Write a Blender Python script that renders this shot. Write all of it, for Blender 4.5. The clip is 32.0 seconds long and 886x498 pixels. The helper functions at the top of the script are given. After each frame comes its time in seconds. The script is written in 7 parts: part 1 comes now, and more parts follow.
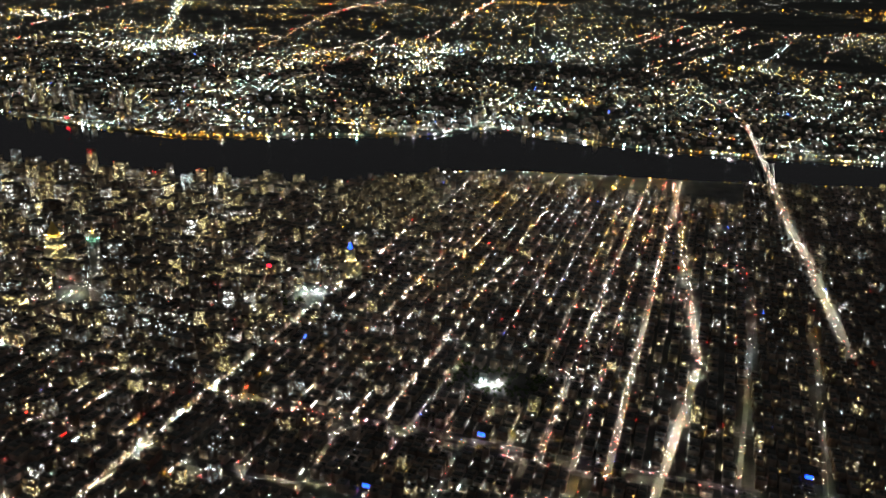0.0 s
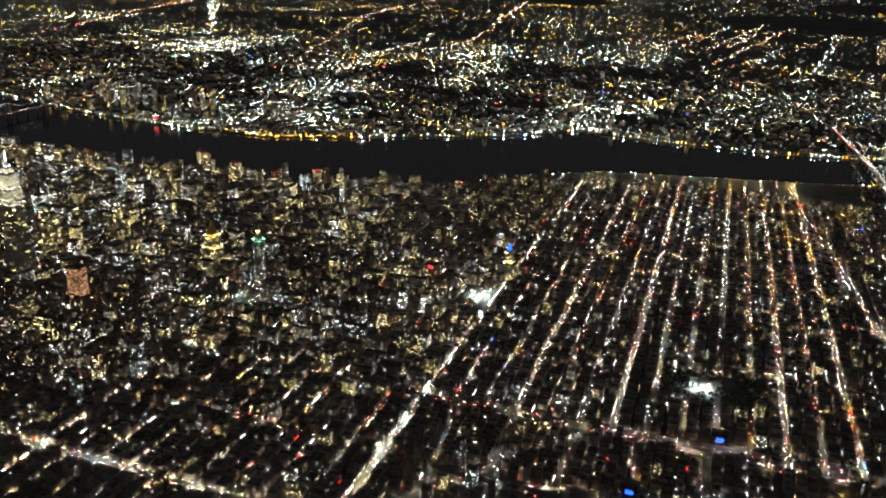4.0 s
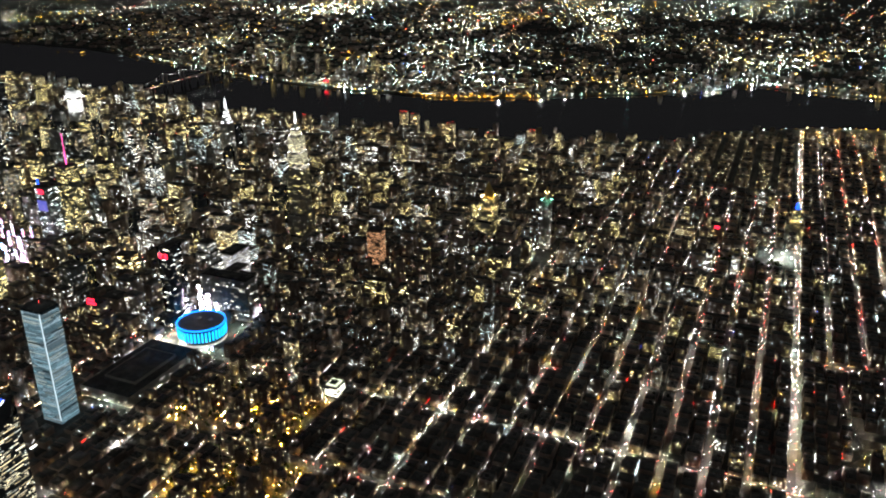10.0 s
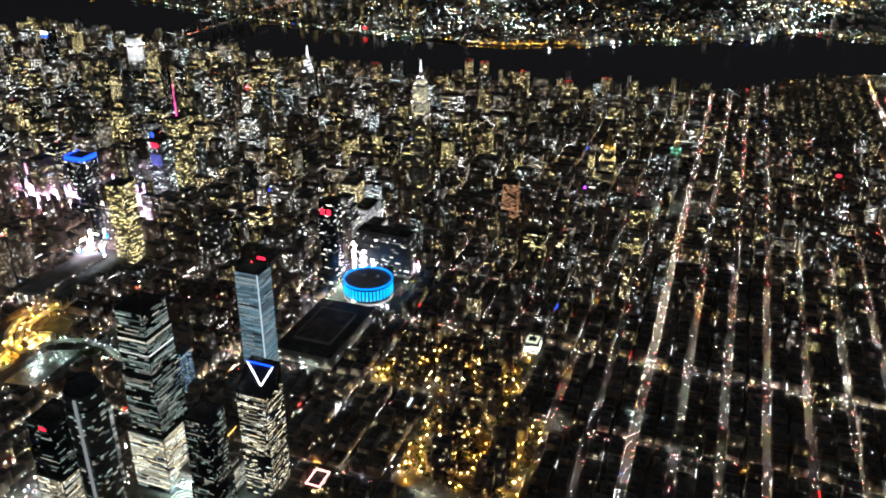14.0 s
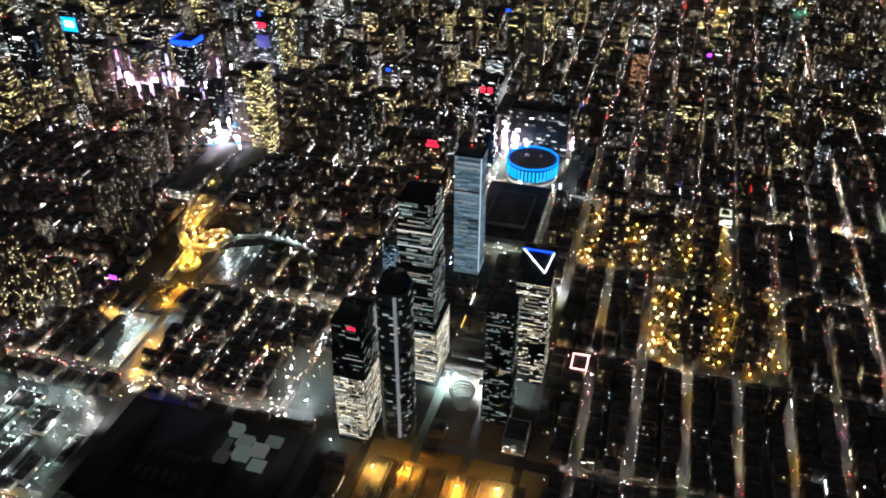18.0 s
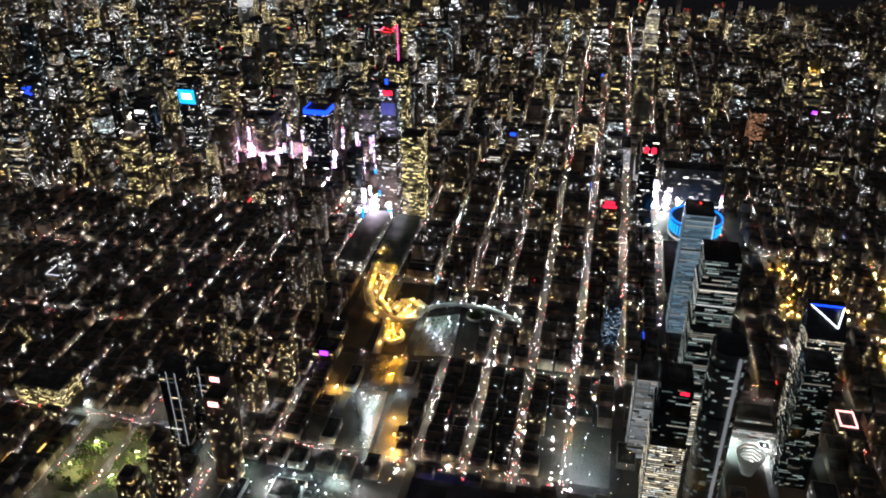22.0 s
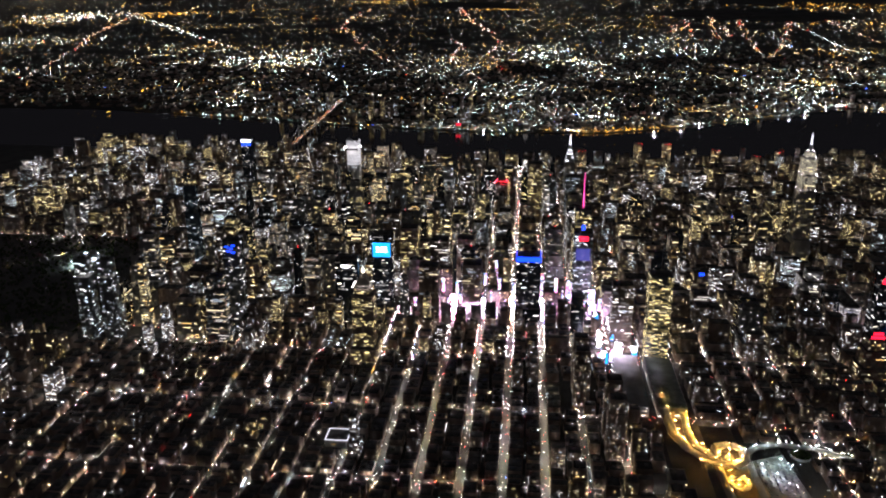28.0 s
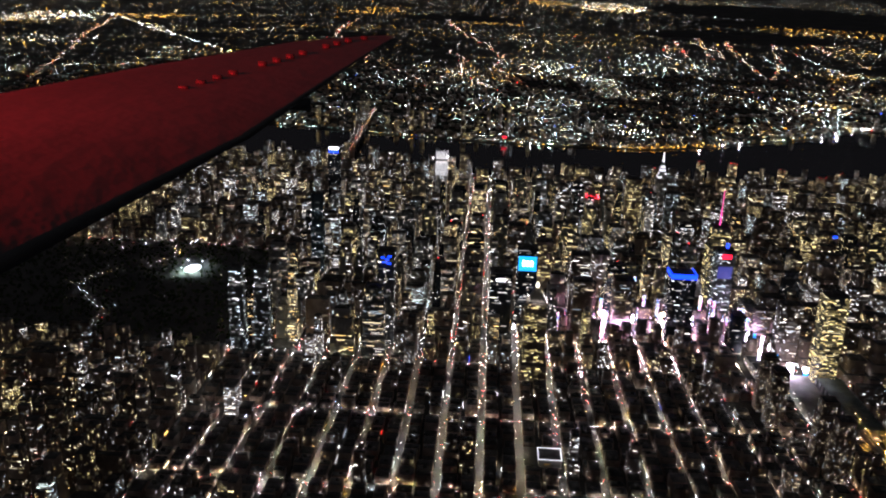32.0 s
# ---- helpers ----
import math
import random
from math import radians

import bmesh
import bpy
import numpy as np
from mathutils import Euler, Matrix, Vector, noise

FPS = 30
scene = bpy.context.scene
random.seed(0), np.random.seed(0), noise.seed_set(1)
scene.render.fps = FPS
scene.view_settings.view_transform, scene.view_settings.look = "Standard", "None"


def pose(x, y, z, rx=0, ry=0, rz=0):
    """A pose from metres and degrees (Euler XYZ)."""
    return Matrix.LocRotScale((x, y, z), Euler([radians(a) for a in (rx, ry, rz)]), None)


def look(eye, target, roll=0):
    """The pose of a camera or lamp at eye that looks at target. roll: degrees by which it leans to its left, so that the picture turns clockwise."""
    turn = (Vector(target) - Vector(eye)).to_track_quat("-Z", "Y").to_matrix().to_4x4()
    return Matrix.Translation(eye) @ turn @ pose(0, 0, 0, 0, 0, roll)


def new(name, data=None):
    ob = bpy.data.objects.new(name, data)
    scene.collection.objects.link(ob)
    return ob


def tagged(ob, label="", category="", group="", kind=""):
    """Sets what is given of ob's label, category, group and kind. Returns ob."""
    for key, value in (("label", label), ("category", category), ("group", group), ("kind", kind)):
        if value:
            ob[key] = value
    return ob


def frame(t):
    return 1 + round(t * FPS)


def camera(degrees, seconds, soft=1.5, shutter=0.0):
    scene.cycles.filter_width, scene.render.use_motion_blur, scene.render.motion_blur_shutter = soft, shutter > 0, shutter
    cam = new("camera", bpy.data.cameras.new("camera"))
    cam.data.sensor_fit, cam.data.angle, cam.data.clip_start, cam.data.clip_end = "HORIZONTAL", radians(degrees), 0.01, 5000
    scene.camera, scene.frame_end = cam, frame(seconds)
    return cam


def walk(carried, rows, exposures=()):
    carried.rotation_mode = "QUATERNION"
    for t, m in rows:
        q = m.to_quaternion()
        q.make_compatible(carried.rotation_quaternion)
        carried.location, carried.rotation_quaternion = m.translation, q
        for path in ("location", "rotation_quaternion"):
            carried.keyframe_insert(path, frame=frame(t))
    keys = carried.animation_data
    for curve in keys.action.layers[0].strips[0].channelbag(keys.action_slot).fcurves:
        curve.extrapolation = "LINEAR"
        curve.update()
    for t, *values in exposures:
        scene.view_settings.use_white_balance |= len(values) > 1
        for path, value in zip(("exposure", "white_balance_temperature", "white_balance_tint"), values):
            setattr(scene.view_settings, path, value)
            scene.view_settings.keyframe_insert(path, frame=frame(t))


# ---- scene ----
# One unit here is ten metres of the city: the whole flight and the far plain then fit the camera's reach.
cam = camera(57.45, 32.0, soft=2.0)
PATH = [
    (0, (-191.559, -276.966, 110.878), (-189.772, -276.38, 110.2), 1.9),
    (0.5, (-193.489, -270.086, 110.517), (-191.702, -269.499, 109.837), 1.9),
    (1, (-195.4, -263.225, 110.148), (-193.609, -262.648, 109.47), 1.9),
    (1.5, (-197.278, -256.411, 109.765), (-195.487, -255.831, 109.089), 2.0),
    (2, (-199.138, -249.664, 109.369), (-197.346, -249.086, 108.696), 2.2),
    (2.5, (-200.96, -242.978, 108.935), (-199.165, -242.404, 108.263), 2.3),
    (3, (-202.713, -236.352, 108.443), (-200.917, -235.78, 107.774), 2.3),
    (3.5, (-204.407, -229.777, 107.883), (-202.62, -229.178, 107.213), 2.0),
    (5.5, (-210.995, -204.257, 104.665), (-209.211, -203.656, 103.99), 1.9),
    (6, (-212.826, -198.09, 104.143), (-211.045, -197.474, 103.473), 1.8),
    (6.5, (-214.666, -191.955, 103.691), (-212.887, -191.336, 103.019), 1.7),
    (7, (-216.475, -185.827, 103.318), (-214.714, -185.193, 102.614), 1.5),
    (7.5, (-218.251, -179.674, 103.037), (-216.495, -179.04, 102.32), 1.2),
    (8, (-219.997, -173.456, 102.818), (-218.264, -172.784, 102.082), 0.7),
    (8.5, (-221.731, -167.131, 102.626), (-220.009, -166.443, 101.878), 0.5),
    (9, (-223.492, -160.694, 102.433), (-221.778, -159.994, 101.678), 0.1),
    (9.5, (-225.318, -154.176, 102.247), (-223.612, -153.464, 101.484), -0.1),
    (10, (-227.174, -147.669, 102.039), (-225.465, -146.956, 101.282), 0.1),
    (10.5, (-228.98, -141.2, 101.805), (-227.268, -140.517, 101.027), 0.7),
    (11, (-230.745, -134.707, 101.582), (-229.031, -134.053, 100.786), 1.0),
    (11.5, (-232.516, -128.169, 101.364), (-230.833, -127.492, 100.523), 0.3),
    (12, (-234.329, -121.593, 101.129), (-232.672, -120.885, 100.262), -0.5),
    (12.5, (-236.186, -114.989, 100.911), (-234.535, -114.275, 100.037), -0.7),
    (13, (-238.111, -108.355, 100.746), (-236.449, -107.666, 99.873), -0.5),
    (13.5, (-240.049, -101.776, 100.604), (-238.367, -101.135, 99.731), 0.2),
    (15.5, (-246.525, -75.94, 99.253), (-244.805, -75.389, 98.393), 0.6),
    (16, (-247.792, -69.467, 98.854), (-246.072, -68.924, 97.991), 0.5),
    (16.5, (-249.013, -63.0, 98.461), (-247.294, -62.456, 97.595), 0.3),
    (17, (-250.187, -56.541, 98.085), (-248.468, -56.004, 97.215), 0.2),
    (17.5, (-251.341, -50.148, 97.715), (-249.671, -49.633, 96.741), 0.3),
    (18, (-252.527, -43.793, 97.371), (-250.937, -43.342, 96.246), -0.0),
    (18.5, (-253.78, -37.475, 97.078), (-252.203, -37.002, 95.942), -1.1),
    (19, (-255.091, -31.182, 96.841), (-253.516, -30.707, 95.704), -1.3),
    (19.5, (-256.408, -24.837, 96.627), (-254.839, -24.36, 95.482), -1.4),
    (20, (-257.694, -18.391, 96.414), (-256.13, -17.924, 95.258), -1.4),
    (20.5, (-258.935, -11.81, 96.155), (-257.357, -11.362, 95.01), -1.1),
    (21, (-260.095, -5.151, 95.825), (-258.503, -4.719, 94.695), -0.9),
    (21.5, (-261.154, 1.456, 95.416), (-259.523, 1.84, 94.324), -0.2),
    (22, (-262.061, 7.906, 94.93), (-260.357, 8.259, 93.944), 0.1),
    (22.5, (-262.889, 14.202, 94.395), (-261.145, 14.529, 93.473), 0.0),
    (23, (-263.662, 20.46, 93.839), (-261.912, 20.793, 92.929), -0.3),
    (23.5, (-264.354, 26.758, 93.318), (-262.608, 27.112, 92.409), -1.2),
    (24, (-264.932, 33.041, 92.854), (-263.186, 33.382, 91.941), -1.5),
    (24.5, (-265.457, 39.29, 92.418), (-263.708, 39.614, 91.503), -1.4),
    (25, (-265.974, 45.507, 92.003), (-264.224, 45.823, 91.087), -1.4),
    (25.5, (-266.599, 51.747, 91.626), (-264.841, 52.043, 90.718), -1.1),
    (27.5, (-270.72, 79.175, 91.359), (-268.906, 79.408, 90.549), -0.5),
    (28, (-271.076, 85.955, 91.292), (-269.191, 86.151, 90.654), -0.2),
    (28.5, (-271.332, 92.68, 91.213), (-269.412, 92.849, 90.681), 0.2),
    (29, (-271.487, 99.319, 91.115), (-269.561, 99.467, 90.597), 0.4),
    (29.5, (-271.534, 105.886, 90.981), (-269.621, 106.008, 90.409), 1.6),
    (30, (-271.461, 112.398, 90.808), (-269.576, 112.487, 90.143), 2.6),
    (30.5, (-271.38, 118.878, 90.6), (-269.51, 118.97, 89.895), 2.6),
    (31, (-271.308, 125.3, 90.356), (-269.43, 125.375, 89.674), 2.6),
    (31.5, (-271.273, 131.661, 90.08), (-269.381, 131.739, 89.439), 2.7),
    (32, (-271.297, 138.004, 89.801), (-269.395, 138.104, 89.191), 2.0),
]
walk(cam, [(t, look(eye, target, roll)) for t, eye, target, roll in PATH], [(0, 0.82, 6450, 9), (6, 0.7, 6450, 9), (11, 0.6, 6400, 9), (13, 0.4, 6250, 10), (17, 0.1, 6020, 16), (19, 0.0, 6050, 16), (25, -0.22, 6180, 22), (28, -0.18, 6150, 24), (32, -0.25, 6150, 23)])

# ---------------------------------------------------------------- sky
world = bpy.data.worlds.new("night_sky")
scene.world = world
world.use_nodes = True
# Black at the horizon; overhead the cloud glows faintly with the city's light.
sky = world.node_tree
up = sky.nodes.new("ShaderNodeSeparateXYZ")
glowing = sky.nodes.new("ShaderNodeValToRGB")
glowing.color_ramp.elements[0].position, glowing.color_ramp.elements[0].color = 0.04, (0.0028, 0.0030, 0.0036, 1)
low_glow = glowing.color_ramp.elements.new(0.2)
low_glow.color = (0.017, 0.0165, 0.0175, 1)
glowing.color_ramp.elements[2].position, glowing.color_ramp.elements[2].color = 0.65, (0.036, 0.037, 0.036, 1)
sky.links.new(sky.nodes.new("ShaderNodeTexCoord").outputs["Generated"], up.inputs[0])
sky.links.new(up.outputs["Z"], glowing.inputs[0])
sky.links.new(glowing.outputs[0], sky.nodes["Background"].inputs[0])
world.node_tree.nodes["Background"].inputs[1].default_value = 1.0

rng = np.random.default_rng(7)


# ---------------------------------------------------------------- materials
def node_mat(name):
    m = bpy.data.materials.new(name)
    m.use_nodes = True
    nt = m.node_tree
    return m, nt, nt.nodes["Principled BSDF"]


def surface(name, a, b, rough=0.8, metal=0.0, scale=0.5, fine=6.0, bump=0.2, per_object=False, per_island=False):
    """A weathered surface: two colours mixed by broad and fine noise, with a little relief."""
    m, nt, bsdf = node_mat(name)
    tc = nt.nodes.new("ShaderNodeTexCoord")
    n1, n2 = nt.nodes.new("ShaderNodeTexNoise"), nt.nodes.new("ShaderNodeTexNoise")
    n1.inputs["Scale"].default_value, n2.inputs["Scale"].default_value = scale, fine
    n1.inputs["Detail"].default_value = 3
    for n in (n1, n2):
        nt.links.new(tc.outputs["Object"], n.inputs["Vector"])
    add = nt.nodes.new("ShaderNodeMath")
    add.operation = "MULTIPLY_ADD"
    add.inputs[1].default_value = 0.45
    nt.links.new(n2.outputs["Fac"], add.inputs[0])
    nt.links.new(n1.outputs["Fac"], add.inputs[2])
    ramp = nt.nodes.new("ShaderNodeValToRGB")
    ramp.color_ramp.elements[0].position, ramp.color_ramp.elements[1].position = 0.45, 0.95
    ramp.color_ramp.elements[0].color, ramp.color_ramp.elements[1].color = (*a, 1), (*b, 1)
    nt.links.new(add.outputs[0], ramp.inputs[0])
    colour = ramp.outputs[0]
    if per_object or per_island:
        if per_object:
            src = nt.nodes.new("ShaderNodeObjectInfo").outputs["Random"]
        else:
            src = nt.nodes.new("ShaderNodeNewGeometry").outputs["Random Per Island"]
        hsv = nt.nodes.new("ShaderNodeHueSaturation")
        mr = nt.nodes.new("ShaderNodeMapRange")
        mr.inputs["To Min"].default_value, mr.inputs["To Max"].default_value = 0.55, 1.45
        nt.links.new(src, mr.inputs["Value"])
        nt.links.new(mr.outputs[0], hsv.inputs["Value"])
        nt.links.new(colour, hsv.inputs["Color"])
        colour = hsv.outputs[0]
    nt.links.new(colour, bsdf.inputs["Base Color"])
    bsdf.inputs["Roughness"].default_value, bsdf.inputs["Metallic"].default_value = rough, metal
    if bump:
        bp = nt.nodes.new("ShaderNodeBump")
        bp.inputs["Strength"].default_value, bp.inputs["Distance"].default_value = bump, 0.05
        nt.links.new(n2.outputs["Fac"], bp.inputs["Height"])
        nt.links.new(bp.outputs[0], bsdf.inputs["Normal"])
    return m


def glow(name, colours, low, high, power=2.0, sampled=False, own=False):
    """A lamp, lit window or sign: each loose piece (own: each object) takes one of the colours and a strength between low and high."""
    m, nt, bsdf = node_mat(name)
    src = nt.nodes.new("ShaderNodeObjectInfo").outputs["Random"] if own else nt.nodes.new("ShaderNodeNewGeometry").outputs["Random Per Island"]
    ramp = nt.nodes.new("ShaderNodeValToRGB")
    cr = ramp.color_ramp
    cr.interpolation = "CONSTANT"
    at, total = 0.0, sum(w for w, _ in colours)
    for n, (w, c) in enumerate(colours):
        el = cr.elements[n] if n < 2 else cr.elements.new(at / total)
        el.position, el.color = at / total, (*c, 1)
        at += w
    if len(colours) == 1:
        cr.elements[1].position, cr.elements[1].color = 1.0, (*colours[0][1], 1)
    nt.links.new(src, ramp.inputs[0])
    mul = nt.nodes.new("ShaderNodeMath")
    mul.operation = "MULTIPLY"
    mul.inputs[1].default_value = 91.7
    fr = nt.nodes.new("ShaderNodeMath")
    fr.operation = "FRACT"
    pw = nt.nodes.new("ShaderNodeMath")
    pw.operation = "POWER"
    pw.inputs[1].default_value = power
    mr = nt.nodes.new("ShaderNodeMapRange")
    mr.inputs["To Min"].default_value, mr.inputs["To Max"].default_value = low, high
    nt.links.new(src, mul.inputs[0])
    nt.links.new(mul.outputs[0], fr.inputs[0])
    nt.links.new(fr.outputs[0], pw.inputs[0])
    nt.links.new(pw.outputs[0], mr.inputs["Value"])
    bsdf.inputs["Base Color"].default_value = (0.02, 0.02, 0.02, 1)
    nt.links.new(ramp.outputs[0], bsdf.inputs["Emission Color"])
    nt.links.new(mr.outputs[0], bsdf.inputs["Emission Strength"])
    m.cycles.emission_sampling = "FRONT" if sampled else "NONE"
    return m


def screen_glow(name, palette, strength):
    """A video screen: a picture of uneven blocks of light in the given colours."""
    m, nt, bsdf = node_mat(name)
    tc, shift = nt.nodes.new("ShaderNodeTexCoord"), nt.nodes.new("ShaderNodeVectorMath")
    info = nt.nodes.new("ShaderNodeObjectInfo")
    nt.links.new(tc.outputs["Object"], shift.inputs[0])
    spread = nt.nodes.new("ShaderNodeVectorMath")
    spread.operation = "SCALE"
    nt.links.new(info.outputs["Random"], spread.inputs["Scale"])
    spread.inputs[0].default_value = (31.0, 47.0, 59.0)
    nt.links.new(spread.outputs[0], shift.inputs[1])
    cells = nt.nodes.new("ShaderNodeTexVoronoi")
    cells.inputs["Scale"].default_value = 2.2
    nt.links.new(shift.outputs[0], cells.inputs["Vector"])
    parts = nt.nodes.new("ShaderNodeSeparateColor")
    nt.links.new(cells.outputs["Color"], parts.inputs[0])
    ramp = nt.nodes.new("ShaderNodeValToRGB")
    ramp.color_ramp.interpolation = "CONSTANT"
    for n, c in enumerate(palette):
        el = ramp.color_ramp.elements[n] if n < 2 else ramp.color_ramp.elements.new(n / len(palette))
        el.position, el.color = n / len(palette), (*c, 1)
    nt.links.new(parts.outputs[0], ramp.inputs[0])
    lum = nt.nodes.new("ShaderNodeMapRange")
    lum.inputs["To Min"].default_value, lum.inputs["To Max"].default_value = 0.08 * strength, strength
    sq = nt.nodes.new("ShaderNodeMath")
    sq.operation = "POWER"
    sq.inputs[1].default_value = 2.0
    nt.links.new(parts.outputs[1], sq.inputs[0])
    nt.links.new(sq.outputs[0], lum.inputs["Value"])
    bsdf.inputs["Base Color"].default_value = (0.02, 0.02, 0.02, 1)
    nt.links.new(ramp.outputs[0], bsdf.inputs["Emission Color"])
    nt.links.new(lum.outputs[0], bsdf.inputs["Emission Strength"])
    m.cycles.emission_sampling = "FRONT"
    return m


WARM, AMBER, ORANGE = (1.0, 0.83, 0.46), (1.0, 0.56, 0.12), (1.0, 0.42, 0.03)
WHITE, COOL, GREENISH = (0.98, 1.0, 0.93), (0.76, 0.95, 1.0), (0.70, 1.0, 0.80)
RED, BLUE = (1.0, 0.03, 0.02), (0.03, 0.10, 1.0)

ASPHALT = surface("asphalt", (0.05, 0.05, 0.05), (0.10, 0.097, 0.09), 0.85, scale=0.15, fine=3)
PAVING = surface("paving_and_yards", (0.05, 0.05, 0.048), (0.13, 0.125, 0.115), 0.9, scale=0.12, fine=2.5)
PLAIN = surface("far_land", (0.03, 0.035, 0.028), (0.08, 0.08, 0.072), 0.95, scale=0.02, fine=0.4)
BRICK = surface("brick_and_stucco", (0.13, 0.085, 0.065), (0.30, 0.24, 0.20), 0.85, scale=0.3, fine=5, per_island=True)
BRICK_OB = surface("brick_facade", (0.13, 0.085, 0.065), (0.32, 0.26, 0.21), 0.85, scale=0.3, fine=5, per_object=True)
LIMESTONE = surface("limestone", (0.28, 0.26, 0.22), (0.42, 0.39, 0.34), 0.8, scale=0.3, fine=4)
CONCRETE = surface("concrete", (0.20, 0.20, 0.19), (0.34, 0.33, 0.31), 0.85, scale=0.4, fine=5)
DARKGLASS = surface("dark_curtain_glass", (0.02, 0.025, 0.03), (0.05, 0.06, 0.07), 0.12, scale=0.3, fine=2, bump=0.05)
BLUEGLASS = surface("blue_curtain_glass", (0.05, 0.08, 0.10), (0.10, 0.15, 0.18), 0.15, scale=0.3, fine=2, bump=0.05)
ROOFING = surface("tar_roofing", (0.045, 0.045, 0.045), (0.14, 0.135, 0.125), 0.92, scale=0.5, fine=4, per_island=True)
ROOFING_OB = surface("tower_roofing", (0.04, 0.04, 0.042), (0.12, 0.115, 0.11), 0.92, scale=0.5, fine=4, per_object=True)
STEEL = surface("painted_steel", (0.10, 0.10, 0.10), (0.2, 0.2, 0.19), 0.5, metal=0.6, scale=1, fine=8)
CARPAINT = surface("car_paint", (0.03, 0.03, 0.035), (0.3, 0.3, 0.32), 0.35, metal=0.3, scale=0.9, fine=1, per_island=True)
LEAF = surface("foliage", (0.025, 0.04, 0.018), (0.07, 0.10, 0.035), 0.9, scale=0.6, fine=5, per_island=True)

PANES = [
    glow("warm_window_glass", [(3, (1.0, 0.84, 0.40)), (1, (1.0, 0.64, 0.20)), (2, (1.0, 0.92, 0.58))], 0.14, 6.0, 3.6),
    glow("white_window_glass", [(3, (1.0, 0.98, 0.88)), (2, (1.0, 0.92, 0.68)), (2, (0.9, 1.0, 1.0))], 0.12, 6.0, 3.8),
    glow("cool_window_glass", [(2, COOL), (2, WHITE), (2, (0.8, 1.0, 0.86))], 0.10, 4.4, 3.6),
    glow("gold_window_glass", [(3, (1.0, 0.81, 0.30)), (2, (1.0, 0.88, 0.46))], 0.18, 4.4, 3.0),
    glow("dim_window_glass", [(3, WARM), (2, (1.0, 0.95, 0.8)), (1, (1.0, 0.65, 0.45)), (1, COOL)], 0.10, 2.6, 3.0)]
WINDOWS, OFFICE, COOLWIN, GOLDWIN, DIMWIN = PANES
STREETLIGHT = glow("street_lamp_glass", [(4, (1.0, 0.98, 0.84)), (5, (1.0, 0.88, 0.60)), (1.0, COOL), (1.5, WARM)], 230, 520, 1.4, sampled=True)
SODIUM = glow("sodium_lamp_glass", [(3, ORANGE), (3, AMBER), (1, WARM)], 350, 800, 1.3, sampled=True)
LAMPGLARE = glow("lamp_glare", [(6, WHITE), (4, WARM), (2, COOL), (1.2, AMBER), (0.35, RED), (1.0, GREENISH)], 6, 90, 2.0)
GOLDGLARE = glow("golden_lamp_glare", [(5, (1.0, 0.78, 0.34)), (3, WARM), (2, (1.0, 0.6, 0.24)), (1, RED), (1, WHITE)], 6, 80, 2.0)
SODIUMGLARE = glow("sodium_glare", [(3, (1.0, 0.38, 0.01)), (3, (1.0, 0.50, 0.04)), (1, (1.0, 0.68, 0.2))], 1.5, 13, 2.6)
SHOPS = glow("shop_front_glass", [(5, WHITE), (3, WARM), (1.5, COOL), (0.5, RED), (0.2, BLUE), (0.5, AMBER)], 0.8, 9, 2.2, sampled=True)
SIGNALS = glow("signal_glass", [(7, WHITE), (4, WARM), (1.5, AMBER), (0.6, RED), (2, GREENISH), (0.7, (1.0, 0.6, 0.7)), (0.4, BLUE)], 6, 110, 2.4)
YARDLAMP = glow("yard_lamp_glass", [(5, WHITE), (2, COOL), (2, WARM), (2, AMBER), (0.6, RED), (0.4, GREENISH)], 4, 40, 2.4)
WORKLAMP = glow("work_lamp_glass", [(5, WHITE), (3, (0.75, 1.0, 0.9)), (3, WARM), (2, AMBER), (0.6, RED), (0.4, (0.3, 0.4, 1.0))], 6, 70, 2.2)
HEADLIGHT = glow("headlight_glass", [(3, (1.0, 0.92, 0.84)), (1, (0.92, 0.96, 1.0))], 6, 50, 2.4)
TAILLIGHT = glow("taillight_glass", [(1, (1.0, 0.07, 0.05))], 5, 38, 2.4)
NEARGLASS = glow("soft_office_glass", [(4, (1.0, 0.95, 0.78)), (3, (1.0, 0.87, 0.58)), (3, (0.80, 0.98, 0.90))], 0.14, 1.1, 1.8)
GREENGLASS = glow("greenish_office_glass", [(3, (0.78, 1.0, 0.86)), (2, (1.0, 0.95, 0.74)), (2, (0.62, 0.82, 0.72))], 0.08, 0.6, 1.9)
CREAMGLASS = glow("cream_office_glass", [(4, (1.0, 0.92, 0.66)), (2, (1.0, 0.84, 0.5)), (1, (0.9, 1.0, 0.88))], 0.3, 2.2, 1.8)
FARWARM = glow("far_warm_glass", [(5, (1.0, 0.80, 0.30)), (3.5, (1.0, 0.52, 0.08)), (2.5, (1.0, 0.97, 0.8)), (3.5, (0.72, 1.0, 0.78)), (1.5, ORANGE), (0.25, RED)], 0.7, 44, 4.5)
SHOREFLOOD = glow("shore_floodlight_glass", [(3, WHITE), (1, COOL), (1, (0.4, 1.0, 0.9))], 500, 1200, sampled=True)
FARLIGHT = glow("far_lamp_glass", [(6, (0.94, 1.0, 0.92)), (4, (0.70, 0.95, 1.0)), (6, (0.60, 1.0, 0.78)), (3.5, (1.0, 0.84, 0.42)), (3.5, (1.0, 0.56, 0.12)), (0.4, RED), (0.3, BLUE)], 0.8, 66, 4.5)
FARROSE = glow("highway_lamp_glass", [(4, (1.0, 0.78, 0.55)), (3, (1.0, 0.40, 0.2)), (2, (1.0, 0.92, 0.8)), (2, AMBER), (1.6, RED)], 2.0, 26, 2.4)
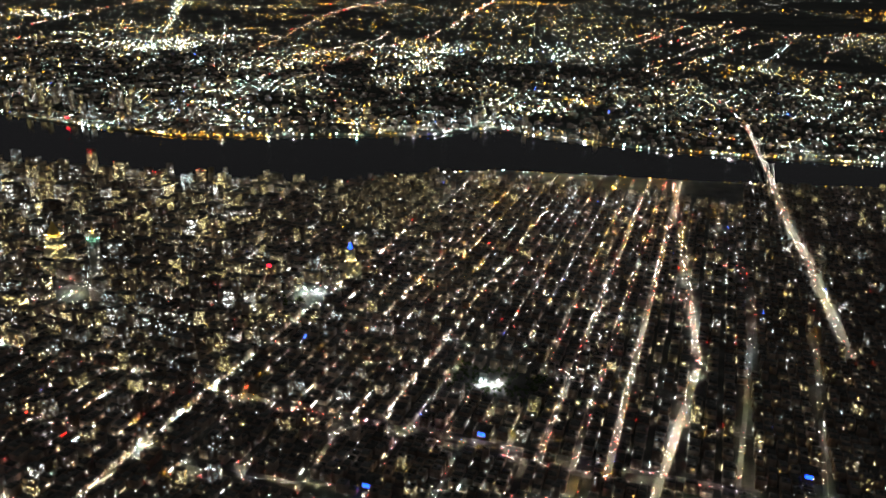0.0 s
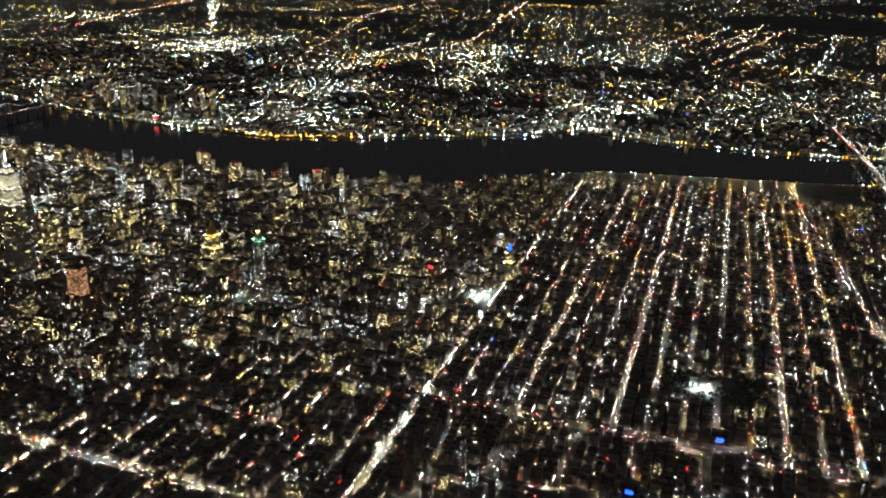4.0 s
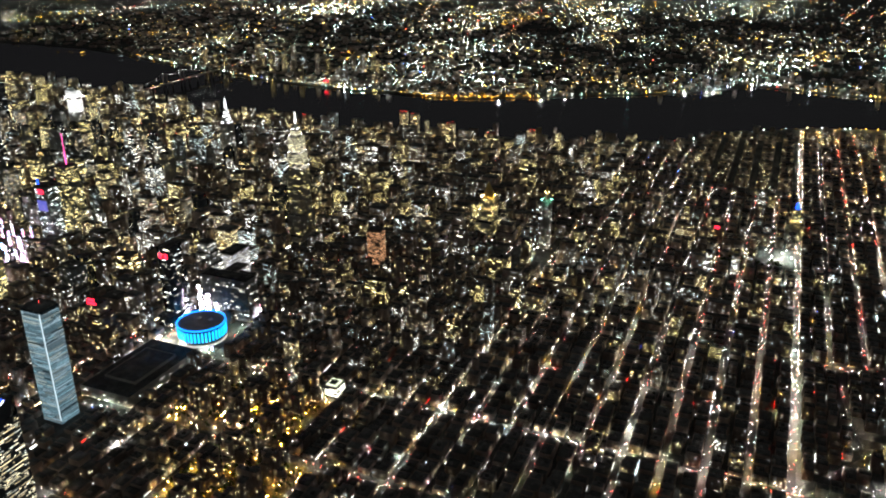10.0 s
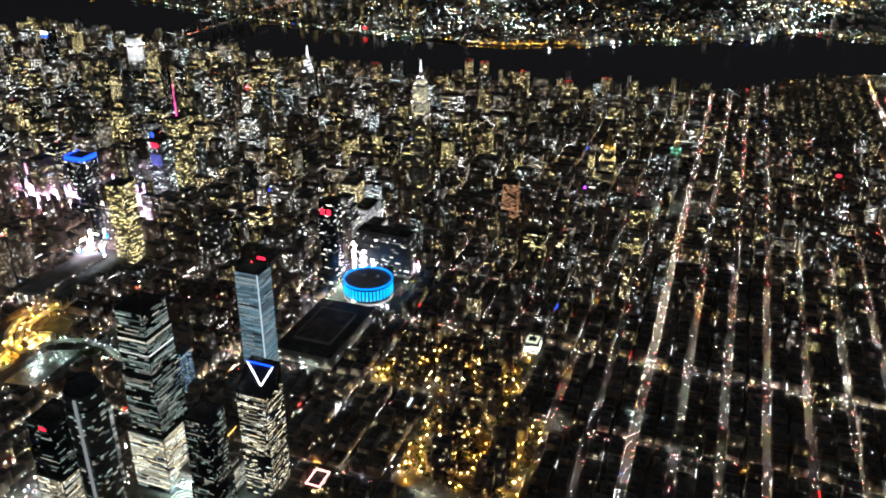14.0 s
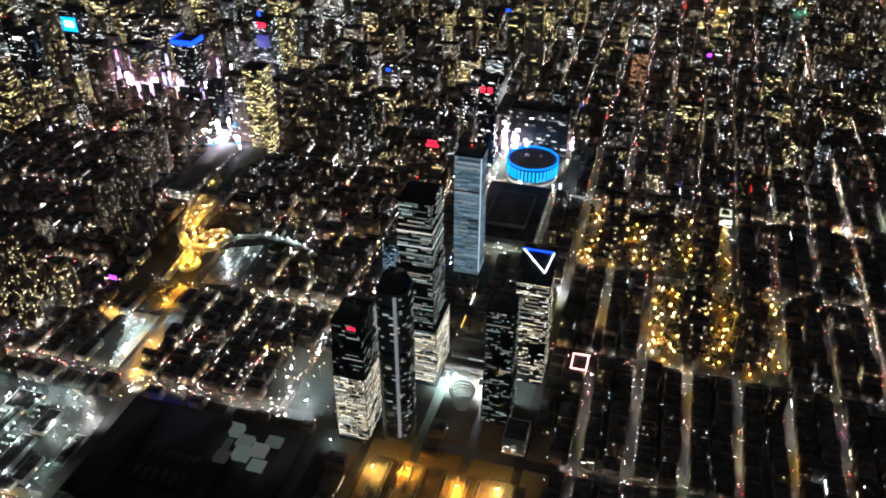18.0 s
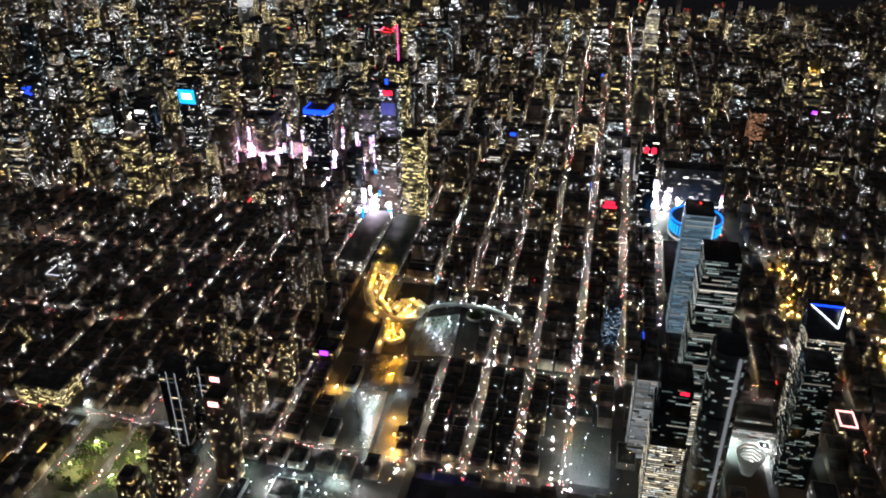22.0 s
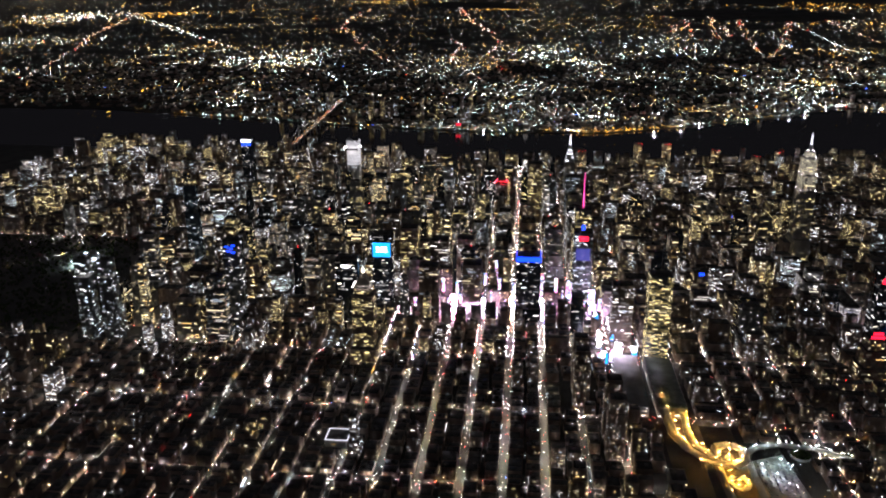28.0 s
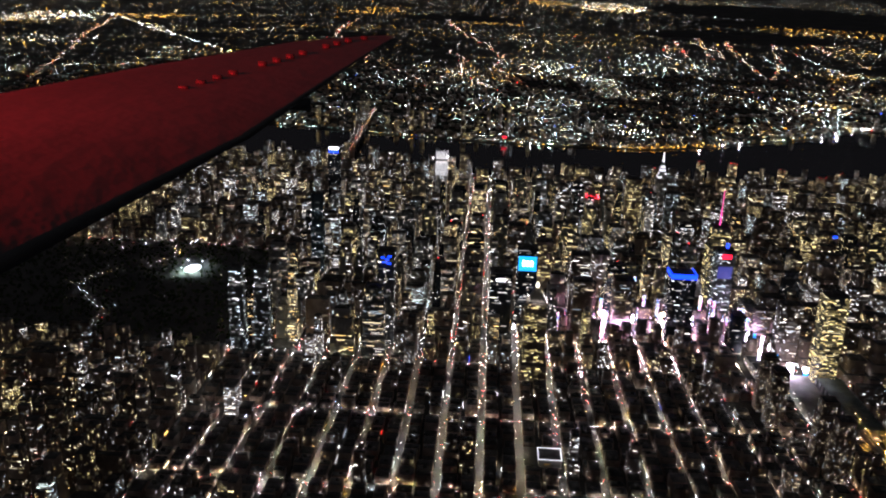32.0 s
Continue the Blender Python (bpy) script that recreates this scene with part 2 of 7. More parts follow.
FARWINDOW = glow("far_window_glass", [(5, (1.0, 0.86, 0.6)), (4, WHITE), (3, GREENISH), (2, AMBER), (1, COOL)], 0.05, 2.6, 4.5)
FARORANGE = glow("far_sodium_glass", [(3, (1.0, 0.40, 0.02)), (3, (1.0, 0.55, 0.08)), (2, (1.0, 0.72, 0.2))], 1.2, 16, 3.0)


# ---------------------------------------------------------------- mesh helpers
def mesh_of(name, verts, faces, material):
    verts, faces = np.asarray(verts, np.float32).reshape(-1, 3), np.asarray(faces, np.int32)
    me = bpy.data.meshes.new(name)
    n, k = faces.shape
    me.vertices.add(len(verts))
    me.vertices.foreach_set("co", verts.ravel())
    me.loops.add(n * k)
    me.loops.foreach_set("vertex_index", faces.ravel())
    me.polygons.add(n)
    me.polygons.foreach_set("loop_start", np.arange(0, n * k, k, dtype=np.int32))
    me.update(calc_edges=True)
    me.materials.append(material)
    return me


CORNERS = np.array([(x, y, z) for z in (0, 1) for y in (0, 1) for x in (0, 1)], float)
SIDES = np.array([(0, 1, 5, 4), (1, 3, 7, 5), (3, 2, 6, 7), (2, 0, 4, 6), (4, 5, 7, 6), (0, 2, 3, 1)])


def boxes(low, high, bottom=False):
    """Verts and quads of many upright boxes from their low and high corners."""
    low, high = np.atleast_2d(np.asarray(low, float)), np.atleast_2d(np.asarray(high, float))
    v = low[:, None] + CORNERS[None] * (high - low)[:, None]
    q = SIDES if bottom else SIDES[:5]
    f = q[None] + 8 * np.arange(len(low))[:, None, None]
    return v.reshape(-1, 3), f.reshape(-1, 4)


OCTA = np.array([(1, 0, 0), (-1, 0, 0), (0, 1, 0), (0, -1, 0), (0, 0, 1), (0, 0, -1)], float)
OCTAF = np.array([(0, 2, 4), (2, 1, 4), (1, 3, 4), (3, 0, 4), (2, 0, 5), (1, 2, 5), (3, 1, 5), (0, 3, 5)])


DOME = np.array([(1, -1, -0.6), (1, 1, -0.6), (-1, 1, -0.6), (-1, -1, -0.6), (0, 0, 1.1)], float)
DOMEF = np.array([(0, 1, 4), (1, 2, 4), (2, 3, 4), (3, 0, 4)])


def gems(at, size):
    """Small faceted lamp bodies."""
    at, size = np.asarray(at, float).reshape(-1, 3), np.broadcast_to(np.asarray(size, float).reshape(-1, 1), (len(at), 3)) if np.ndim(size) < 2 else np.asarray(size, float)
    v = at[:, None] + OCTA[None] * size[:, None]
    f = OCTAF[None] + 6 * np.arange(len(at))[:, None, None]
    return v.reshape(-1, 3), f.reshape(-1, 3)


def domes(at, size):
    """Small four-sided lamp domes, cheaper than gems."""
    at, size = np.asarray(at, float).reshape(-1, 3), np.asarray(size, float)
    v = at[:, None] + DOME[None] * np.broadcast_to(size, (len(at),))[:, None, None]
    f = DOMEF[None] + 5 * np.arange(len(at))[:, None, None]
    return v.reshape(-1, 3), f.reshape(-1, 3)


def quads(corners):
    c = np.asarray(corners, float).reshape(-1, 4, 3)
    return c.reshape(-1, 3), np.arange(4 * len(c)).reshape(-1, 4)


def joined(pieces):
    vs, fs, n = [], [], 0
    for v, f in pieces:
        if len(v):
            vs.append(v), fs.append(f + n)
            n += len(v)
    return np.concatenate(vs), np.concatenate(fs)


def part(name, vf, material, parent, label="", kind=""):
    ob = new(name, mesh_of(name, *vf, material))
    ob.parent = parent
    if kind:
        ob["kind"] = kind
    if label:
        ob["label"] = label
    return ob


def thing(name, label, category, x=0.0, y=0.0, z=0.0, group=""):
    ob = new(name)
    ob.location = (x, y, z)
    ob.empty_display_size = 0.5
    return tagged(ob, label, category, group)


def stuff(name, vf, material, label, category):
    return tagged(new(name, mesh_of(name, *vf, material)), label, category, kind="stuff")


def setting(name, vf, material, label, category):
    return tagged(new(name, mesh_of(name, *vf, material)), label, category, kind="structure")


def prism(outline, z0, z1, top=None):
    """An upright prism over a convex or gently concave outline; top: an outline for its upper end."""
    n, low = len(outline), [(x, y, z0) for x, y in outline]
    up = [(x, y, z1) for x, y in (top or outline)]
    verts = low + up
    tris = []
    for i in range(n):
        j = (i + 1) % n
        tris += [(i, j, n + j), (i, n + j, n + i)]
    verts += [(sum(p[0] for p in up) / n, sum(p[1] for p in up) / n, z1)]
    tris += [(n + i, n + (i + 1) % n, 2 * n) for i in range(n)]
    return np.array(verts, float), np.array(tris)


def ring(r, n, x=0.0, y=0.0):
    return [(x + r * math.cos(2 * math.pi * i / n), y + r * math.sin(2 * math.pi * i / n)) for i in range(n)]


def facade(face, a0, a1, z0, z1, at, lit, bay=0.36, floor=0.36, band=0.0, out=0.03, run=0.35, tall=0.5, wide=0.72, stack=0.0):
    """Corners of the lit panes of one facade. face: 'w', 'e', 's' or 'n'; a0..a1 runs along it, at is its plane."""
    na, nz = int((a1 - a0) / bay), int((z1 - z0) / floor)
    if na < 1 or nz < 1:
        return np.zeros((0, 4, 3))
    p = np.full((nz, na), lit)
    if band:
        p += band * (rng.random((nz, 1)) < 0.35)
    # Neighbouring panes of one tenant are lit together.
    k = rng.random((nz, na))
    # Stairs and halls are lit one above another.
    if stack:
        above = rng.random((nz, na)) < stack
        for i in range(1, nz):
            k[i] = np.where(above[i], k[i - 1], k[i])
    same = np.zeros((nz, na), bool)
    same[:, 1:] = rng.random((nz, na - 1)) < run
    for j in range(1, na):
        k[:, j] = np.where(same[:, j], k[:, j - 1], k[:, j])
    on = k < p
    first = on & ~same
    number = np.cumsum(first.ravel()).reshape(nz, na) - 1
    iz, ia = np.nonzero(first)
    if not len(iz):
        return np.zeros((0, 4, 3))
    count = np.bincount(number[on], minlength=len(iz))
    step = (a1 - a0) / na
    u0 = a0 + (ia + (1 - wide) / 2) * step
    u1 = u0 + step * (count - 1 + wide)
    w0 = z0 + (iz + 0.25) * floor
    w1 = w0 + floor * tall
    c = np.full_like(u0, at + (out if face in "en" else -out))
    if face in "we":
        pts = [(c, u0, w0), (c, u1, w0), (c, u1, w1), (c, u0, w1)]
    else:
        pts = [(u0, c, w0), (u1, c, w0), (u1, c, w1), (u0, c, w1)]
    return np.stack([np.stack(p, -1) for p in pts], 1)


def around(x0, x1, y0, y1, z0, z1, lit, **kw):
    """Lit panes on all four sides of an upright box."""
    return np.concatenate([
        facade("w", y0, y1, z0, z1, x0, lit, **kw), facade("s", x0, x1, z0, z1, y0, lit, **kw),
        facade("n", x0, x1, z0, z1, y1, lit, **kw), facade("e", y0, y1, z0, z1, x1, lit * 0.3, **kw)])


# ---------------------------------------------------------------- plan of the streets
def street(k):
    return (k - 34) * 8.04


AVENUES = {"twelfth": -195.6, "eleventh": -168.2, "tenth": -140.8, "ninth": -113.4, "eighth": -85.9, "seventh": -58.5, "sixth": -31.1,
           "fifth": 0.0, "madison": 15.2, "park": 31.1, "lexington": 46.2, "third": 62.2, "second": 83.8, "first": 106.7,
           "a": 128.0, "b": 149.0, "c": 170.0, "d": 191.0, "east": 214.0}
AVX = list(AVENUES.values())


def east_shore(y):
    return float(np.interp(y, [-420, -360, -282, -206, -161, -149, -127, -106, -83, -45, -6, 60, 130, 200, 300, 600], [300, 286, 262, 245, 233, 222, 206, 180, 166, 153, 143, 133, 136, 148, 160, 175]))


def west_shore(y):
    return float(np.interp(y, [-420, -330, -280, -200, -130, 0, 600], [-90, -98, -112, -160, -190, -199, -199]))


def far_shore(y):
    return float(np.interp(y, [-700, -368, -290, -248, -186, -135, -88, -39, -4, 38, 110, 170, 230, 400], [480, 349, 333, 330, 333, 345, 300, 272, 250, 230, 228, 236, 250, 300]))


YS = [-420 + 15 * i for i in range(69)]
SEA = surface("river_water", (0.004, 0.006, 0.008), (0.010, 0.013, 0.015), 0.09, scale=0.03, fine=1.6, bump=0.35)
setting("river_water", quads([[(-5200, -5200, -0.45), (5200, -5200, -0.45), (5200, 5200, -0.45), (-5200, 5200, -0.45)]]), SEA, "dark rippled river water at night", "water")


def slab(name, west, east, material, label, z=0.0, ys=YS):
    v, f = [], []
    for y in ys:
        a, b = west(y), east(y)
        v += [(a, y, -0.6), (a, y, z), (b, y, z), (b, y, -0.6)]
    for i in range(len(ys) - 1):
        for k in range(3):
            f.append((4 * i + k, 4 * i + k + 1, 4 * i + 5 + k, 4 * i + 4 + k))
    return setting(name, (v, f), material, label, "ground")


slab("ground", west_shore, east_shore, PAVING, "paved island ground between the rivers")


def rise(x):
    """The far land climbs gently towards the horizon."""
    return 150.0 * (max(0.0, x - 800.0) / 4400.0) ** 1.4


v, f, cols = [], [], [0.0, 800.0, 1300.0, 1900.0, 2600.0, 3500.0, 5200.0]
ys = [-5200, -2500, -1200, -700] + YS + [800, 1200, 2500, 5200]
for y in ys:
    v += [(far_shore(y), y, -0.6), (far_shore(y), y, 0.0)] + [(x, y, rise(x)) for x in cols[1:]]
for i in range(len(ys) - 1):
    for k in range(7):
        f.append((8 * i + k, 8 * i + k + 1, 8 * i + 9 + k, 8 * i + 8 + k))
setting("ground_far", (v, f), PLAIN, "dark built-up plain rising gently to the horizon", "ground")

# Roads: every street and avenue is a strip of asphalt.
ROADS = []  # x0, y0, x1, y1, half width, brightness, kind
WIDE = {14: 2.7, 23: 2.65, 34: 2.8, 42: 2.8, 57: 1.8, 50: 1.2}
for k in range(1, 75):
    y = street(k)
    if k in (0, 1) or k < 14:
        x0 = -31.1
    else:
        x0 = -195.6
    x1 = east_shore(y) - 4
    if 14 < k < 20:
        x1 = 107
    if k > 59 and k not in (65, 66, 72):
        ROADS.append((x0, y, -86.0, y, 0.5, 0.8, "s"))
        x0 = 0.0
    if 42 < k < 50:
        ROADS.append((x0, y, -86.0, y, 0.75, 2.0, "s"))
        ROADS.append((-86.0, y, x1, y, 0.75, 2.65, "s"))
        continue
    ROADS.append((x0, y, x1, y, 1.0 if k in WIDE else 0.75, WIDE.get(k, 2.0 if 32 < k < 59 else 1.6 if 14 < k < 33 else 1.7 if k in (1, 3, 8, 11) else 1.1), "s"))
for n, x in AVENUES.items():
    y0, y1 = (-300, 330)
    if n in ("twelfth", "eleventh", "tenth"):
        y0 = -160
    if n == "eighth":
        y0 = -175
    if n in ("ninth", "seventh"):
        y0 = -161
    if n in ("a", "b", "c", "d", "east"):
        y0, y1 = -300, -161
    if n in ("madison", ):
        y0 = -88
    if n == "park":
        y0 = -140
    if n == "lexington":
        y0 = -104
    if n in ("sixth", "seventh"):
        y1 = 201
    busy = 2.1 if n in ("eighth", "ninth", "tenth", "sixth", "seventh", "eleventh") else 1.7 if n == "twelfth" else 1.15
    if y0 < 0 < y1:
        ROADS.append((x, y0, x, 0.0, 1.05, 2.65 if n == "eighth" else 1.8 if n == "ninth" else 1.5 if n in ("seventh", "sixth", "eleventh") else 1.25, "a"))
        ROADS.append((x, 0.0, x, y1, 1.05, busy, "a"))
    else:
        ROADS.append((x, y0, x, y1, 1.05, 1.1, "a"))
# Broadway and the crooked streets of the village, the south and the bridge approach.
ROADS += [(30, -161, 12, -275, 0.8, 1.0, "d"), (28, -140, 0, -88.4, 0.8, 1.0, "d"), (0, -88.4, -31.1, 0, 0.8, 1.0, "d"), (-31.1, 0, -58.5, 88, 0.9, 1.3, "d"), (-58.5, 88, -86, 201, 0.9, 1.0, "d"),
          (250, -262, 34, -283, 1.0, 2.6, "d"), (34, -283, -60, -274, 1.0, 1.8, "d"),
          (293, -310, 56, -327, 1.4, 3.0, "d"), (208, -283, 85, -300, 0.6, 0.9, "d"), (85, -300, -40, -293, 0.6, 1.0, "d"),
          (93, -319, -30, -312, 0.6, 1.0, "d"), (-31, -161, -24, -300, 1.0, 1.2, "d"), (-58.5, -161, -62, -215, 1.0, 1.2, "d"), (-62, -215, -50, -290, 1.0, 1.0, "d"),
          (-86, -161, -30, -205, 0.9, 1.1, "d"), (-113, -158, -150, -175, 0.8, 0.9, "d")]
for i in range(6):
    ROADS.append((-66 - 13 * i, -170 - 3 * i, -38 - 10 * i, -270 - 1 * i, 0.45, 0.6, "d"))
for i in range(7):
    ROADS.append((-130 + 4 * i, -182 - 13 * i, -33, -170 - 15 * i, 0.45, 0.6, "d"))


def strip(x0, y0, x1, y1, half, z=0.02):
    d = np.array([x1 - x0, y1 - y0], float)
    n = np.array([-d[1], d[0]]) / np.hypot(*d) * half
    a, b = np.array([x0, y0]), np.array([x1, y1])
    return [(*(a - n), z), (*(b - n), z), (*(b + n), z), (*(a + n), z)]


for i, (x0, y0, x1, y1, half, lum, kind) in enumerate(ROADS):
    setting("road", quads([strip(x0, y0, x1, y1, half, {"s": 0.02, "a": 0.024, "d": 0.028}[kind])]), ASPHALT, "asphalt street lined with lamps", "road")

# ---------------------------------------------------------------- street lamps, shops and traffic
extra, lampw, lampo, cars = [], [], [], []


# Yards, halls and ramps that the street grid leaves out.
LOTS = [(-141, -113.6, 29.5, 58), (-166.5, -142, 35, 50), (-193.2, -169.8, -35, 63), (-111.5, -87.5, 48, 64), (-112, -87, -23, -9.5), (-84, -71, -23.5, -8.5), (-171, -142, -36, 7), (-139, -115, -23, -1), (-84.5, -1.5, 203, 420), (-6.5, 10.5, -243.5, -217.5), (108, 196, -160, -117)]


def in_lots(x, y):
    return any(a < x < b and c < y < d for a, b, c, d in LOTS)


# Open courts of the two brick estates, with lawns, trees and orange lamps.
ESTATES = [(-111.4, -88.4, -63.6, -32.6), (-138.6, -115.6, -71.8, -48.6)]


def in_estate(x, y):
    return any(a < x < b and c < y < d for a, b, c, d in ESTATES)


def sodium_zone(x, y):
    return (x < -88 and -72 < y < -25 and x > -140) or (120 < x < 240 and (-285 < y < -235 or -200 < y < -180)) or (60 < x < 120 and -205 < y < -185) or (100 < x < 113 and -136 < y < -86) or (x > 185 and y < -161)


def quiet(x, y, lum):
    """The share of lamps that the quieter districts do without."""
    if -140 < x < -88 and -72 < y < -25:
        return 0.72
    if x < -86 and y > 60 and lum < 2.05:
        return 0.62 if y > 130 or x < -150 else 0.45
    if lum > 1.5:
        return 0.55 if y < 0 and x < -60 and lum < 1.7 else 0.1 if y < 0 else 0.04
    return 0.66 if x < -88 and y < -8 else 0.45 if y < -60 and x < -55 else 0.24 if -161 < y < -60 else 0.12 if y < -161 and x < 120 else 0.04


for x0, y0, x1, y1, half, lum, kind in ROADS:
    d = np.array([x1 - x0, y1 - y0], float)
    length = np.hypot(*d)
    d /= length
    nrm = np.array([-d[1], d[0]])
    tone = rng.uniform(0.6, 1.3)
    golden = rng.random() < 0.3
    # Lamp posts stand at even steps on alternate kerbs; only some glare towards the river.
    for n, s in enumerate(np.arange(1.0, length, 2.3 if lum < 1.55 and kind != "d" else 3.6 if lum < 1.55 else 1.15 if lum > 2.6 else 1.9)):
        x, y = x0 + d[0] * s, y0 + d[1] * s
        if in_lots(x, y) or in_estate(x, y) and kind == "s":
            continue
        side = 1 if n % 2 else -1
        p = np.array([x, y]) + d * rng.uniform(-0.3, 0.3) + nrm * side * (half * 0.85)
        r = 0.10 + 0.05 * rng.random() + 0.05 * (lum > 1.65)
        glaring = rng.random() < 0.85 * (1 - quiet(x, y, lum)) * min(1.0, 0.45 + 0.3 * lum)
        if rng.random() < 0.75 * (1 - 0.7 * quiet(x, y, lum)):
            extra.append((*(p - nrm * side * half * 1.7 + d * rng.uniform(-1.2, 1.2)), rng.uniform(0.2, 0.9)))
        (lampo if sodium_zone(*p) and rng.random() < (0.12 if p[0] < 0 else 0.6) or rng.random() < 0.04 else lampw).append((p[0], p[1], golden + 2 * (not glaring), r))
    # cars
    flow = (1 if round(y0 / 8.04) % 2 == 0 else -1) if kind == "s" and lum < 1.2 else 0
    for s in np.arange(0.5, length, 2.3 / min(lum * max(tone, 1.0 * (lum > 1.5)), 2.6)):
        if rng.random() < 0.38 + 0.6 * quiet(x0 + d[0] * s, y0 + d[1] * s, lum) or in_lots(x0 + d[0] * s, y0 + d[1] * s) or in_estate(x0 + d[0] * s, y0 + d[1] * s) and kind == "s":
            continue
        way = flow or rng.choice((-1, 1))
        p = np.array([x0, y0]) + d * (s + rng.uniform(-0.9, 0.9)) + nrm * way * rng.uniform(0.05, 0.7) * half * -1
        cars.append((p, d * way))


def oriented(p, d, fore, aft, wide, z0, z1):
    """One box along the heading d."""
    n = np.array([-d[1], d[0]])
    v = [(*(p + d * (fore if i & 1 else aft) + n * (wide if i & 2 else -wide)), z1 if i & 4 else z0) for i in range(8)]
    return v


bodies, cabins, hv, tv = [], [], [], []
for p, d in cars:
    bodies.append(oriented(p, d, 0.23, -0.23, 0.09, 0.05, 0.11))
    cabins.append(oriented(p, d, 0.08, -0.17, 0.08, 0.11, 0.165))
    for side in (-1, 1):
        q = p + np.array([-d[1], d[0]]) * side * 0.065
        hv.append((*(q + d * 0.24), 0.085))
        tv.append((*(q - d * 0.24), 0.088))


def box_set(vs):
    n = len(vs)
    return np.array(vs, float).reshape(-1, 3), (SIDES[None] + 8 * np.arange(n)[:, None, None]).reshape(-1, 4)


stuff("traffic", box_set(bodies + cabins), CARPAINT, "dark cars on the city streets", "cars")
stuff("headlights", domes(hv, 0.034), HEADLIGHT, "white headlights of the cars", "headlights")
stuff("taillights", domes(tv, 0.034), TAILLIGHT, "red tail lights of the cars", "taillights")
lw, lo = np.array(lampw), np.array(lampo)


def thin_posts(at, r, h):
    """Three-sided slim posts."""
    a = np.array([(math.cos(k), math.sin(k)) for k in (0.5, 2.6, 4.7)]) * r
    v = np.stack([np.c_[at + o, np.full(len(at), z)] for o in a for z in (0.0, h)], 1)
    f = np.array([(0, 2, 3, 1), (2, 4, 5, 3), (4, 0, 1, 5)])[None] + 6 * np.arange(len(at))[:, None, None]
    return v.reshape(-1, 3), f.reshape(-1, 4)


def down_panes(at, half, z):
    x, y = at[:, 0], at[:, 1]
    zz = np.full(len(x), z)
    return quads(np.stack([np.stack(p, -1) for p in ((x - half, y - half, zz), (x - half, y + half, zz), (x + half, y + half, zz), (x + half, y - half, zz))], 1))


allp = np.concatenate([lw, lo])
stuff("street_lamp_panes", down_panes(lw, np.where((lw[:, 0] < -86) & (lw[:, 1] < -8), 0.05, np.where(lw[:, 3] < 0.15, 0.06, 0.08)), 0.915), STREETLIGHT, "white panes under the street lamp heads", "street lamps")
stuff("sodium_lamp_panes", down_panes(lo, 0.07, 0.915), SODIUM, "orange panes under the street lamp heads", "street lamps")
stuff("street_lamp_heads", boxes(np.c_[allp[:, :2] - 0.09, 0 * allp[:, 0] + 0.925], np.c_[allp[:, :2] + 0.09, 0 * allp[:, 0] + 0.96], True), STEEL, "flat steel street lamp heads", "street lamps")
# The heads hide their panes from above; added gems on top imitate the glare.
for few, glass in ((lw[lw[:, 2] == 0], LAMPGLARE), (lw[lw[:, 2] == 1], GOLDGLARE)):
    stuff("street_lamp_glare", gems(np.c_[few[:, :2], 0 * few[:, 0] + 0.98], (0.024 + 0.26 * (few[:, 3] - 0.10)) * np.where(few[:, 0] < -138, 0.55, np.where(few[:, 0] < -88, 0.75, 1.0))), glass, "small glowing gems above the lamp heads, in place of lamp glare", "street lamps")
stuff("signal_lamps", domes(extra, rng.uniform(0.018, 0.034, len(extra))), SIGNALS, "small signal, sign and doorway lamps along the streets", "lamps")
stuff("sodium_lamp_glare", gems(np.c_[lo[:, :2], 0 * lo[:, 0] + 0.98], 0.045), SODIUMGLARE, "small orange gems above the lamp heads, in place of lamp glare", "street lamps")
stuff("street_lamp_poles", thin_posts(allp[:, :2], 0.02, 0.86), STEEL, "thin steel lamp poles", "lamp poles")


# ---------------------------------------------------------------- ordinary buildings
def height(x, y):
    """Typical height, share of towers and their greatest height, by district."""
    if y > 201:
        return (4.0, 0.15, 9) if x < -86 else (5.5, 0.2, 12)
    if y > 64 and x < -86:
        return (1.75, 0.05, 8)
    if 64 < y < 118 and x < -57:
        return (3.6, 0.16, 13)
    if 118 < y < 150 and x < -57:
        return (4.0, 0.12, 11)
    if y > 64 and x < 65:
        return (8.0, 0.35, 20)
    if y > 0 and x < -140:
        return (1.6, 0.06, 8)
    if y > 0 and x < -86:
        return (2.6, 0.10, 10)
    if y > 0 and x < 65:
        return (6.0, 0.18, 14)
    if y > -10 and x >= 65:
        return (5.5, 0.18, 12)
    if y > -90 and x < -86:
        return (1.9, 0.05, 5)
    if y > -90 and x < -58:
        return (2.3, 0.08, 7)
    if y > -90 and x < -20:
        return (3.4, 0.10, 10)
    if y > -90 and x < 40:
        return (4.6, 0.10, 10)
    if y > -90:
        return (4.2, 0.10, 8)
    if y > -161:
        return (1.8, 0.05, 4) if x < -86 else (1.9, 0.05, 5) if x < -31 else (3.0, 0.07, 7) if x < 65 else (2.4, 0.08, 6)
    if x > 195:
        return (3.4, 0.3, 6)
    return (1.8, 0.03, 5) if x < 40 else (1.7, 0.03, 4)


RESERVED = []  # plots of the named buildings: x0, x1, y0, y1


def reserve(x, y, w, d, gap=0.6):
    RESERVED.append((x - w / 2 - gap, x + w / 2 + gap, y - d / 2 - gap, y + d / 2 + gap))


def free(x0, x1, y0, y1):
    return not any(x0 < b and x1 > a and y0 < d and y1 > c for a, b, c, d in RESERVED)


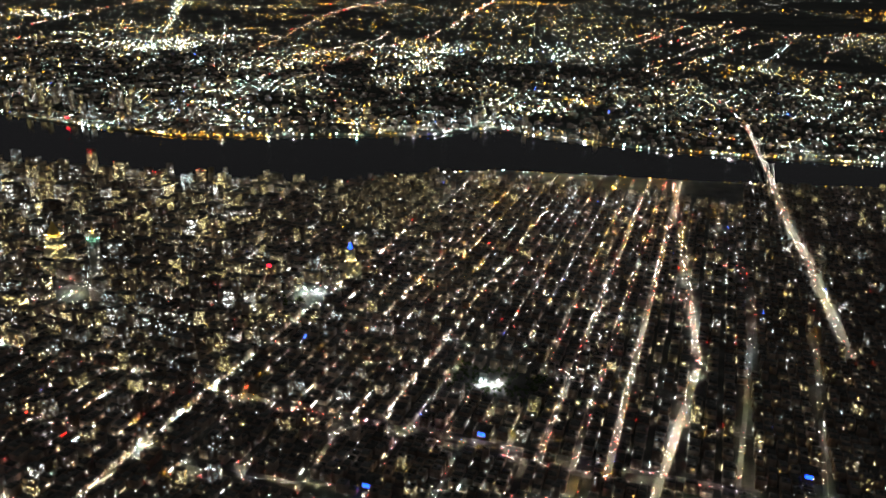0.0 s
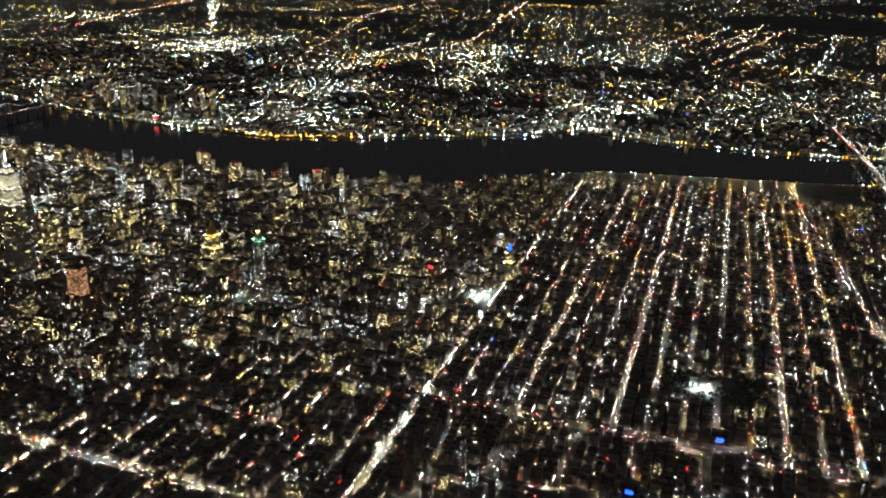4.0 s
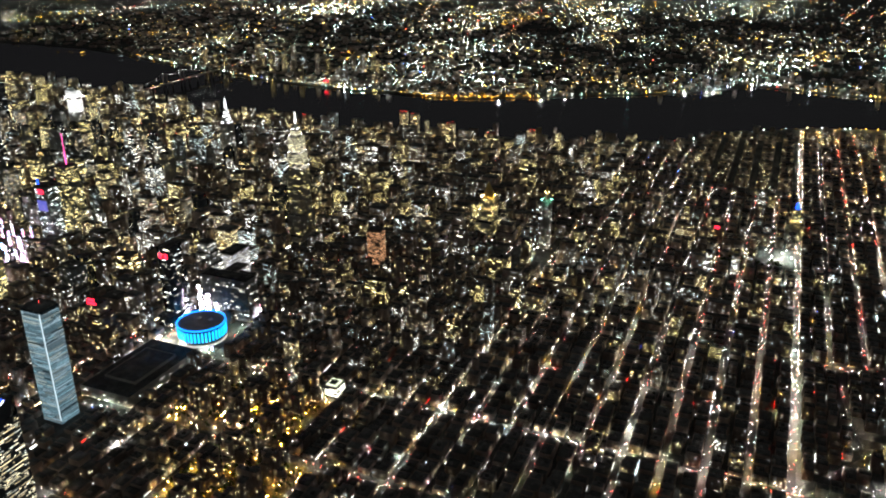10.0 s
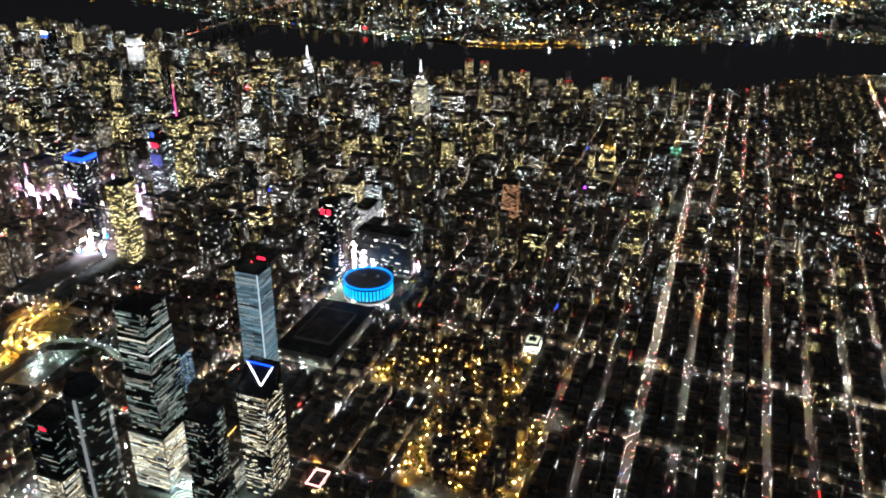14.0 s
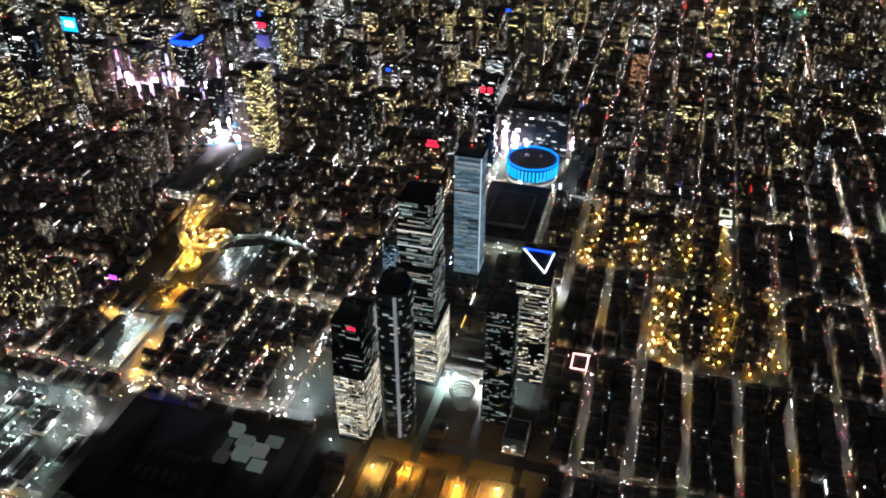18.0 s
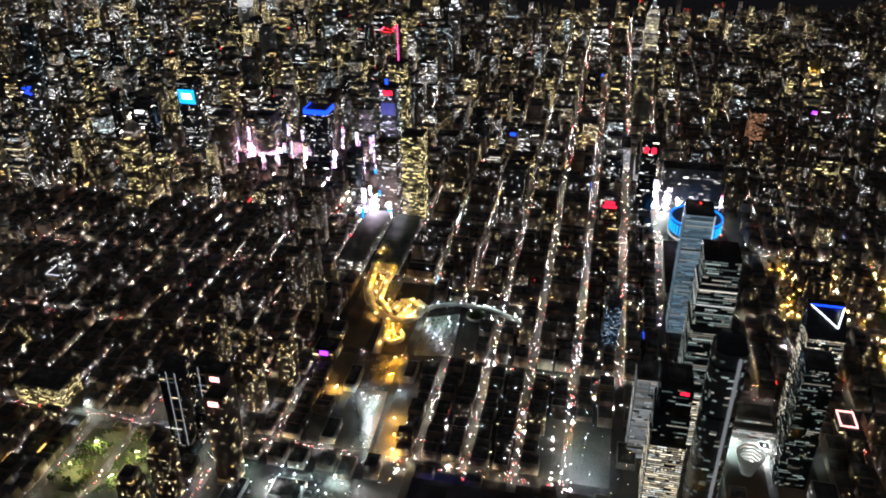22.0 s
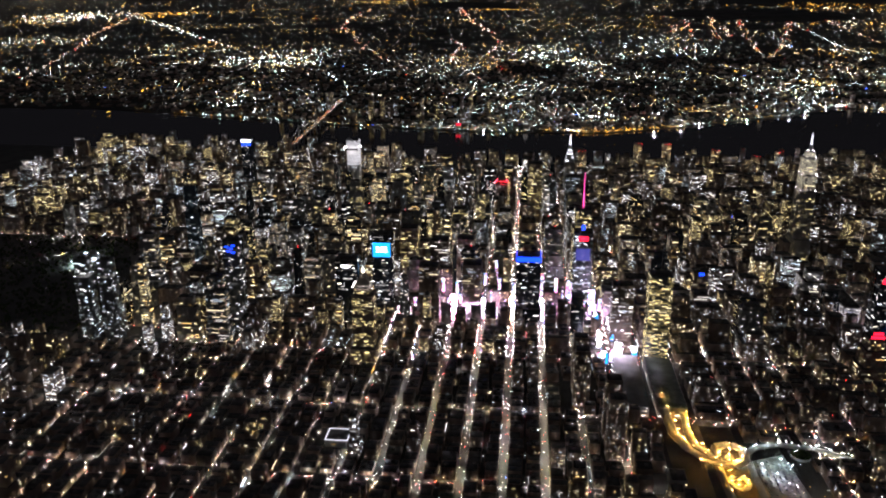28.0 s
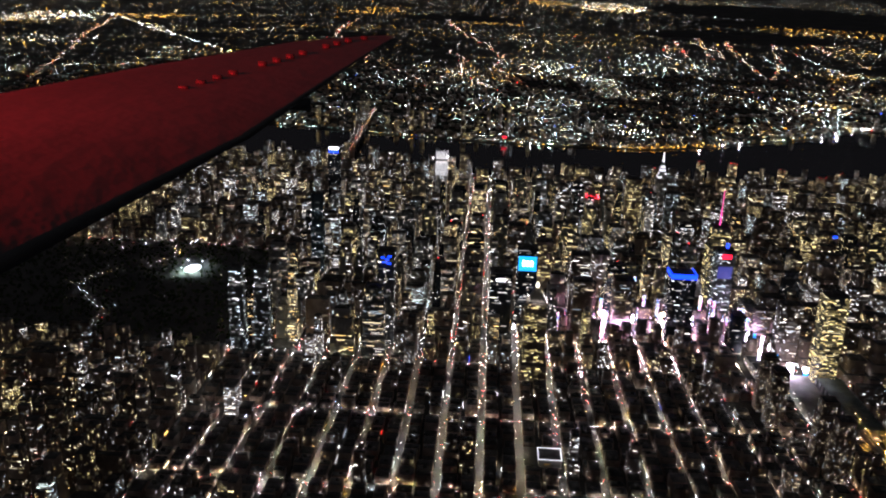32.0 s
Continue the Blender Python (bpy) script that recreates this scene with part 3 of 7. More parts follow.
# ---------------------------------------------------------------- named buildings
def tower(name, label, x, y, tiers, wall=BRICK_OB, win=OFFICE, lit=0.18, band=0.0, bay=0.36, floor=0.38, plant=True, category="skyscraper", rim=True, run=0.5, tall=0.5, wide=0.72, stack=0.0):
    """A building of upright tiers (width, depth, foot, top), each with its lit panes and a parapet."""
    ob = thing(name, label, category, x, y)
    w, d = max(t[0] for t in tiers), max(t[1] for t in tiers)
    reserve(x, y, w, d)
    for tw, td, z0, z1 in tiers:
        tier = part("tier", boxes((-tw / 2, -td / 2, z0), (tw / 2, td / 2, z1)), wall, ob)
        e = 0.12
        part("roof", boxes((-tw / 2 + e, -td / 2 + e, z1), (tw / 2 - e, td / 2 - e, z1 + 0.03)), ROOFING_OB, tier)
        if rim:
            part("parapet", joined([boxes((-tw / 2, -td / 2, z1), (tw / 2, -td / 2 + e, z1 + 0.12)), boxes((-tw / 2, td / 2 - e, z1), (tw / 2, td / 2, z1 + 0.12)),
                                    boxes((-tw / 2, -td / 2 + e, z1), (-tw / 2 + e, td / 2 - e, z1 + 0.12)), boxes((tw / 2 - e, -td / 2 + e, z1), (tw / 2, td / 2 - e, z1 + 0.12))]), wall, tier)
        c = around(-tw / 2, tw / 2, -td / 2, td / 2, z0 + 0.2, z1 - 0.15, lit, bay=bay, floor=floor, band=band, run=run, tall=tall, wide=wide, stack=stack)
        if len(c):
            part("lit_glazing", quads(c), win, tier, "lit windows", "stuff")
    if plant:
        tw, td, z0, z1 = tiers[-1]
        part("roof_plant", boxes((-tw * 0.28, -td * 0.25, z1), (tw * 0.2, td * 0.28, z1 + 0.5)), ROOFING, ob)
        part("roof_tank", prism(ring(0.22, 8, tw * 0.32, td * 0.05), z1, z1 + 0.45), ROOFING, ob)
    return ob


def sign(ob, x, y, z, w, h, material, label, face="w"):
    """A lit sign board with a dark back plate on a building, facing west or south."""
    t = 0.12
    if face == "w":
        part("sign_frame", boxes((x - 0.02, y - w / 2 - 0.1, z - 0.1), (x + t, y + w / 2 + 0.1, z + h + 0.1), True), STEEL, ob)
        return part("sign", boxes((x - 0.08, y - w / 2, z), (x - 0.03, y + w / 2, z + h), True), material, ob, label)
    part("sign_frame", boxes((x - w / 2 - 0.1, y - 0.02, z - 0.1), (x + w / 2 + 0.1, y + t, z + h + 0.1), True), STEEL, ob)
    return part("sign", boxes((x - w / 2, y - 0.08, z), (x + w / 2, y - 0.03, z + h), True), material, ob, label)


def beacon(ob, x, y, z, material=None):
    return part("beacon", gems([(x, y, z)], 0.12), material or REDLAMP, ob, "red warning light")


REDLAMP = glow("red_lamp_glass", [(1, (1.0, 0.02, 0.02))], 14, 18)
REDSIGN = glow("red_neon", [(1, (1.0, 0.015, 0.04))], 3, 3.5, sampled=True)
BLUESIGN = glow("blue_neon", [(1, (0.01, 0.06, 1.0))], 3.5, 4, sampled=True)
CYANSIGN = glow("cyan_neon", [(1, (0.01, 0.42, 1.0))], 2.0, 2.3, sampled=True)
RIMBLUE = glow("blue_rim_tube", [(1, (0.005, 0.20, 0.95))], 2.4, 2.6, sampled=True)
PURPLESIGN = glow("purple_neon", [(1, (0.35, 0.04, 1.0))], 5, 6, sampled=True)
PINKSIGN = glow("pink_neon", [(1, (1.0, 0.08, 0.35))], 2.5, 3, sampled=True)
WHITESIGN = glow("white_sign_glass", [(1, (0.95, 0.97, 1.0))], 6, 7, sampled=True)
BILLBOARD = screen_glow("billboard_screen", [(0.62, 0.45, 1.0), (1.0, 0.36, 0.75), (0.36, 0.5, 1.0), (1.0, 0.78, 0.55), (0.95, 0.9, 1.0), (0.12, 0.6, 1.0), (1.0, 0.2, 0.3)], 7)
GLARE = screen_glow("glaring_screen", [(0.88, 0.74, 1.0), (1.0, 0.62, 0.88), (0.75, 0.88, 1.0), (1.0, 0.96, 1.0), (0.8, 0.55, 1.0)], 16)
FLARE = screen_glow("flaring_screen", [(0.88, 0.74, 1.0), (1.0, 0.7, 0.9), (0.8, 0.88, 1.0), (1.0, 0.96, 1.0)], 110)
SQUAREGLARE = screen_glow("square_screen", [(0.8, 0.6, 1.0), (1.0, 0.5, 0.85), (0.7, 0.75, 1.0), (0.75, 0.45, 1.0)], 220)
ROSESCREEN = glow("rose_screen", [(1, (1.0, 0.24, 0.46))], 42, 46, sampled=True)
ORANGESCREEN = glow("orange_screen", [(1, (1.0, 0.6, 0.25))], 34, 36, sampled=True)
MARQUEEGLASS = glow("theatre_front_glass", [(2, (1.0, 0.85, 0.6)), (2, WHITE), (1, (1.0, 0.6, 0.8))], 0.6, 4.0)
MARQUEE = glow("marquee_glass", [(3, (1.0, 0.85, 0.6)), (2, (1.0, 0.6, 0.8)), (2, WHITE), (1, (0.7, 0.6, 1.0)), (1, (1.0, 0.4, 0.3))], 10, 90, 1.4, sampled=True, own=True)
FLOOD = glow("white_floodlight_glass", [(1, (1.0, 0.97, 0.88))], 13, 15, sampled=True)
GOLDFLOOD = glow("golden_floodlight_glass", [(1, (1.0, 0.74, 0.28))], 26, 28, sampled=True)
GREENFLOOD = glow("green_floodlight_glass", [(1, (0.25, 1.0, 0.65))], 11, 13, sampled=True)
REDFLOOD = glow("red_floodlight_glass", [(1, (1.0, 0.02, 0.04))], 45, 50, sampled=True)
MASTLIGHT = glow("yard_floodlight_glass", [(4, (0.70, 1.0, 0.86)), (2, WHITE), (1, COOL)], 220, 700, sampled=True, own=True)
MASTGLARE = glow("yard_glare", [(3, (0.92, 1.0, 0.95)), (2, WHITE), (1, COOL)], 30, 90, own=True)
ORANGEGLARE = glow("orange_glare", [(2, ORANGE), (2, AMBER)], 6, 16, own=True)
SODIUMMAST = glow("sodium_floodlight_glass", [(2, ORANGE), (2, AMBER)], 560, 1000, sampled=True, own=True)
WHITESTEEL = surface("pale_steel_cladding", (0.55, 0.55, 0.53), (0.72, 0.71, 0.68), 0.45, metal=0.2, scale=0.5, fine=5)
GILT = surface("gilded_tiles", (0.60, 0.40, 0.10), (0.85, 0.60, 0.18), 0.45, metal=0.3, scale=0.8, fine=6)
GREYGLASS = surface("grey_curtain_glass", (0.10, 0.11, 0.11), (0.2, 0.21, 0.2), 0.2, scale=0.3, fine=3, bump=0.05)
LEDSTRIP = glow("white_led_strip", [(1, (0.95, 0.98, 1.0))], 3.4, 3.8)
BALLAST = surface("track_ballast", (0.10, 0.08, 0.06), (0.22, 0.18, 0.13), 0.95, scale=0.6, fine=6)


def pyramid(ob, name, x, y, w, d, z0, z1, material, label="", top=0.08):
    o = [(x - w / 2, y - d / 2), (x + w / 2, y - d / 2), (x + w / 2, y + d / 2), (x - w / 2, y + d / 2)]
    t = [(x + (a - x) * top, y + (b - y) * top) for a, b in o]
    return part(name, prism(o, z0, z1, t), material, ob, label)


def floods(ob, w, d, z, material, out=0.45, size=0.12):
    """Floodlights round a setback, turned to the wall, each with a housing behind it."""
    t, h = 0.05, 2.2 * size
    for x0, x1, y0, y1, g in ((-w / 2 - out, 0, -d / 2, d / 2, "w"), (w / 2 + out, 0, -d / 2, d / 2, "e"), (-w / 2, w / 2, -d / 2 - out, 0, "s"), (-w / 2, w / 2, d / 2 + out, 0, "n")):
        if g in "we":
            s = -1 if g == "w" else 1
            part("floodlight_housing", boxes((min(x0, x0 + s * t), y0, z), (max(x0, x0 + s * t), y1, z + h + 0.12), True), STEEL, ob)
            c = [(x0 - s * 0.01, y0, z), (x0 - s * 0.01, y1, z), (x0 - s * 0.01, y1, z + h), (x0 - s * 0.01, y0, z + h)]
        else:
            s = -1 if g == "s" else 1
            part("floodlight_housing", boxes((x0, min(y0, y0 + s * t), z), (x1, max(y0, y0 + s * t), z + h + 0.12), True), STEEL, ob)
            c = [(x0, y0 - s * 0.01, z), (x1, y0 - s * 0.01, z), (x1, y0 - s * 0.01, z + h), (x0, y0 - s * 0.01, z + h)]
        part("floodlight", quads([c]), material, ob, "floodlight turned to the wall")


def tube(p, q, r=0.13):
    p, q = Vector(p), Vector(q)
    d = (q - p).normalized()
    a = d.orthogonal().normalized() * r
    b = d.cross(a)
    v = [tuple(e + a * math.cos(k * math.pi / 3) + b * math.sin(k * math.pi / 3)) for e in (p, q) for k in range(6)]
    return np.array(v), np.array([(k, (k + 1) % 6, 6 + (k + 1) % 6, 6 + k) for k in range(6)])


# The stepped tower with the tall white mast.
ob = tower("art_deco_skyscraper", "tall limestone skyscraper with floodlit white top and mast", -7.5, -4, [(12, 5.6, 0, 3), (8.5, 5.2, 3, 10), (6.6, 4.6, 10, 26), (5.6, 4.2, 26, 31), (4.8, 3.6, 31, 36.5), (3.0, 2.4, 36.5, 38.4)], LIMESTONE, GOLDWIN, 0.08, plant=False)
# Glowing panes serve as lit floors and imitate the floodlit stone between them.
part("lit_glazing", quads(np.concatenate([around(-2.8, 2.8, -2.1, 2.1, 27.5, 30.8, 0.6), around(-2.4, 2.4, -1.8, 1.8, 31.5, 36.3, 0.85), around(-1.5, 1.5, -1.2, 1.2, 36.8, 38.3, 0.9)])), glow("crown_glow_panes", [(1, (1.0, 0.93, 0.62))], 0.5, 1.6), ob, "bright crown panes for lit floors and floodlit stone", "stuff")
floods(ob, 5.6, 4.2, 26.0, FLOOD), floods(ob, 4.8, 3.6, 31.1, FLOOD), floods(ob, 3.0, 2.4, 36.6, FLOOD)
part("mast", prism(ring(0.7, 12), 38.4, 40.6, ring(0.45, 12)), WHITESTEEL, ob, "floodlit mooring mast")
part("antenna", prism(ring(0.26, 8), 40.6, 44.3, ring(0.06, 8)), LEDSTRIP, ob, "white lit antenna")
floods(ob, 1.4, 1.4, 38.5, FLOOD, 0.3)
# The steel-crowned spire.
ob = tower("spired_skyscraper", "steel-crowned skyscraper with a glowing white needle spire", 50.7, 68.3, [(6, 6, 0, 6), (4.2, 4.2, 6, 21)], LIMESTONE, OFFICE, 0.14, plant=False)
for i in range(5):
    s = 3.4 - 0.6 * i
    part("crown_arch", boxes((-s / 2, -s / 2, 21 + 1.35 * i), (s / 2, s / 2, 22.35 + 1.35 * i)), WHITESTEEL, ob, "stepped steel crown arch")
    part("lit_triangles", quads(around(-s / 2, s / 2, -s / 2, s / 2, 21.1 + 1.35 * i, 22.4 + 1.35 * i, 0.8, bay=0.6, floor=1.1)), LEDSTRIP, ob, "white lit crown windows", "stuff")
pyramid(ob, "spire", 0, 0, 0.6, 0.6, 27.7, 31.9, LEDSTRIP, "white lit spire", 0.1)
# Gold pyramid and the clock tower.
ob = tower("gold_roof_tower", "stone tower with a floodlit gilded pyramid roof", 23.0, -60.3, [(11, 5.8, 0, 5.5), (6, 5, 5.5, 9), (4.4, 4.2, 9, 13.2)], LIMESTONE, GOLDWIN, 0.2, plant=False)
pyramid(ob, "gilded_roof", 0, 0, 3.6, 3.6, 13.2, 18.7, GILT, "gilded pyramid roof", 0.08)
floods(ob, 3.6, 3.6, 13.4, GOLDFLOOD, 0.5), floods(ob, 4.4, 4.2, 9.1, GOLDFLOOD, 0.5)
ob = tower("clock_tower", "slender white clock tower with green-lit lantern", 17.8, -82.4, [(2.6, 3.0, 0, 16.5)], LIMESTONE, OFFICE, 0.16, plant=False)
pyramid(ob, "roof", 0, 0, 2.2, 2.6, 16.5, 19.2, LIMESTONE, "pale pyramid roof", 0.35)
floods(ob, 2.3, 2.7, 16.6, GREENFLOOD, 0.35)
part("lantern", prism(ring(0.45, 8), 19.2, 21.3, ring(0.15, 8)), GILT, ob, "golden lantern")
floods(ob, 0.9, 0.9, 19.25, GOLDFLOOD, 0.2)
# Slant-roofed white tower.
ob = tower("slant_roof_tower", "white tower with a floodlit slanted roof", 54, 156.8, [(4.8, 4.8, 0, 24.0)], WHITESTEEL, OFFICE, 0.15, plant=False)
v = [(-2.4, -2.4, 24), (2.4, -2.4, 24), (2.4, 2.4, 24), (-2.4, 2.4, 24), (-2.4, 2.4, 28.3), (2.4, 2.4, 28.3), (-2.4, -2.4, 24.2), (2.4, -2.4, 24.2)]
part("slanted_top", (v, [(0, 1, 7, 6), (0, 6, 4, 3), (1, 2, 5, 7), (2, 3, 4, 5), (6, 7, 5, 4)]), WHITESTEEL, ob, "floodlit white slanted top")
# A full wall of glowing panes also imitates the floodlit white cladding.
part("lit_glazing", quads(around(-2.4, 2.4, -2.4, 2.4, 17.6, 27.9, 1.0, bay=0.3, floor=0.36)[:, :, :] * (1, 1, 1)), glow("bright_cladding_panes", [(1, (0.97, 0.98, 0.95))], 1.1, 1.5), ob, "white glowing panes for lit floors and floodlit cladding", "stuff")
floods(ob, 4.9, 4.9, 24.0, FLOOD, 1.2, 0.3)

# The round arena, ringed with blue light.
ob = thing("arena", "round arena with blue-lit ribbed wall and dark sunken roof", "arena", -77.8, -17.0)
reserve(-77.8, -17.0, 13, 15)
R = 6.15
setting("arena_plaza", prism([(-85.0, -25.0), (-66.9, -25.0), (-66.9, -7.0), (-85.0, -7.0)], 0.0, 0.04), PAVING, "grey paved plaza round the arena", "pavement")
part("drum", prism(ring(R, 64), 0, 4.3), CONCRETE, ob, "round concrete wall")
inner, outer = ring(R - 0.12, 64), ring(R + 0.12, 64)
part("rim", joined([prism(outer, 4.3, 4.6)]), STEEL, ob)
part("roof", prism(ring(R - 0.15, 64), 4.6, 4.65, ring(0.6, 64)), CONCRETE, ob, "dished grey roof disc")
# Two pale boxes imitate the two reflections on the dark roof.
for px, py in ((1.2, 1.6), (1.6, -1.8)):
    part("roof_box", boxes((px - 0.5, py - 0.35, 4.6), (px + 0.5, py + 0.35, 4.95)), WHITESTEEL, ob, "pale box standing in for a roof reflection")
part("rim_light", (np.array([(x, y, z) for x, y in outer for z in (4.62, 4.95)] + [(x, y, z) for x, y in inner for z in (4.95, 4.62)]).reshape(-1, 3),
     np.array([[2 * i, 2 * ((i + 1) % 64), 2 * ((i + 1) % 64) + 1, 2 * i + 1] for i in range(64)] + [[2 * i + 1, 2 * ((i + 1) % 64) + 1, 128 + 2 * ((i + 1) % 64), 128 + 2 * i] for i in range(64)]
              + [[128 + 2 * i, 128 + 2 * ((i + 1) % 64), 129 + 2 * ((i + 1) % 64), 129 + 2 * i] for i in range(64)])), RIMBLUE, ob, "glowing blue rim")
for i in range(42):
    a = 2 * math.pi * (i + 0.5) / 42
    c, s = math.cos(a), math.sin(a)
    rad, tan = np.array([c, s]), np.array([-s, c]) * 0.21
    p0, p1 = rad * (R - 0.02), rad * (R + 0.1)
    v = [(*(p + t), z) for z in (1.5, 4.1) for p, t in ((p0, -tan), (p1, -tan), (p1, tan), (p0, tan))]
    part("lit_rib", (v, [(0, 1, 5, 4), (1, 2, 6, 5), (2, 3, 7, 6), (4, 5, 6, 7)]), CYANSIGN, ob)
part("lobby_glass", prism(ring(R + 0.05, 64), 0.15, 0.6), glow("lobby_glass", [(1, WHITE)], 0.5, 0.6), ob, "lit lobby glass")

# Around the arena.
ob = tower("office_slab", "dark office slab with a red lit sign on top", -72.0, -4.2, [(10, 4.6, 0, 3), (5.2, 3.8, 3, 22.0)], DARKGLASS, OFFICE, 0.07, band=0.25, plant=True)
for yy in (-0.9, 0.9):
    sign(ob, -2.62, yy, 19.0, 1.1, 1.4, REDSIGN, "red lit sign")
tower("office_slab", "broad dark office slab beside the arena", -64.0, -16.1, [(5, 15, 0, 12)], CONCRETE, OFFICE, 0.08, band=0.3)
tower("post_office", "broad low stone post office", -99.5, -16.2, [(24, 14.5, 0, 2.6), (14, 9, 2.6, 3.2)], LIMESTONE, OFFICE, 0.08, plant=False, category="building")
ob = tower("stepped_hotel", "stepped brick hotel with a red roof sign", -90.6, 4.2, [(7, 6, 0, 5), (5.4, 4.6, 5, 9), (3.6, 3.4, 9, 12)], BRICK_OB, WINDOWS, 0.14)
for i in range(2):
    sign(ob, -1.85, 0, 12.1 + 0.95 * i, 3.0 - i * 0.8, 0.7, REDSIGN, "red neon lettering as plain bars")
ob = tower("glass_tower", "tall pale blue glass tower, lit floor by floor", -119.8, -11.7, [(5.0, 5.2, 0, 27.0)], BLUEGLASS, glow("pale_blue_office_glass", [(3, (0.42, 0.74, 0.88)), (2, (0.6, 0.86, 1.0)), (1, (0.8, 0.95, 0.9))], 0.10, 0.42, 1.4), 0.92, band=0.1, bay=0.4, floor=0.34, run=0.88, tall=0.78, wide=0.8)
part("lit_corner", boxes((-2.62, -2.72, 1.0), (-2.5, -2.5, 26.8), True), glow("pale_corner_glass", [(1, (0.75, 0.92, 1.0))], 0.7, 0.8), ob, "pale lit corner strip")
part("roof_screen", boxes((-2.3, -2.4, 27.0), (2.3, 2.4, 27.6)), GREYGLASS, ob)
beacon(ob, 0, 0, 28.2)
tower("residential_tower", "blue-lit residential glass tower", -128, 2.0, [(3.0, 3.0, 0, 9.5)], BLUEGLASS, glow("bluish_flat_glass", [(3, (0.45, 0.75, 1.0)), (1, (0.8, 0.95, 1.0))], 0.3, 1.4, 1.5), 0.5, band=0.3, run=0.15, wide=0.5)

# The rail-yard towers.
ob = tower("angled_glass_tower", "angular glass tower whose roof edge glows blue and white", -147.5, -29.6, [(5.6, 5.4, 0, 21.5)], DARKGLASS, CREAMGLASS, 0.45, band=0.35, plant=False, bay=0.5, run=0.5, tall=0.46)
v = [(-2.8, -2.7, 21.5), (2.8, -2.7, 21.5), (2.8, 2.7, 21.5), (-2.8, 2.7, 21.5), (1.0, 2.7, 25), (2.8, 2.7, 25), (2.8, -2.7, 25), (1.0, -2.7, 25)]
part("sloping_crown", (v, [(0, 1, 6, 7), (1, 2, 5, 6), (2, 3, 4, 5), (3, 0, 7, 4), (4, 7, 6, 5)]), DARKGLASS, ob, "sloping dark glass crown")
a3, b3, c3 = (0.9, 2.45, 25.05), (0.9, -2.45, 25.05), (-1.6, -1.5, 22.7)
part("light_tube", tube(a3, b3, 0.12), BLUESIGN, ob, "blue light tube")
part("light_tube", tube(b3, c3, 0.10), LEDSTRIP, ob, "white light tube")
part("light_tube", tube(c3, a3, 0.10), LEDSTRIP, ob, "white light tube")
ob = tower("glass_tower", "tall angular office tower with cream lit floors and dark top", -151.5, -11.5, [(8.2, 7.2, 0, 12.2), (7.0, 6.0, 12.2, 24), (6.4, 5.6, 24, 31), (6.0, 5.2, 31, 35.6)], DARKGLASS, GREENGLASS, 0.62, band=0.2, bay=0.45, plant=False, run=0.7, tall=0.6)
part("lit_glazing", quads(around(-4.1, 4.1, -3.6, 3.6, 1.0, 12.0, 0.85, out=0.05, bay=0.45, floor=0.42, band=0.15, run=0.75, tall=0.5)), CREAMGLASS, ob, "cream lit office floors", "stuff")
part("lit_storey", quads(np.concatenate([around(-3.2, 3.2, -2.8, 2.8, z, z + 0.5, 1.0, out=0.06, run=1.0, tall=0.7) for z in (27.6, 30.2)])), glow("open_storey_glass", [(2, (0.95, 1.0, 0.92)), (1, (1.0, 0.95, 0.75))], 0.6, 1.3), ob, "white lit open storeys near the top", "stuff")
part("crane_mast", boxes((0.3, 0.3, 35.6), (0.7, 0.7, 37.6)), STEEL, ob)
part("crane_jib", tube((0.5, 0.5, 37.4), (-2.5, 1.9, 38.4), 0.08), STEEL, ob)
beacon(ob, 0.5, 0.5, 37.9)
# Round-cornered residential tower; a glowing strip imitates the sheen down its glass.
def rounded(w, d, n=28, p=3.2):
    """A rounded rectangle."""
    out = []
    for i in range(n):
        a = 2 * math.pi * i / n
        c, q = math.cos(a), math.sin(a)
        out.append((w / 2 * math.copysign(abs(c) ** (2 / p), c), d / 2 * math.copysign(abs(q) ** (2 / p), q)))
    return out


ob = thing("round_tower", "tall grey glass tower with rounded corners and a glowing strip for its sheen", "skyscraper", -167.0, -12.4)
reserve(-167.0, -12.4, 5.6, 5.2)
part("shaft", prism(rounded(5.2, 4.8), 0, 29.6), GREYGLASS, ob)
part("crown", prism(rounded(5.0, 4.6), 29.6, 31.2, rounded(3.6, 3.2)), DARKGLASS, ob, "dark rounded crown")
for i in range(24):
    part("floor_band", prism(rounded(5.3, 4.9), 1.0 + 1.2 * i, 1.12 + 1.2 * i), STEEL, ob)
for z in (9.0, 18.5, 27.0):
    part("plant_floor", prism(rounded(5.26, 4.86), z, z + 0.6), DARKGLASS, ob, "dark plant floor")
c = np.array(rounded(5.32, 4.92))
g = [[(*c[k], z), (*c[(k + 1) % 28], z), (*c[(k + 1) % 28], z + 0.26), (*c[k], z + 0.26)] for k in range(28) for z in np.arange(1.5, 29, 0.42) if rng.random() < 0.13]
part("lit_glazing", quads(g), GREENGLASS, ob, "lit windows", "stuff")
# Vertical reflection on the curved glass, built as a faintly glowing strip.
part("sheen_strip", boxes((-2.95, -1.2, 2), (-2.72, -0.75, 29.4)), glow("sheen_strip_glow", [(1, (0.9, 0.97, 0.95))], 0.22, 0.25), ob, "pale glowing strip in place of a vertical sheen")
tower("glass_tower", "pale glazed office tower glowing white inside", -157.4, -3.2, [(4.4, 3.6, 0, 16.5)], GREYGLASS, glow("pale_office_glass", [(3, (0.86, 0.95, 0.9)), (1, (1.0, 0.95, 0.8))], 0.12, 0.55, 1.6), 0.85, band=0.1, bay=0.5, run=0.8, tall=0.75)
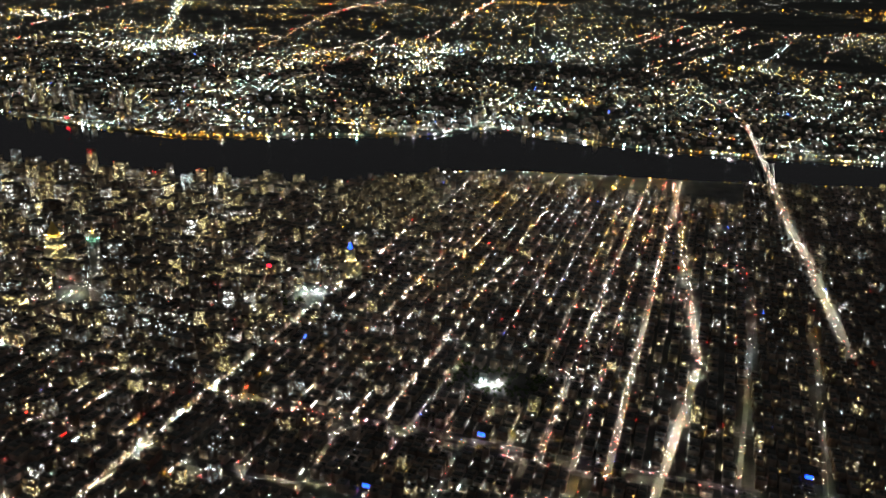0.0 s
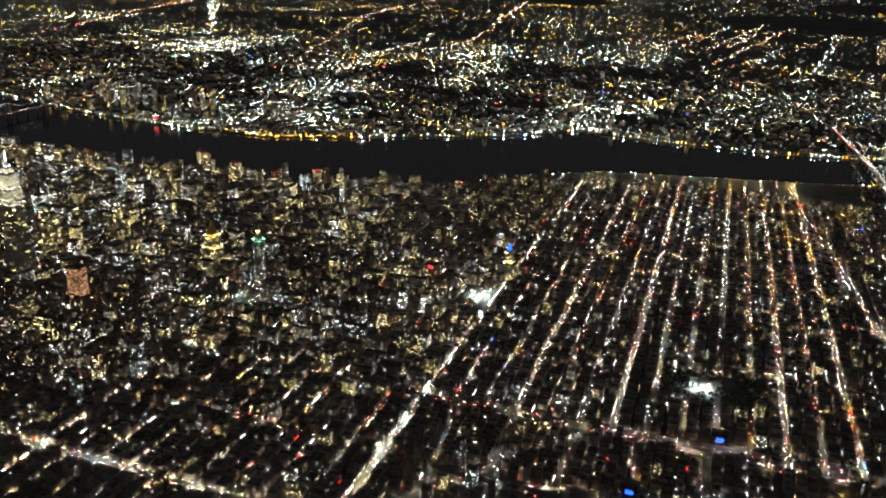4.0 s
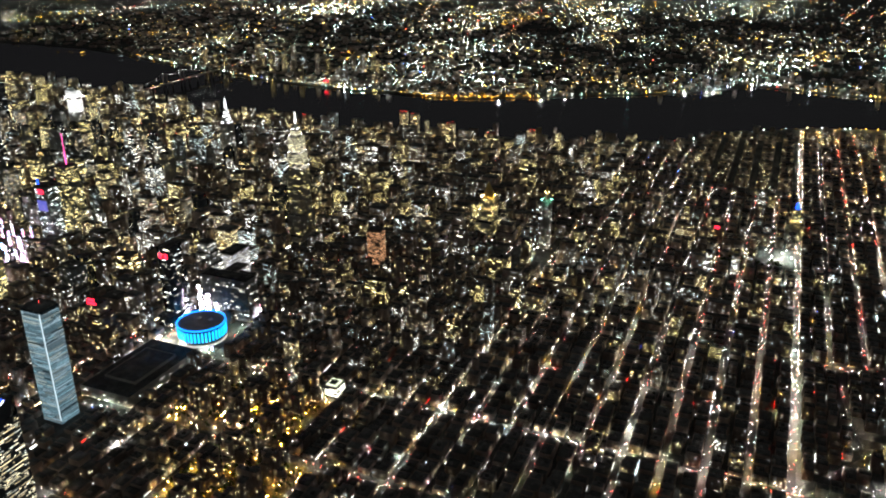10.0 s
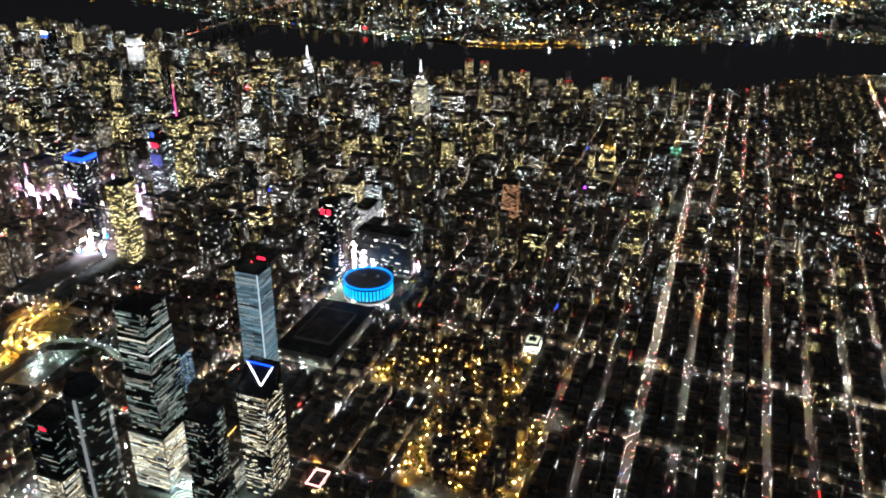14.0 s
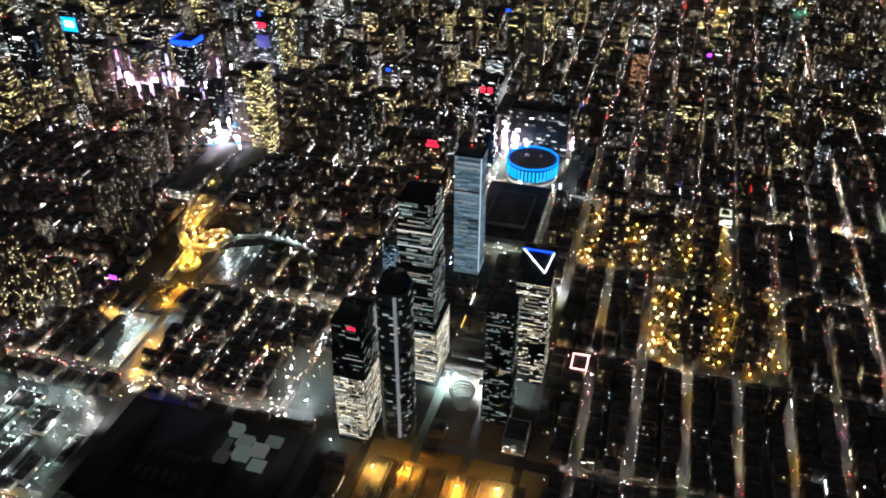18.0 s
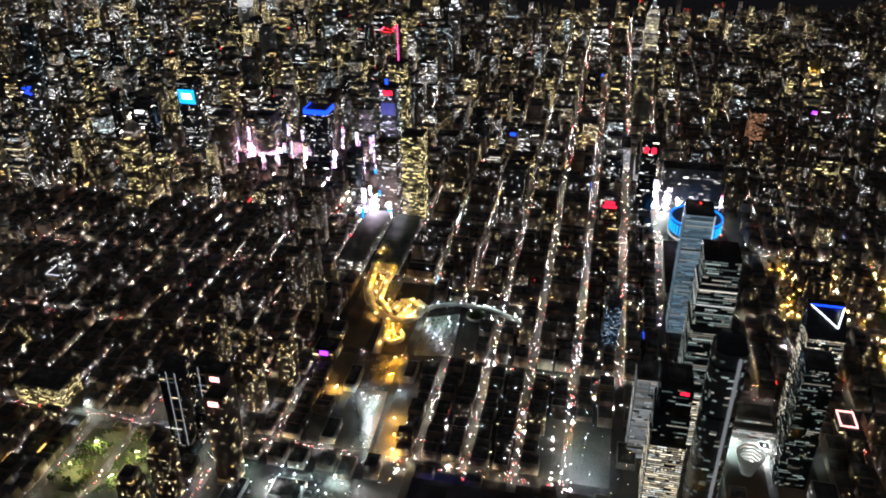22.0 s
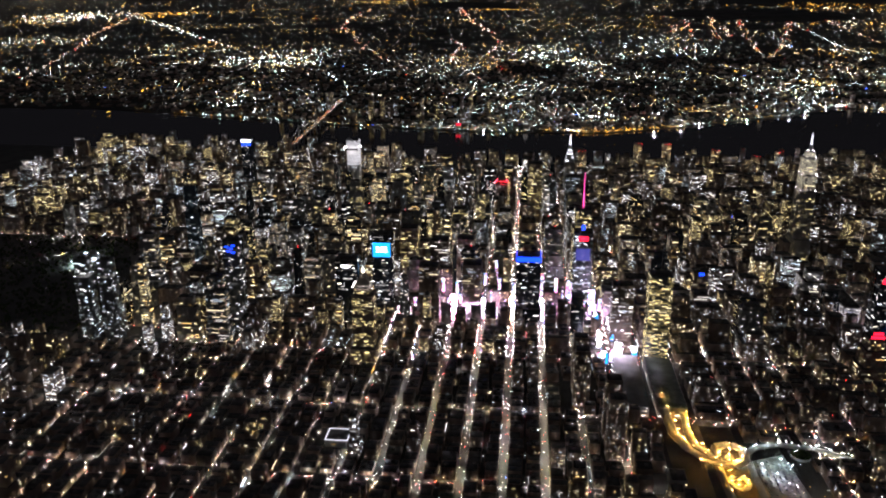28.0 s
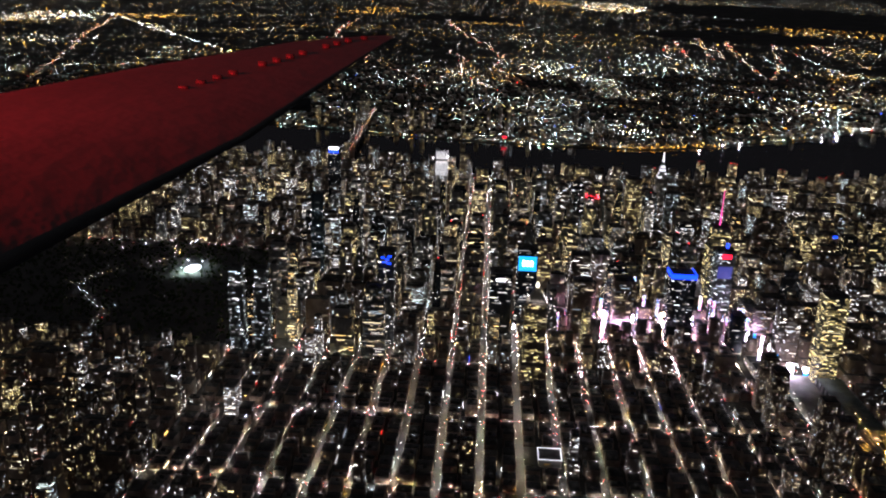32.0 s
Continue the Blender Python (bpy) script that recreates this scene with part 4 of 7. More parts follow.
ob = tower("glass_tower", "dark stepped office tower with gold lit lower floors", -167.8, -6.0, [(6.2, 5.0, 0, 14), (6.0, 4.8, 14, 19), (5.6, 4.4, 19, 24)], DARKGLASS, GREENGLASS, 0.10, band=0.2, bay=0.5, run=0.5, tall=0.45)
part("lit_glazing", quads(around(-3.1, 3.1, -2.5, 2.5, 1.0, 13.8, 0.75, out=0.05, bay=0.5, floor=0.42, band=0.4, run=0.5, tall=0.45)), CREAMGLASS, ob, "gold lit office floors", "stuff")
sign(ob, -2.95, -1.0, 23.0, 1.2, 0.5, REDSIGN, "small red sign")
tower("residential_tower", "dark residential tower with a few lit flats", -158.5, -26.6, [(5.2, 4.6, 0, 10), (4.8, 4.2, 10, 23)], DARKGLASS, GREENGLASS, 0.30, category="skyscraper")
tower("shopping_centre", "broad shopping centre with bright lit floors", -150.5, -20.6, [(7.0, 9.0, 0, 4.6), (4.0, 7.5, 4.6, 5.6)], CONCRETE, NEARGLASS, 0.85, band=0.2, plant=True, category="building", run=0.6, tall=0.66)
tower("arts_hall", "low arts hall with a pale shell roof", -164.5, -30.8, [(4.5, 3.6, 0, 3.2)], WHITESTEEL, OFFICE, 0.2, category="building", plant=False)
# Honeycomb stair on the plaza.
ob = thing("stair_sculpture", "open honeycomb stair sculpture flaring upwards on a plaza", "sculpture", -159.0, -20.5)
reserve(-159, -20.5, 9, 10)
for i in range(8):
    r, z = 0.9 + 0.17 * i, 0.05 + 0.55 * i
    n = 16
    o, s = ring(r + 0.14, n), ring(r - 0.14, n)
    vv = np.array([(x, y, z + (0.18 if k % 2 else -0.02)) for k, (x, y) in enumerate(o)] + [(x, y, z + (0.18 if k % 2 else -0.02)) for k, (x, y) in enumerate(s)])
    part("stair_ring", joined([(vv, np.array([(k, (k + 1) % n, n + (k + 1) % n, n + k) for k in range(n)])), (vv - (0, 0, 0.1), np.array([(k, n + k, n + (k + 1) % n, (k + 1) % n) for k in range(n)]))]), WHITESTEEL, ob)


def mast(x, y, h, material, r=0.28, label="tall mast with a bright floodlight head"):
    m = thing("floodlight_mast", label, "lamp", x, y, group="floodlight masts")
    part("pole", prism(ring(0.05, 6), 0, h, ring(0.03, 6)), STEEL, m)
    s = r * 1.5
    part("head", boxes((-s, -s, h + 0.02), (s, s, h + 0.07), True), STEEL, m)
    part("lamp_pane", quads([[(-s, -s, h), (-s, s, h), (s, s, h), (s, -s, h)]]), material, m, "glowing lamp pane")
    # Added gem over the capped head, imitating the lamp's glare from above.
    part("lens", gems([(0, 0, h + 0.11)], r * 0.28), MASTGLARE if material is MASTLIGHT else ORANGEGLARE, m, "glowing gem in place of lamp glare")
    return m


for x, y, r in ((-154.9, -17.0, 0.5), (-155.2, -23.2, 0.5), (-154.8, -27.0, 0.2), (-154.6, -14.0, 0.2)):
    mast(x, y, 2.6, MASTLIGHT, r)

# Railway yard with parked trains.
setting("rail_yard", quads([[(-195, -34, 0.05), (-172.5, -34, 0.05), (-172.5, -9.5, 0.05), (-195, -9.5, 0.05)]]), BALLAST, "gravel railway yard under orange lamps", "ground")
RESERVED.append((-196, -172, -35, -9))
TRAINSTEEL = surface("stainless_train_side", (0.35, 0.34, 0.32), (0.5, 0.49, 0.46), 0.35, metal=0.7, scale=1, fine=8)
for i in range(13):
    ty = -32.3 + 1.75 * i
    tr = thing("commuter_train", "parked silver commuter train in the yard", "train", -183.5, ty, group="parked trains")
    for j in range(4):
        if (i * 3 + j) % 5 == 4:
            continue
        x0 = -10.2 + 5.1 * j
        car = part("carriage", boxes((x0, -0.3, 0.12), (x0 + 4.8, 0.3, 0.47), True), TRAINSTEEL, tr)
        part("roof", prism([(x0 + 0.05, -0.26), (x0 + 4.75, -0.26), (x0 + 4.75, 0.26), (x0 + 0.05, 0.26)], 0.47, 0.53, [(x0 + 0.2, -0.12), (x0 + 4.6, -0.12), (x0 + 4.6, 0.12), (x0 + 0.2, 0.12)]), ROOFING, car)
    for s in (-0.09, 0.09):
        part("rail", boxes((-10.8, s - 0.012, 0.055), (10.4, s + 0.012, 0.09)), STEEL, tr)
for x, y in ((-175, -31), (-176, -25), (-175, -17), (-176, -12), (-184, -28), (-185, -20), (-184, -12), (-192, -24), (-192, -14)):
    mast(x, y + 0.85, 1.6, SODIUMMAST, 0.16, "yard mast with an orange lamp")

# Exhibition hall of black glass, and the bus and truck lots north of it.
HALLGLASS = surface("smoked_hall_glass", (0.012, 0.013, 0.015), (0.03, 0.032, 0.035), 0.5, scale=0.3, fine=2, bump=0.05)
ob = thing("exhibition_hall", "huge black glass exhibition hall with flat dark roofs", "hall", -184, 16)
RESERVED.append((-197, -172, -1, 34))
for x0, x1, y0, y1, z in ((-9.5, 10.5, -15, 15, 2.6), (-5, 8, -4, 6, 4.4), (-9, 9, 9, 14.5, 3.1), (-8, 6, -13, -6, 3.0)):
    part("hall_block", boxes((x0, y0, 0), (x1, y1, z)), HALLGLASS, ob)
for i in range(6):
    for j in range(2):
        part("roof_light", boxes((-6 + 3.6 * j, -3.2 + 1.5 * i, 4.4), (-3.4 + 3.6 * j, -2.2 + 1.5 * i, 4.6)), HALLGLASS, ob)
for k, (px, py, pz) in enumerate(((2.0, -11, 3.4), (4.6, -10.2, 3.9), (7.0, -11.4, 3.3), (3.2, -8.0, 4.1), (5.8, -7.2, 3.6), (2.4, -5.0, 3.3), (7.6, -4.6, 3.7), (4.9, -3.9, 3.0))):
    part("glass_pavilion", boxes((px - 1.05, py - 1.2, 2.6), (px + 1.05, py + 1.2, pz)), glow("pavilion_glass", [(2, (0.72, 0.9, 0.78)), (1, (0.85, 0.9, 0.75))], 0.025, 0.11, own=True) if k == 0 else bpy.data.materials["pavilion_glass"], ob, "dimly glowing glass pavilion")
part("canopy_light", boxes((10.5, -14, 2.2), (10.62, -6, 2.35)), GOLDWIN, ob, "yellow canopy light")
part("blue_strip", boxes((10.5, 8, 0.9), (10.62, 14, 1.3)), BLUESIGN, ob, "blue lit entrance strip")
for x, y, r in ((-194, 52.0, 0.22), (-190, 51.6, 0.16), (-186, 52.3, 0.2), (-182, 51.8, 0.14), (-178, 52.4, 0.2), (-174.5, 52.0, 0.16), (-192, 46.8, 0.12), (-185, 47.2, 0.14), (-178, 46.8, 0.1), (-175, 43.2, 0.3), (-179, 36.2, 0.3), (-183, 40.0, 0.2), (-193.6, 36.4, 0.12), (-188, 57.5, 0.12), (-180, 58.5, 0.1),
                (-166, 4.2, 0.2), (-162.5, 5.5, 0.2), (-167, 8.6, 0.14), (-164, 8.2, 0.2), (-160.8, 1.2, 0.14), (-158.2, 5.2, 0.12), (-157, 10.4, 0.1), (-142.6, 13.4, 0.12), (-173, -3, 0.14), (-190, 79.2, 0.28), (-193, 70.8, 0.16), (-172.6, 90.6, 0.12), (-166.8, 91.4, 0.2), (-160.4, 60.4, 0.2), (-173.6, 65.6, 0.12), (-145.6, -37.6, 0.16)):
    mast(x, y, 1.7, MASTLIGHT, 0.6 * r)
setting("bus_lot", quads([[(-193, 35, 0.03), (-173.4, 35, 0.03), (-173.4, 60.5, 0.03), (-193, 60.5, 0.03)]]), PAVING, "grey paved bus lot under greenish lamps", "pavement")
for i in range(7):
    for j in range(9):
        if (3 * i + 5 * j) % 7 < 4:
            mast(-191.6 + 2.7 * i + 0.5 * math.sin(5 * j), 36.6 + 2.7 * j + 0.4 * math.sin(3 * i), 1.2, MASTLIGHT, 0.045 + 0.016 * ((i + j) % 4), "slim lot mast with a greenish white lamp")
# Lit sports ground with trees by the river road.
FIELDLIGHT = glow("field_floodlight_glass", [(1, (0.95, 1.0, 0.30))], 420, 460, sampled=True)
for x, y in ((-182.5, 77.0), (-177.0, 75.8), (-181.5, 84.8), (-176.0, 83.6)):
    mast(x, y, 2.4, FIELDLIGHT, 0.18, "sports ground mast with a greenish floodlight")
RESERVED += [(-186, -171.5, 73.2, 79.6), (-186, -171.5, 81.2, 87.6)]
RESERVED += [(-197, -174, 34, 63), (-169, -155, 0, 10)]
BUSPAINT = surface("bus_paint", (0.45, 0.46, 0.46), (0.7, 0.7, 0.68), 0.4, scale=1, fine=8)
for i in range(12):
    for j in range(5):
        if (i * 7 + j * 3) % 4 == 0:
            continue
        if j in (1, 3):
            continue
        bx = thing("bus", "pale city bus parked in a lit lot", "bus", -194 + 1.5 * i, (46.9, 0, 52.2, 0, 58.6)[j] if j in (0, 2, 4) else 40.0, 0.02, group="parked buses")
        part("body", boxes((-0.14, -0.6, 0.04), (0.14, 0.6, 0.32), True), BUSPAINT, bx)
        part("window_band", joined([boxes((-0.146, -0.55, 0.18), (-0.141, 0.55, 0.27), True), boxes((0.141, -0.55, 0.18), (0.146, 0.55, 0.27), True)]), DARKGLASS, bx)
        part("roof_box", boxes((-0.09, -0.3, 0.32), (0.09, 0.2, 0.36)), CONCRETE, bx)

# Bus terminal, its ramps and the tunnel mouth.
ob = thing("bus_terminal", "long bus terminal with a dark flat parking roof", "building", -99.5, 52.5)
RESERVED.append((-114, -85, 47.5, 65))
part("lower_hall", boxes((-12.2, -3.1, 0), (12.2, 3.1, 2.6)), CONCRETE, ob)
part("roof_deck", boxes((-12.2, -3.0, 2.6), (12.2, 3.0, 2.7)), surface("green_grey_roof", (0.07, 0.09, 0.08), (0.22, 0.27, 0.24), 0.8, scale=0.3, fine=4), ob)
for s in (-1, 1):
    for i in range(12):
        part("truss_panel", boxes((-12 + 2 * i, s * 3.12 - 0.04, 1.0), (-10.4 + 2 * i, s * 3.12 + 0.04, 2.9)), STEEL, ob)
part("lit_glazing", quads(around(-12.2, 12.2, -3.1, 3.1, 0.2, 1.2, 0.35)), OFFICE, ob, "lit windows", "stuff")
ob = thing("bus_terminal", "northern wing of the bus terminal", "building", -99.5, 60.4)
part("lower_hall", boxes((-12.2, -2.9, 0), (12.2, 2.9, 3.0)), CONCRETE, ob)
part("lit_glazing", quads(around(-12.2, 12.2, -2.9, 2.9, 0.2, 2.4, 0.2)), OFFICE, ob, "lit windows", "stuff")


def ramp(points, wide=0.8, label="raised bus ramp with kerbs", lamp=None):
    """A raised roadway through a few points, on piers, with parapets."""
    r = thing("ramp", label, "ramp", group="bus ramps")
    for (x0, y0, z0), (x1, y1, z1) in zip(points, points[1:]):
        d = np.array([x1 - x0, y1 - y0])
        n = np.array([-d[1], d[0]]) / np.hypot(*d)
        a, b = np.array([x0, y0]), np.array([x1, y1])
        vv = []
        for p, z in ((a, z0), (b, z1)):
            for s, up in ((-wide, -0.15), (wide, -0.15), (wide, 0.0), (-wide, 0.0)):
                vv.append((*(p + n * s), z + up))
        part("deck", (vv, [(0, 1, 5, 4), (3, 7, 6, 2), (0, 4, 7, 3), (1, 2, 6, 5)]), CONCRETE, r)
        for s in (-wide, wide - 0.06):
            vv = []
            for p, z in ((a, z0), (b, z1)):
                vv += [(*(p + n * s), z), (*(p + n * (s + 0.06)), z), (*(p + n * (s + 0.06)), z + 0.12), (*(p + n * s), z + 0.12)]
            part("kerb_wall", (vv, [(0, 4, 7, 3), (1, 2, 6, 5), (3, 7, 6, 2)]), CONCRETE, r)
        m = (a + b) / 2
        part("pier", boxes((m[0] - 0.12, m[1] - 0.12, 0), (m[0] + 0.12, m[1] + 0.12, (z0 + z1) / 2 - 0.15)), CONCRETE, r)
        for q in np.arange(0.5, np.hypot(*d), 2.6):
            c, z = a + d / np.hypot(*d) * q + n * (wide - 0.1), z0 + (z1 - z0) * q / np.hypot(*d)
            part("lamp_post", boxes((c[0] - 0.02, c[1] - 0.02, z), (c[0] + 0.02, c[1] + 0.02, z + 0.75)), STEEL, r)
            c = c - n * 0.35
            part("lamp_pane", quads([[(c[0] - 0.05, c[1] - 0.05, z + 0.72), (c[0] - 0.05, c[1] + 0.05, z + 0.72), (c[0] + 0.05, c[1] + 0.05, z + 0.72), (c[0] + 0.05, c[1] - 0.05, z + 0.72)]]), lamp or SODIUMMAST, r, "glowing lamp pane")
    return r


RESERVED += [(-142, -113.6, 41, 55.6), (-168, -141, 36.8, 49), (-141, -120.5, 29, 41.5), (-124.5, -120, 20, 34)]
ramp([(-106, 54.6, 2.9), (-114, 54.3, 1.9), (-121, 53.7, 1.5), (-126.2, 51.4, 1.3), (-129.7, 47.7, 1.1), (-130.6, 43.8, 1.0), (-128.4, 41.2, 1.0), (-124.6, 40.6, 1.0), (-122.5, 42.8, 0.9), (-123.5, 45.7, 0.9), (-126.6, 46.4, 0.8)], 1.0, "curling raised bus ramp lit orange")
ramp([(-112, 50.2, 1.6), (-118, 50.6, 1.4), (-124, 50.2, 1.2), (-128, 47.0, 0.9), (-133, 46.6, 0.6), (-141, 46.2, 0.2)], 0.8, "raised bus ramp with kerbs lit orange")
ramp([(-135.5 + 2.2 * math.cos(a), 43.9 + 1.7 * math.sin(a), 0.6) for a in np.linspace(0.3, 5.9, 9)], 0.5, "round access ramp lit orange")
ramp([(-126, 40.7, 0.9), (-123.5, 38.2, 0.9), (-121.8, 33.6, 0.9), (-122.4, 26.5, 0.8), (-125.1, 20.6, 0.6), (-127.5, 17.2, 0.4)], 0.7, "curved raised approach road with pale lamps", MASTLIGHT)
setting("tunnel_approach", prism([(-151.4, 42.2), (-141.0, 42.6), (-141.0, 48.4), (-151.6, 47.7)], 0.0, 0.045), PAVING, "grey approach roadway of the tunnel", "road")
setting("tunnel_plaza", prism([(-166.2, 40.2), (-156.7, 40.6), (-151.6, 41.0), (-151.8, 47.8), (-158.8, 44.3), (-166.4, 41.9)], 0.0, 0.05), CONCRETE, "pale concrete roadway narrowing to a tunnel mouth", "road")
setting("parking_lot", prism([(-138.8, 31.5), (-124.2, 32.8), (-127.0, 39.4), (-140.0, 38.9)], 0.0, 0.04), CONCRETE, "pale lit parking lot by the ramps", "ground")
ob = thing("domed_depot", "low dark green round depot roof beside the ramps", "building", -124.6, 29.4)
part("drum", prism(ring(1.9, 20), 0, 0.7), CONCRETE, ob)
part("roof", prism(ring(2.0, 20), 0.7, 1.3, ring(0.5, 20)), LEAF, ob, "dull green domed roof")
for x, y in ((-153.6, 53.4), (-153.4, 50.2), (-159.4, 37.6), (-163.4, 36.6), (-166.8, 36.0), (-118, 52.4), (-123.5, 48.4), (-127, 44), (-129.2, 49.6), (-132.4, 45), (-125.0, 43.4), (-121.4, 51.8), (-114.6, 52.4), (-128.4, 42.6), (-135.5, 43.9), (-148, 41.4), (-143, 41.8)):
    mast(x, y, 1.3, SODIUMMAST, 0.15, "ramp mast with an orange lamp")
for x, y, r in ((-164.5, 41.0, 0.10), (-161.5, 41.6, 0.12), (-158.6, 42.2, 0.12), (-154.5, 45.0, 0.12), (-155.0, 42.0, 0.12), (-166.6, 41.0, 0.09), (-128, 34.4, 0.12), (-133, 36.5, 0.12), (-137, 34, 0.10), (-130, 38.4, 0.10), (-142.1, 13.6, 0.2), (-138.8, 21.5, 0.16), (-152.6, 38.4, 0.1), (-156.3, 14.4, 0.1)):
    mast(x, y, 1.5, MASTLIGHT, r)

# Cars and coaches standing on the plaza, the ramps' lots and the bus lot.
stood = []
for i in range(150):
    x, y = rng.uniform(-138.4, -127), 32.4 + 1.05 * rng.integers(0, 7)
    stood.append((np.array([x, y]), np.array([0.0, 1.0])))
for i in range(110):
    x = rng.uniform(-166, -142)
    h = np.interp(x, [-168, -154, -141], [0.5, 3.0, 2.6])
    stood.append((np.array([x, np.interp(x, [-166, -152, -141], [41.0, 44.6, 45.4]) + rng.uniform(-h, h)]), np.array([1.0, 0.0])))
for i in range(130):
    stood.append((np.array([rng.uniform(-196, -175), 35.2 + 2.6 * rng.integers(0, 11)]), np.array([0.0, 1.0])))
stuff("parked_cars", box_set([oriented(p, d, 0.23, -0.23, 0.09, 0.1, 0.17) for p, d in stood] + [oriented(p, d, 0.08, -0.17, 0.08, 0.17, 0.225) for p, d in stood]), CARPAINT, "cars standing on the lots and the tunnel plaza", "cars")

# Towers round the theatre district and the park.
ob = tower("office_tower", "gold-lit newspaper office tower", -82.5, 52.3, [(4.8, 5.4, 0, 22.8)], GREYGLASS, GOLDWIN, 0.55, band=0.3, bay=0.45)
part("antenna", tube((0, 0, 22.8), (0, 0, 30), 0.07), STEEL, ob)
ob = tower("pyramid_roof_tower", "brick tower with a lit pyramid roof and lantern", -88.5, 124.6, [(9, 6.4, 0, 4), (5.2, 5.2, 4, 17.5), (4.4, 4.4, 17.5, 19.5)], BRICK_OB, GOLDWIN, 0.22, band=0.2, plant=False)
pyramid(ob, "roof", 0, 0, 4.0, 4.0, 19.5, 22.8, LIMESTONE, "pale pyramid roof", 0.15)
part("lantern", gems([(0, 0, 23.3)], [[0.5, 0.5, 0.9]]), glow("lantern_glass", [(1, (1.0, 0.9, 0.6))], 6, 7, sampled=True), ob, "glowing lantern")
floods(ob, 4.0, 4.0, 19.55, FLOOD, 0.4)
ob = tower("office_tower", "tower with a broad cyan lit sign band", -55.3, 125.6, [(5.0, 5.6, 0, 22.5)], DARKGLASS, OFFICE, 0.10, band=0.2)
part("sign_board", boxes((-2.62, -2.5, 16.2), (-2.51, 2.5, 20.4), True), CYANSIGN, ob, "cyan lit sign board")
for i in range(3):
    part("sign_bar", boxes((-2.7, -1.5 + i * 1.1, 17.6), (-2.63, -0.8 + i * 1.1, 19.2), True), WHITESIGN, ob, "pale bar of unreadable lettering")
ob = tower("office_tower", "dark office tower with a white roof sign", -68.5, 133.0, [(5.6, 5.8, 0, 19.5)], DARKGLASS, OFFICE, 0.05, band=0.15)
sign(ob, -2.85, 0, 17.6, 2.4, 0.7, WHITESIGN, "white lit sign")
ob = tower("hotel_tower", "dark tower with a blue lit crown", -62.0, 84.2, [(8, 7, 0, 5), (5.8, 6.6, 5, 19.5)], DARKGLASS, OFFICE, 0.10, band=0.15, plant=False)
for s in (-3.36, 3.24):
    part("crown_strip", boxes((-2.95, s, 18.6), (2.95, s + 0.12, 19.9)), BLUESIGN, ob, "blue lit crown strip")
part("crown_strip", boxes((-3.05, -3.3, 18.6), (-2.92, 3.3, 19.9)), BLUESIGN, ob, "blue lit crown strip")
ob = tower("office_tower", "tower with a blue sign near its top", -73.6, 162.8, [(4.4, 4.2, 0, 25.5)], GREYGLASS, OFFICE, 0.10, band=0.2)
for i, (dy, dz) in enumerate(((-0.8, 0), (0.5, 0.3), (-0.3, 1.1), (0.9, 1.5), (-0.9, 1.9))):
    part("sign_bar", boxes((-2.36, dy - 0.5, 22.3 + dz), (-2.24, dy + 0.5, 22.7 + dz), True), BLUESIGN, ob, "blue lit sign bar")
ob = tower("spired_office_tower", "crystalline glass office tower with a pink lit spire", -36.0, 68.3, [(6.4, 5.6, 0, 20), (5.2, 4.6, 20, 26)], GREYGLASS, GOLDWIN, 0.30, band=0.35, plant=False)
part("spire", tube((0.4, 0, 26), (0.4, 0, 30.5), 0.2), PINKSIGN, ob, "pink lit spire")
part("spire_tip", tube((0.4, 0, 30.5), (0.4, 0, 36.6), 0.1), PINKSIGN, ob, "red lit spire tip")
ob = tower("office_tower", "screen-clad tower with red and blue lit signs", -45.0, 68.6, [(5.0, 5.2, 0, 21.5)], GREYGLASS, COOLWIN, 0.25, band=0.3)
sign(ob, -2.55, 0.0, 19.3, 2.7, 1.4, REDSIGN, "red lit roof sign")
sign(ob, -2.55, 0.0, 13.4, 4.0, 3.6, glow("violet_blue_glass", [(2, (0.22, 0.24, 1.0)), (1, (0.5, 0.5, 0.9))], 0.35, 0.6), "dim violet blue screen")
sign(ob, -2.55, 0.2, 22.6, 0.9, 1.5, BLUESIGN, "blue roof lantern")
tower("office_slab", "dark slab of offices beside the theatre row", -71.6, 71.2, [(4.6, 3.2, 0, 12.2)], DARKGLASS, DIMWIN, 0.06, band=0.1, plant=False)
for x, w, h in ((-82.0, 4.2, 2.4), (-77.2, 4.6, 1.9), (-66.6, 3.8, 2.3), (-62.6, 3.4, 2.8)):
    tower("theatre", "low old theatre with a lit street front", x, 67.3, [(w, 3.2, 0, h)], LIMESTONE, MARQUEEGLASS, 0.35, plant=False, category="building")
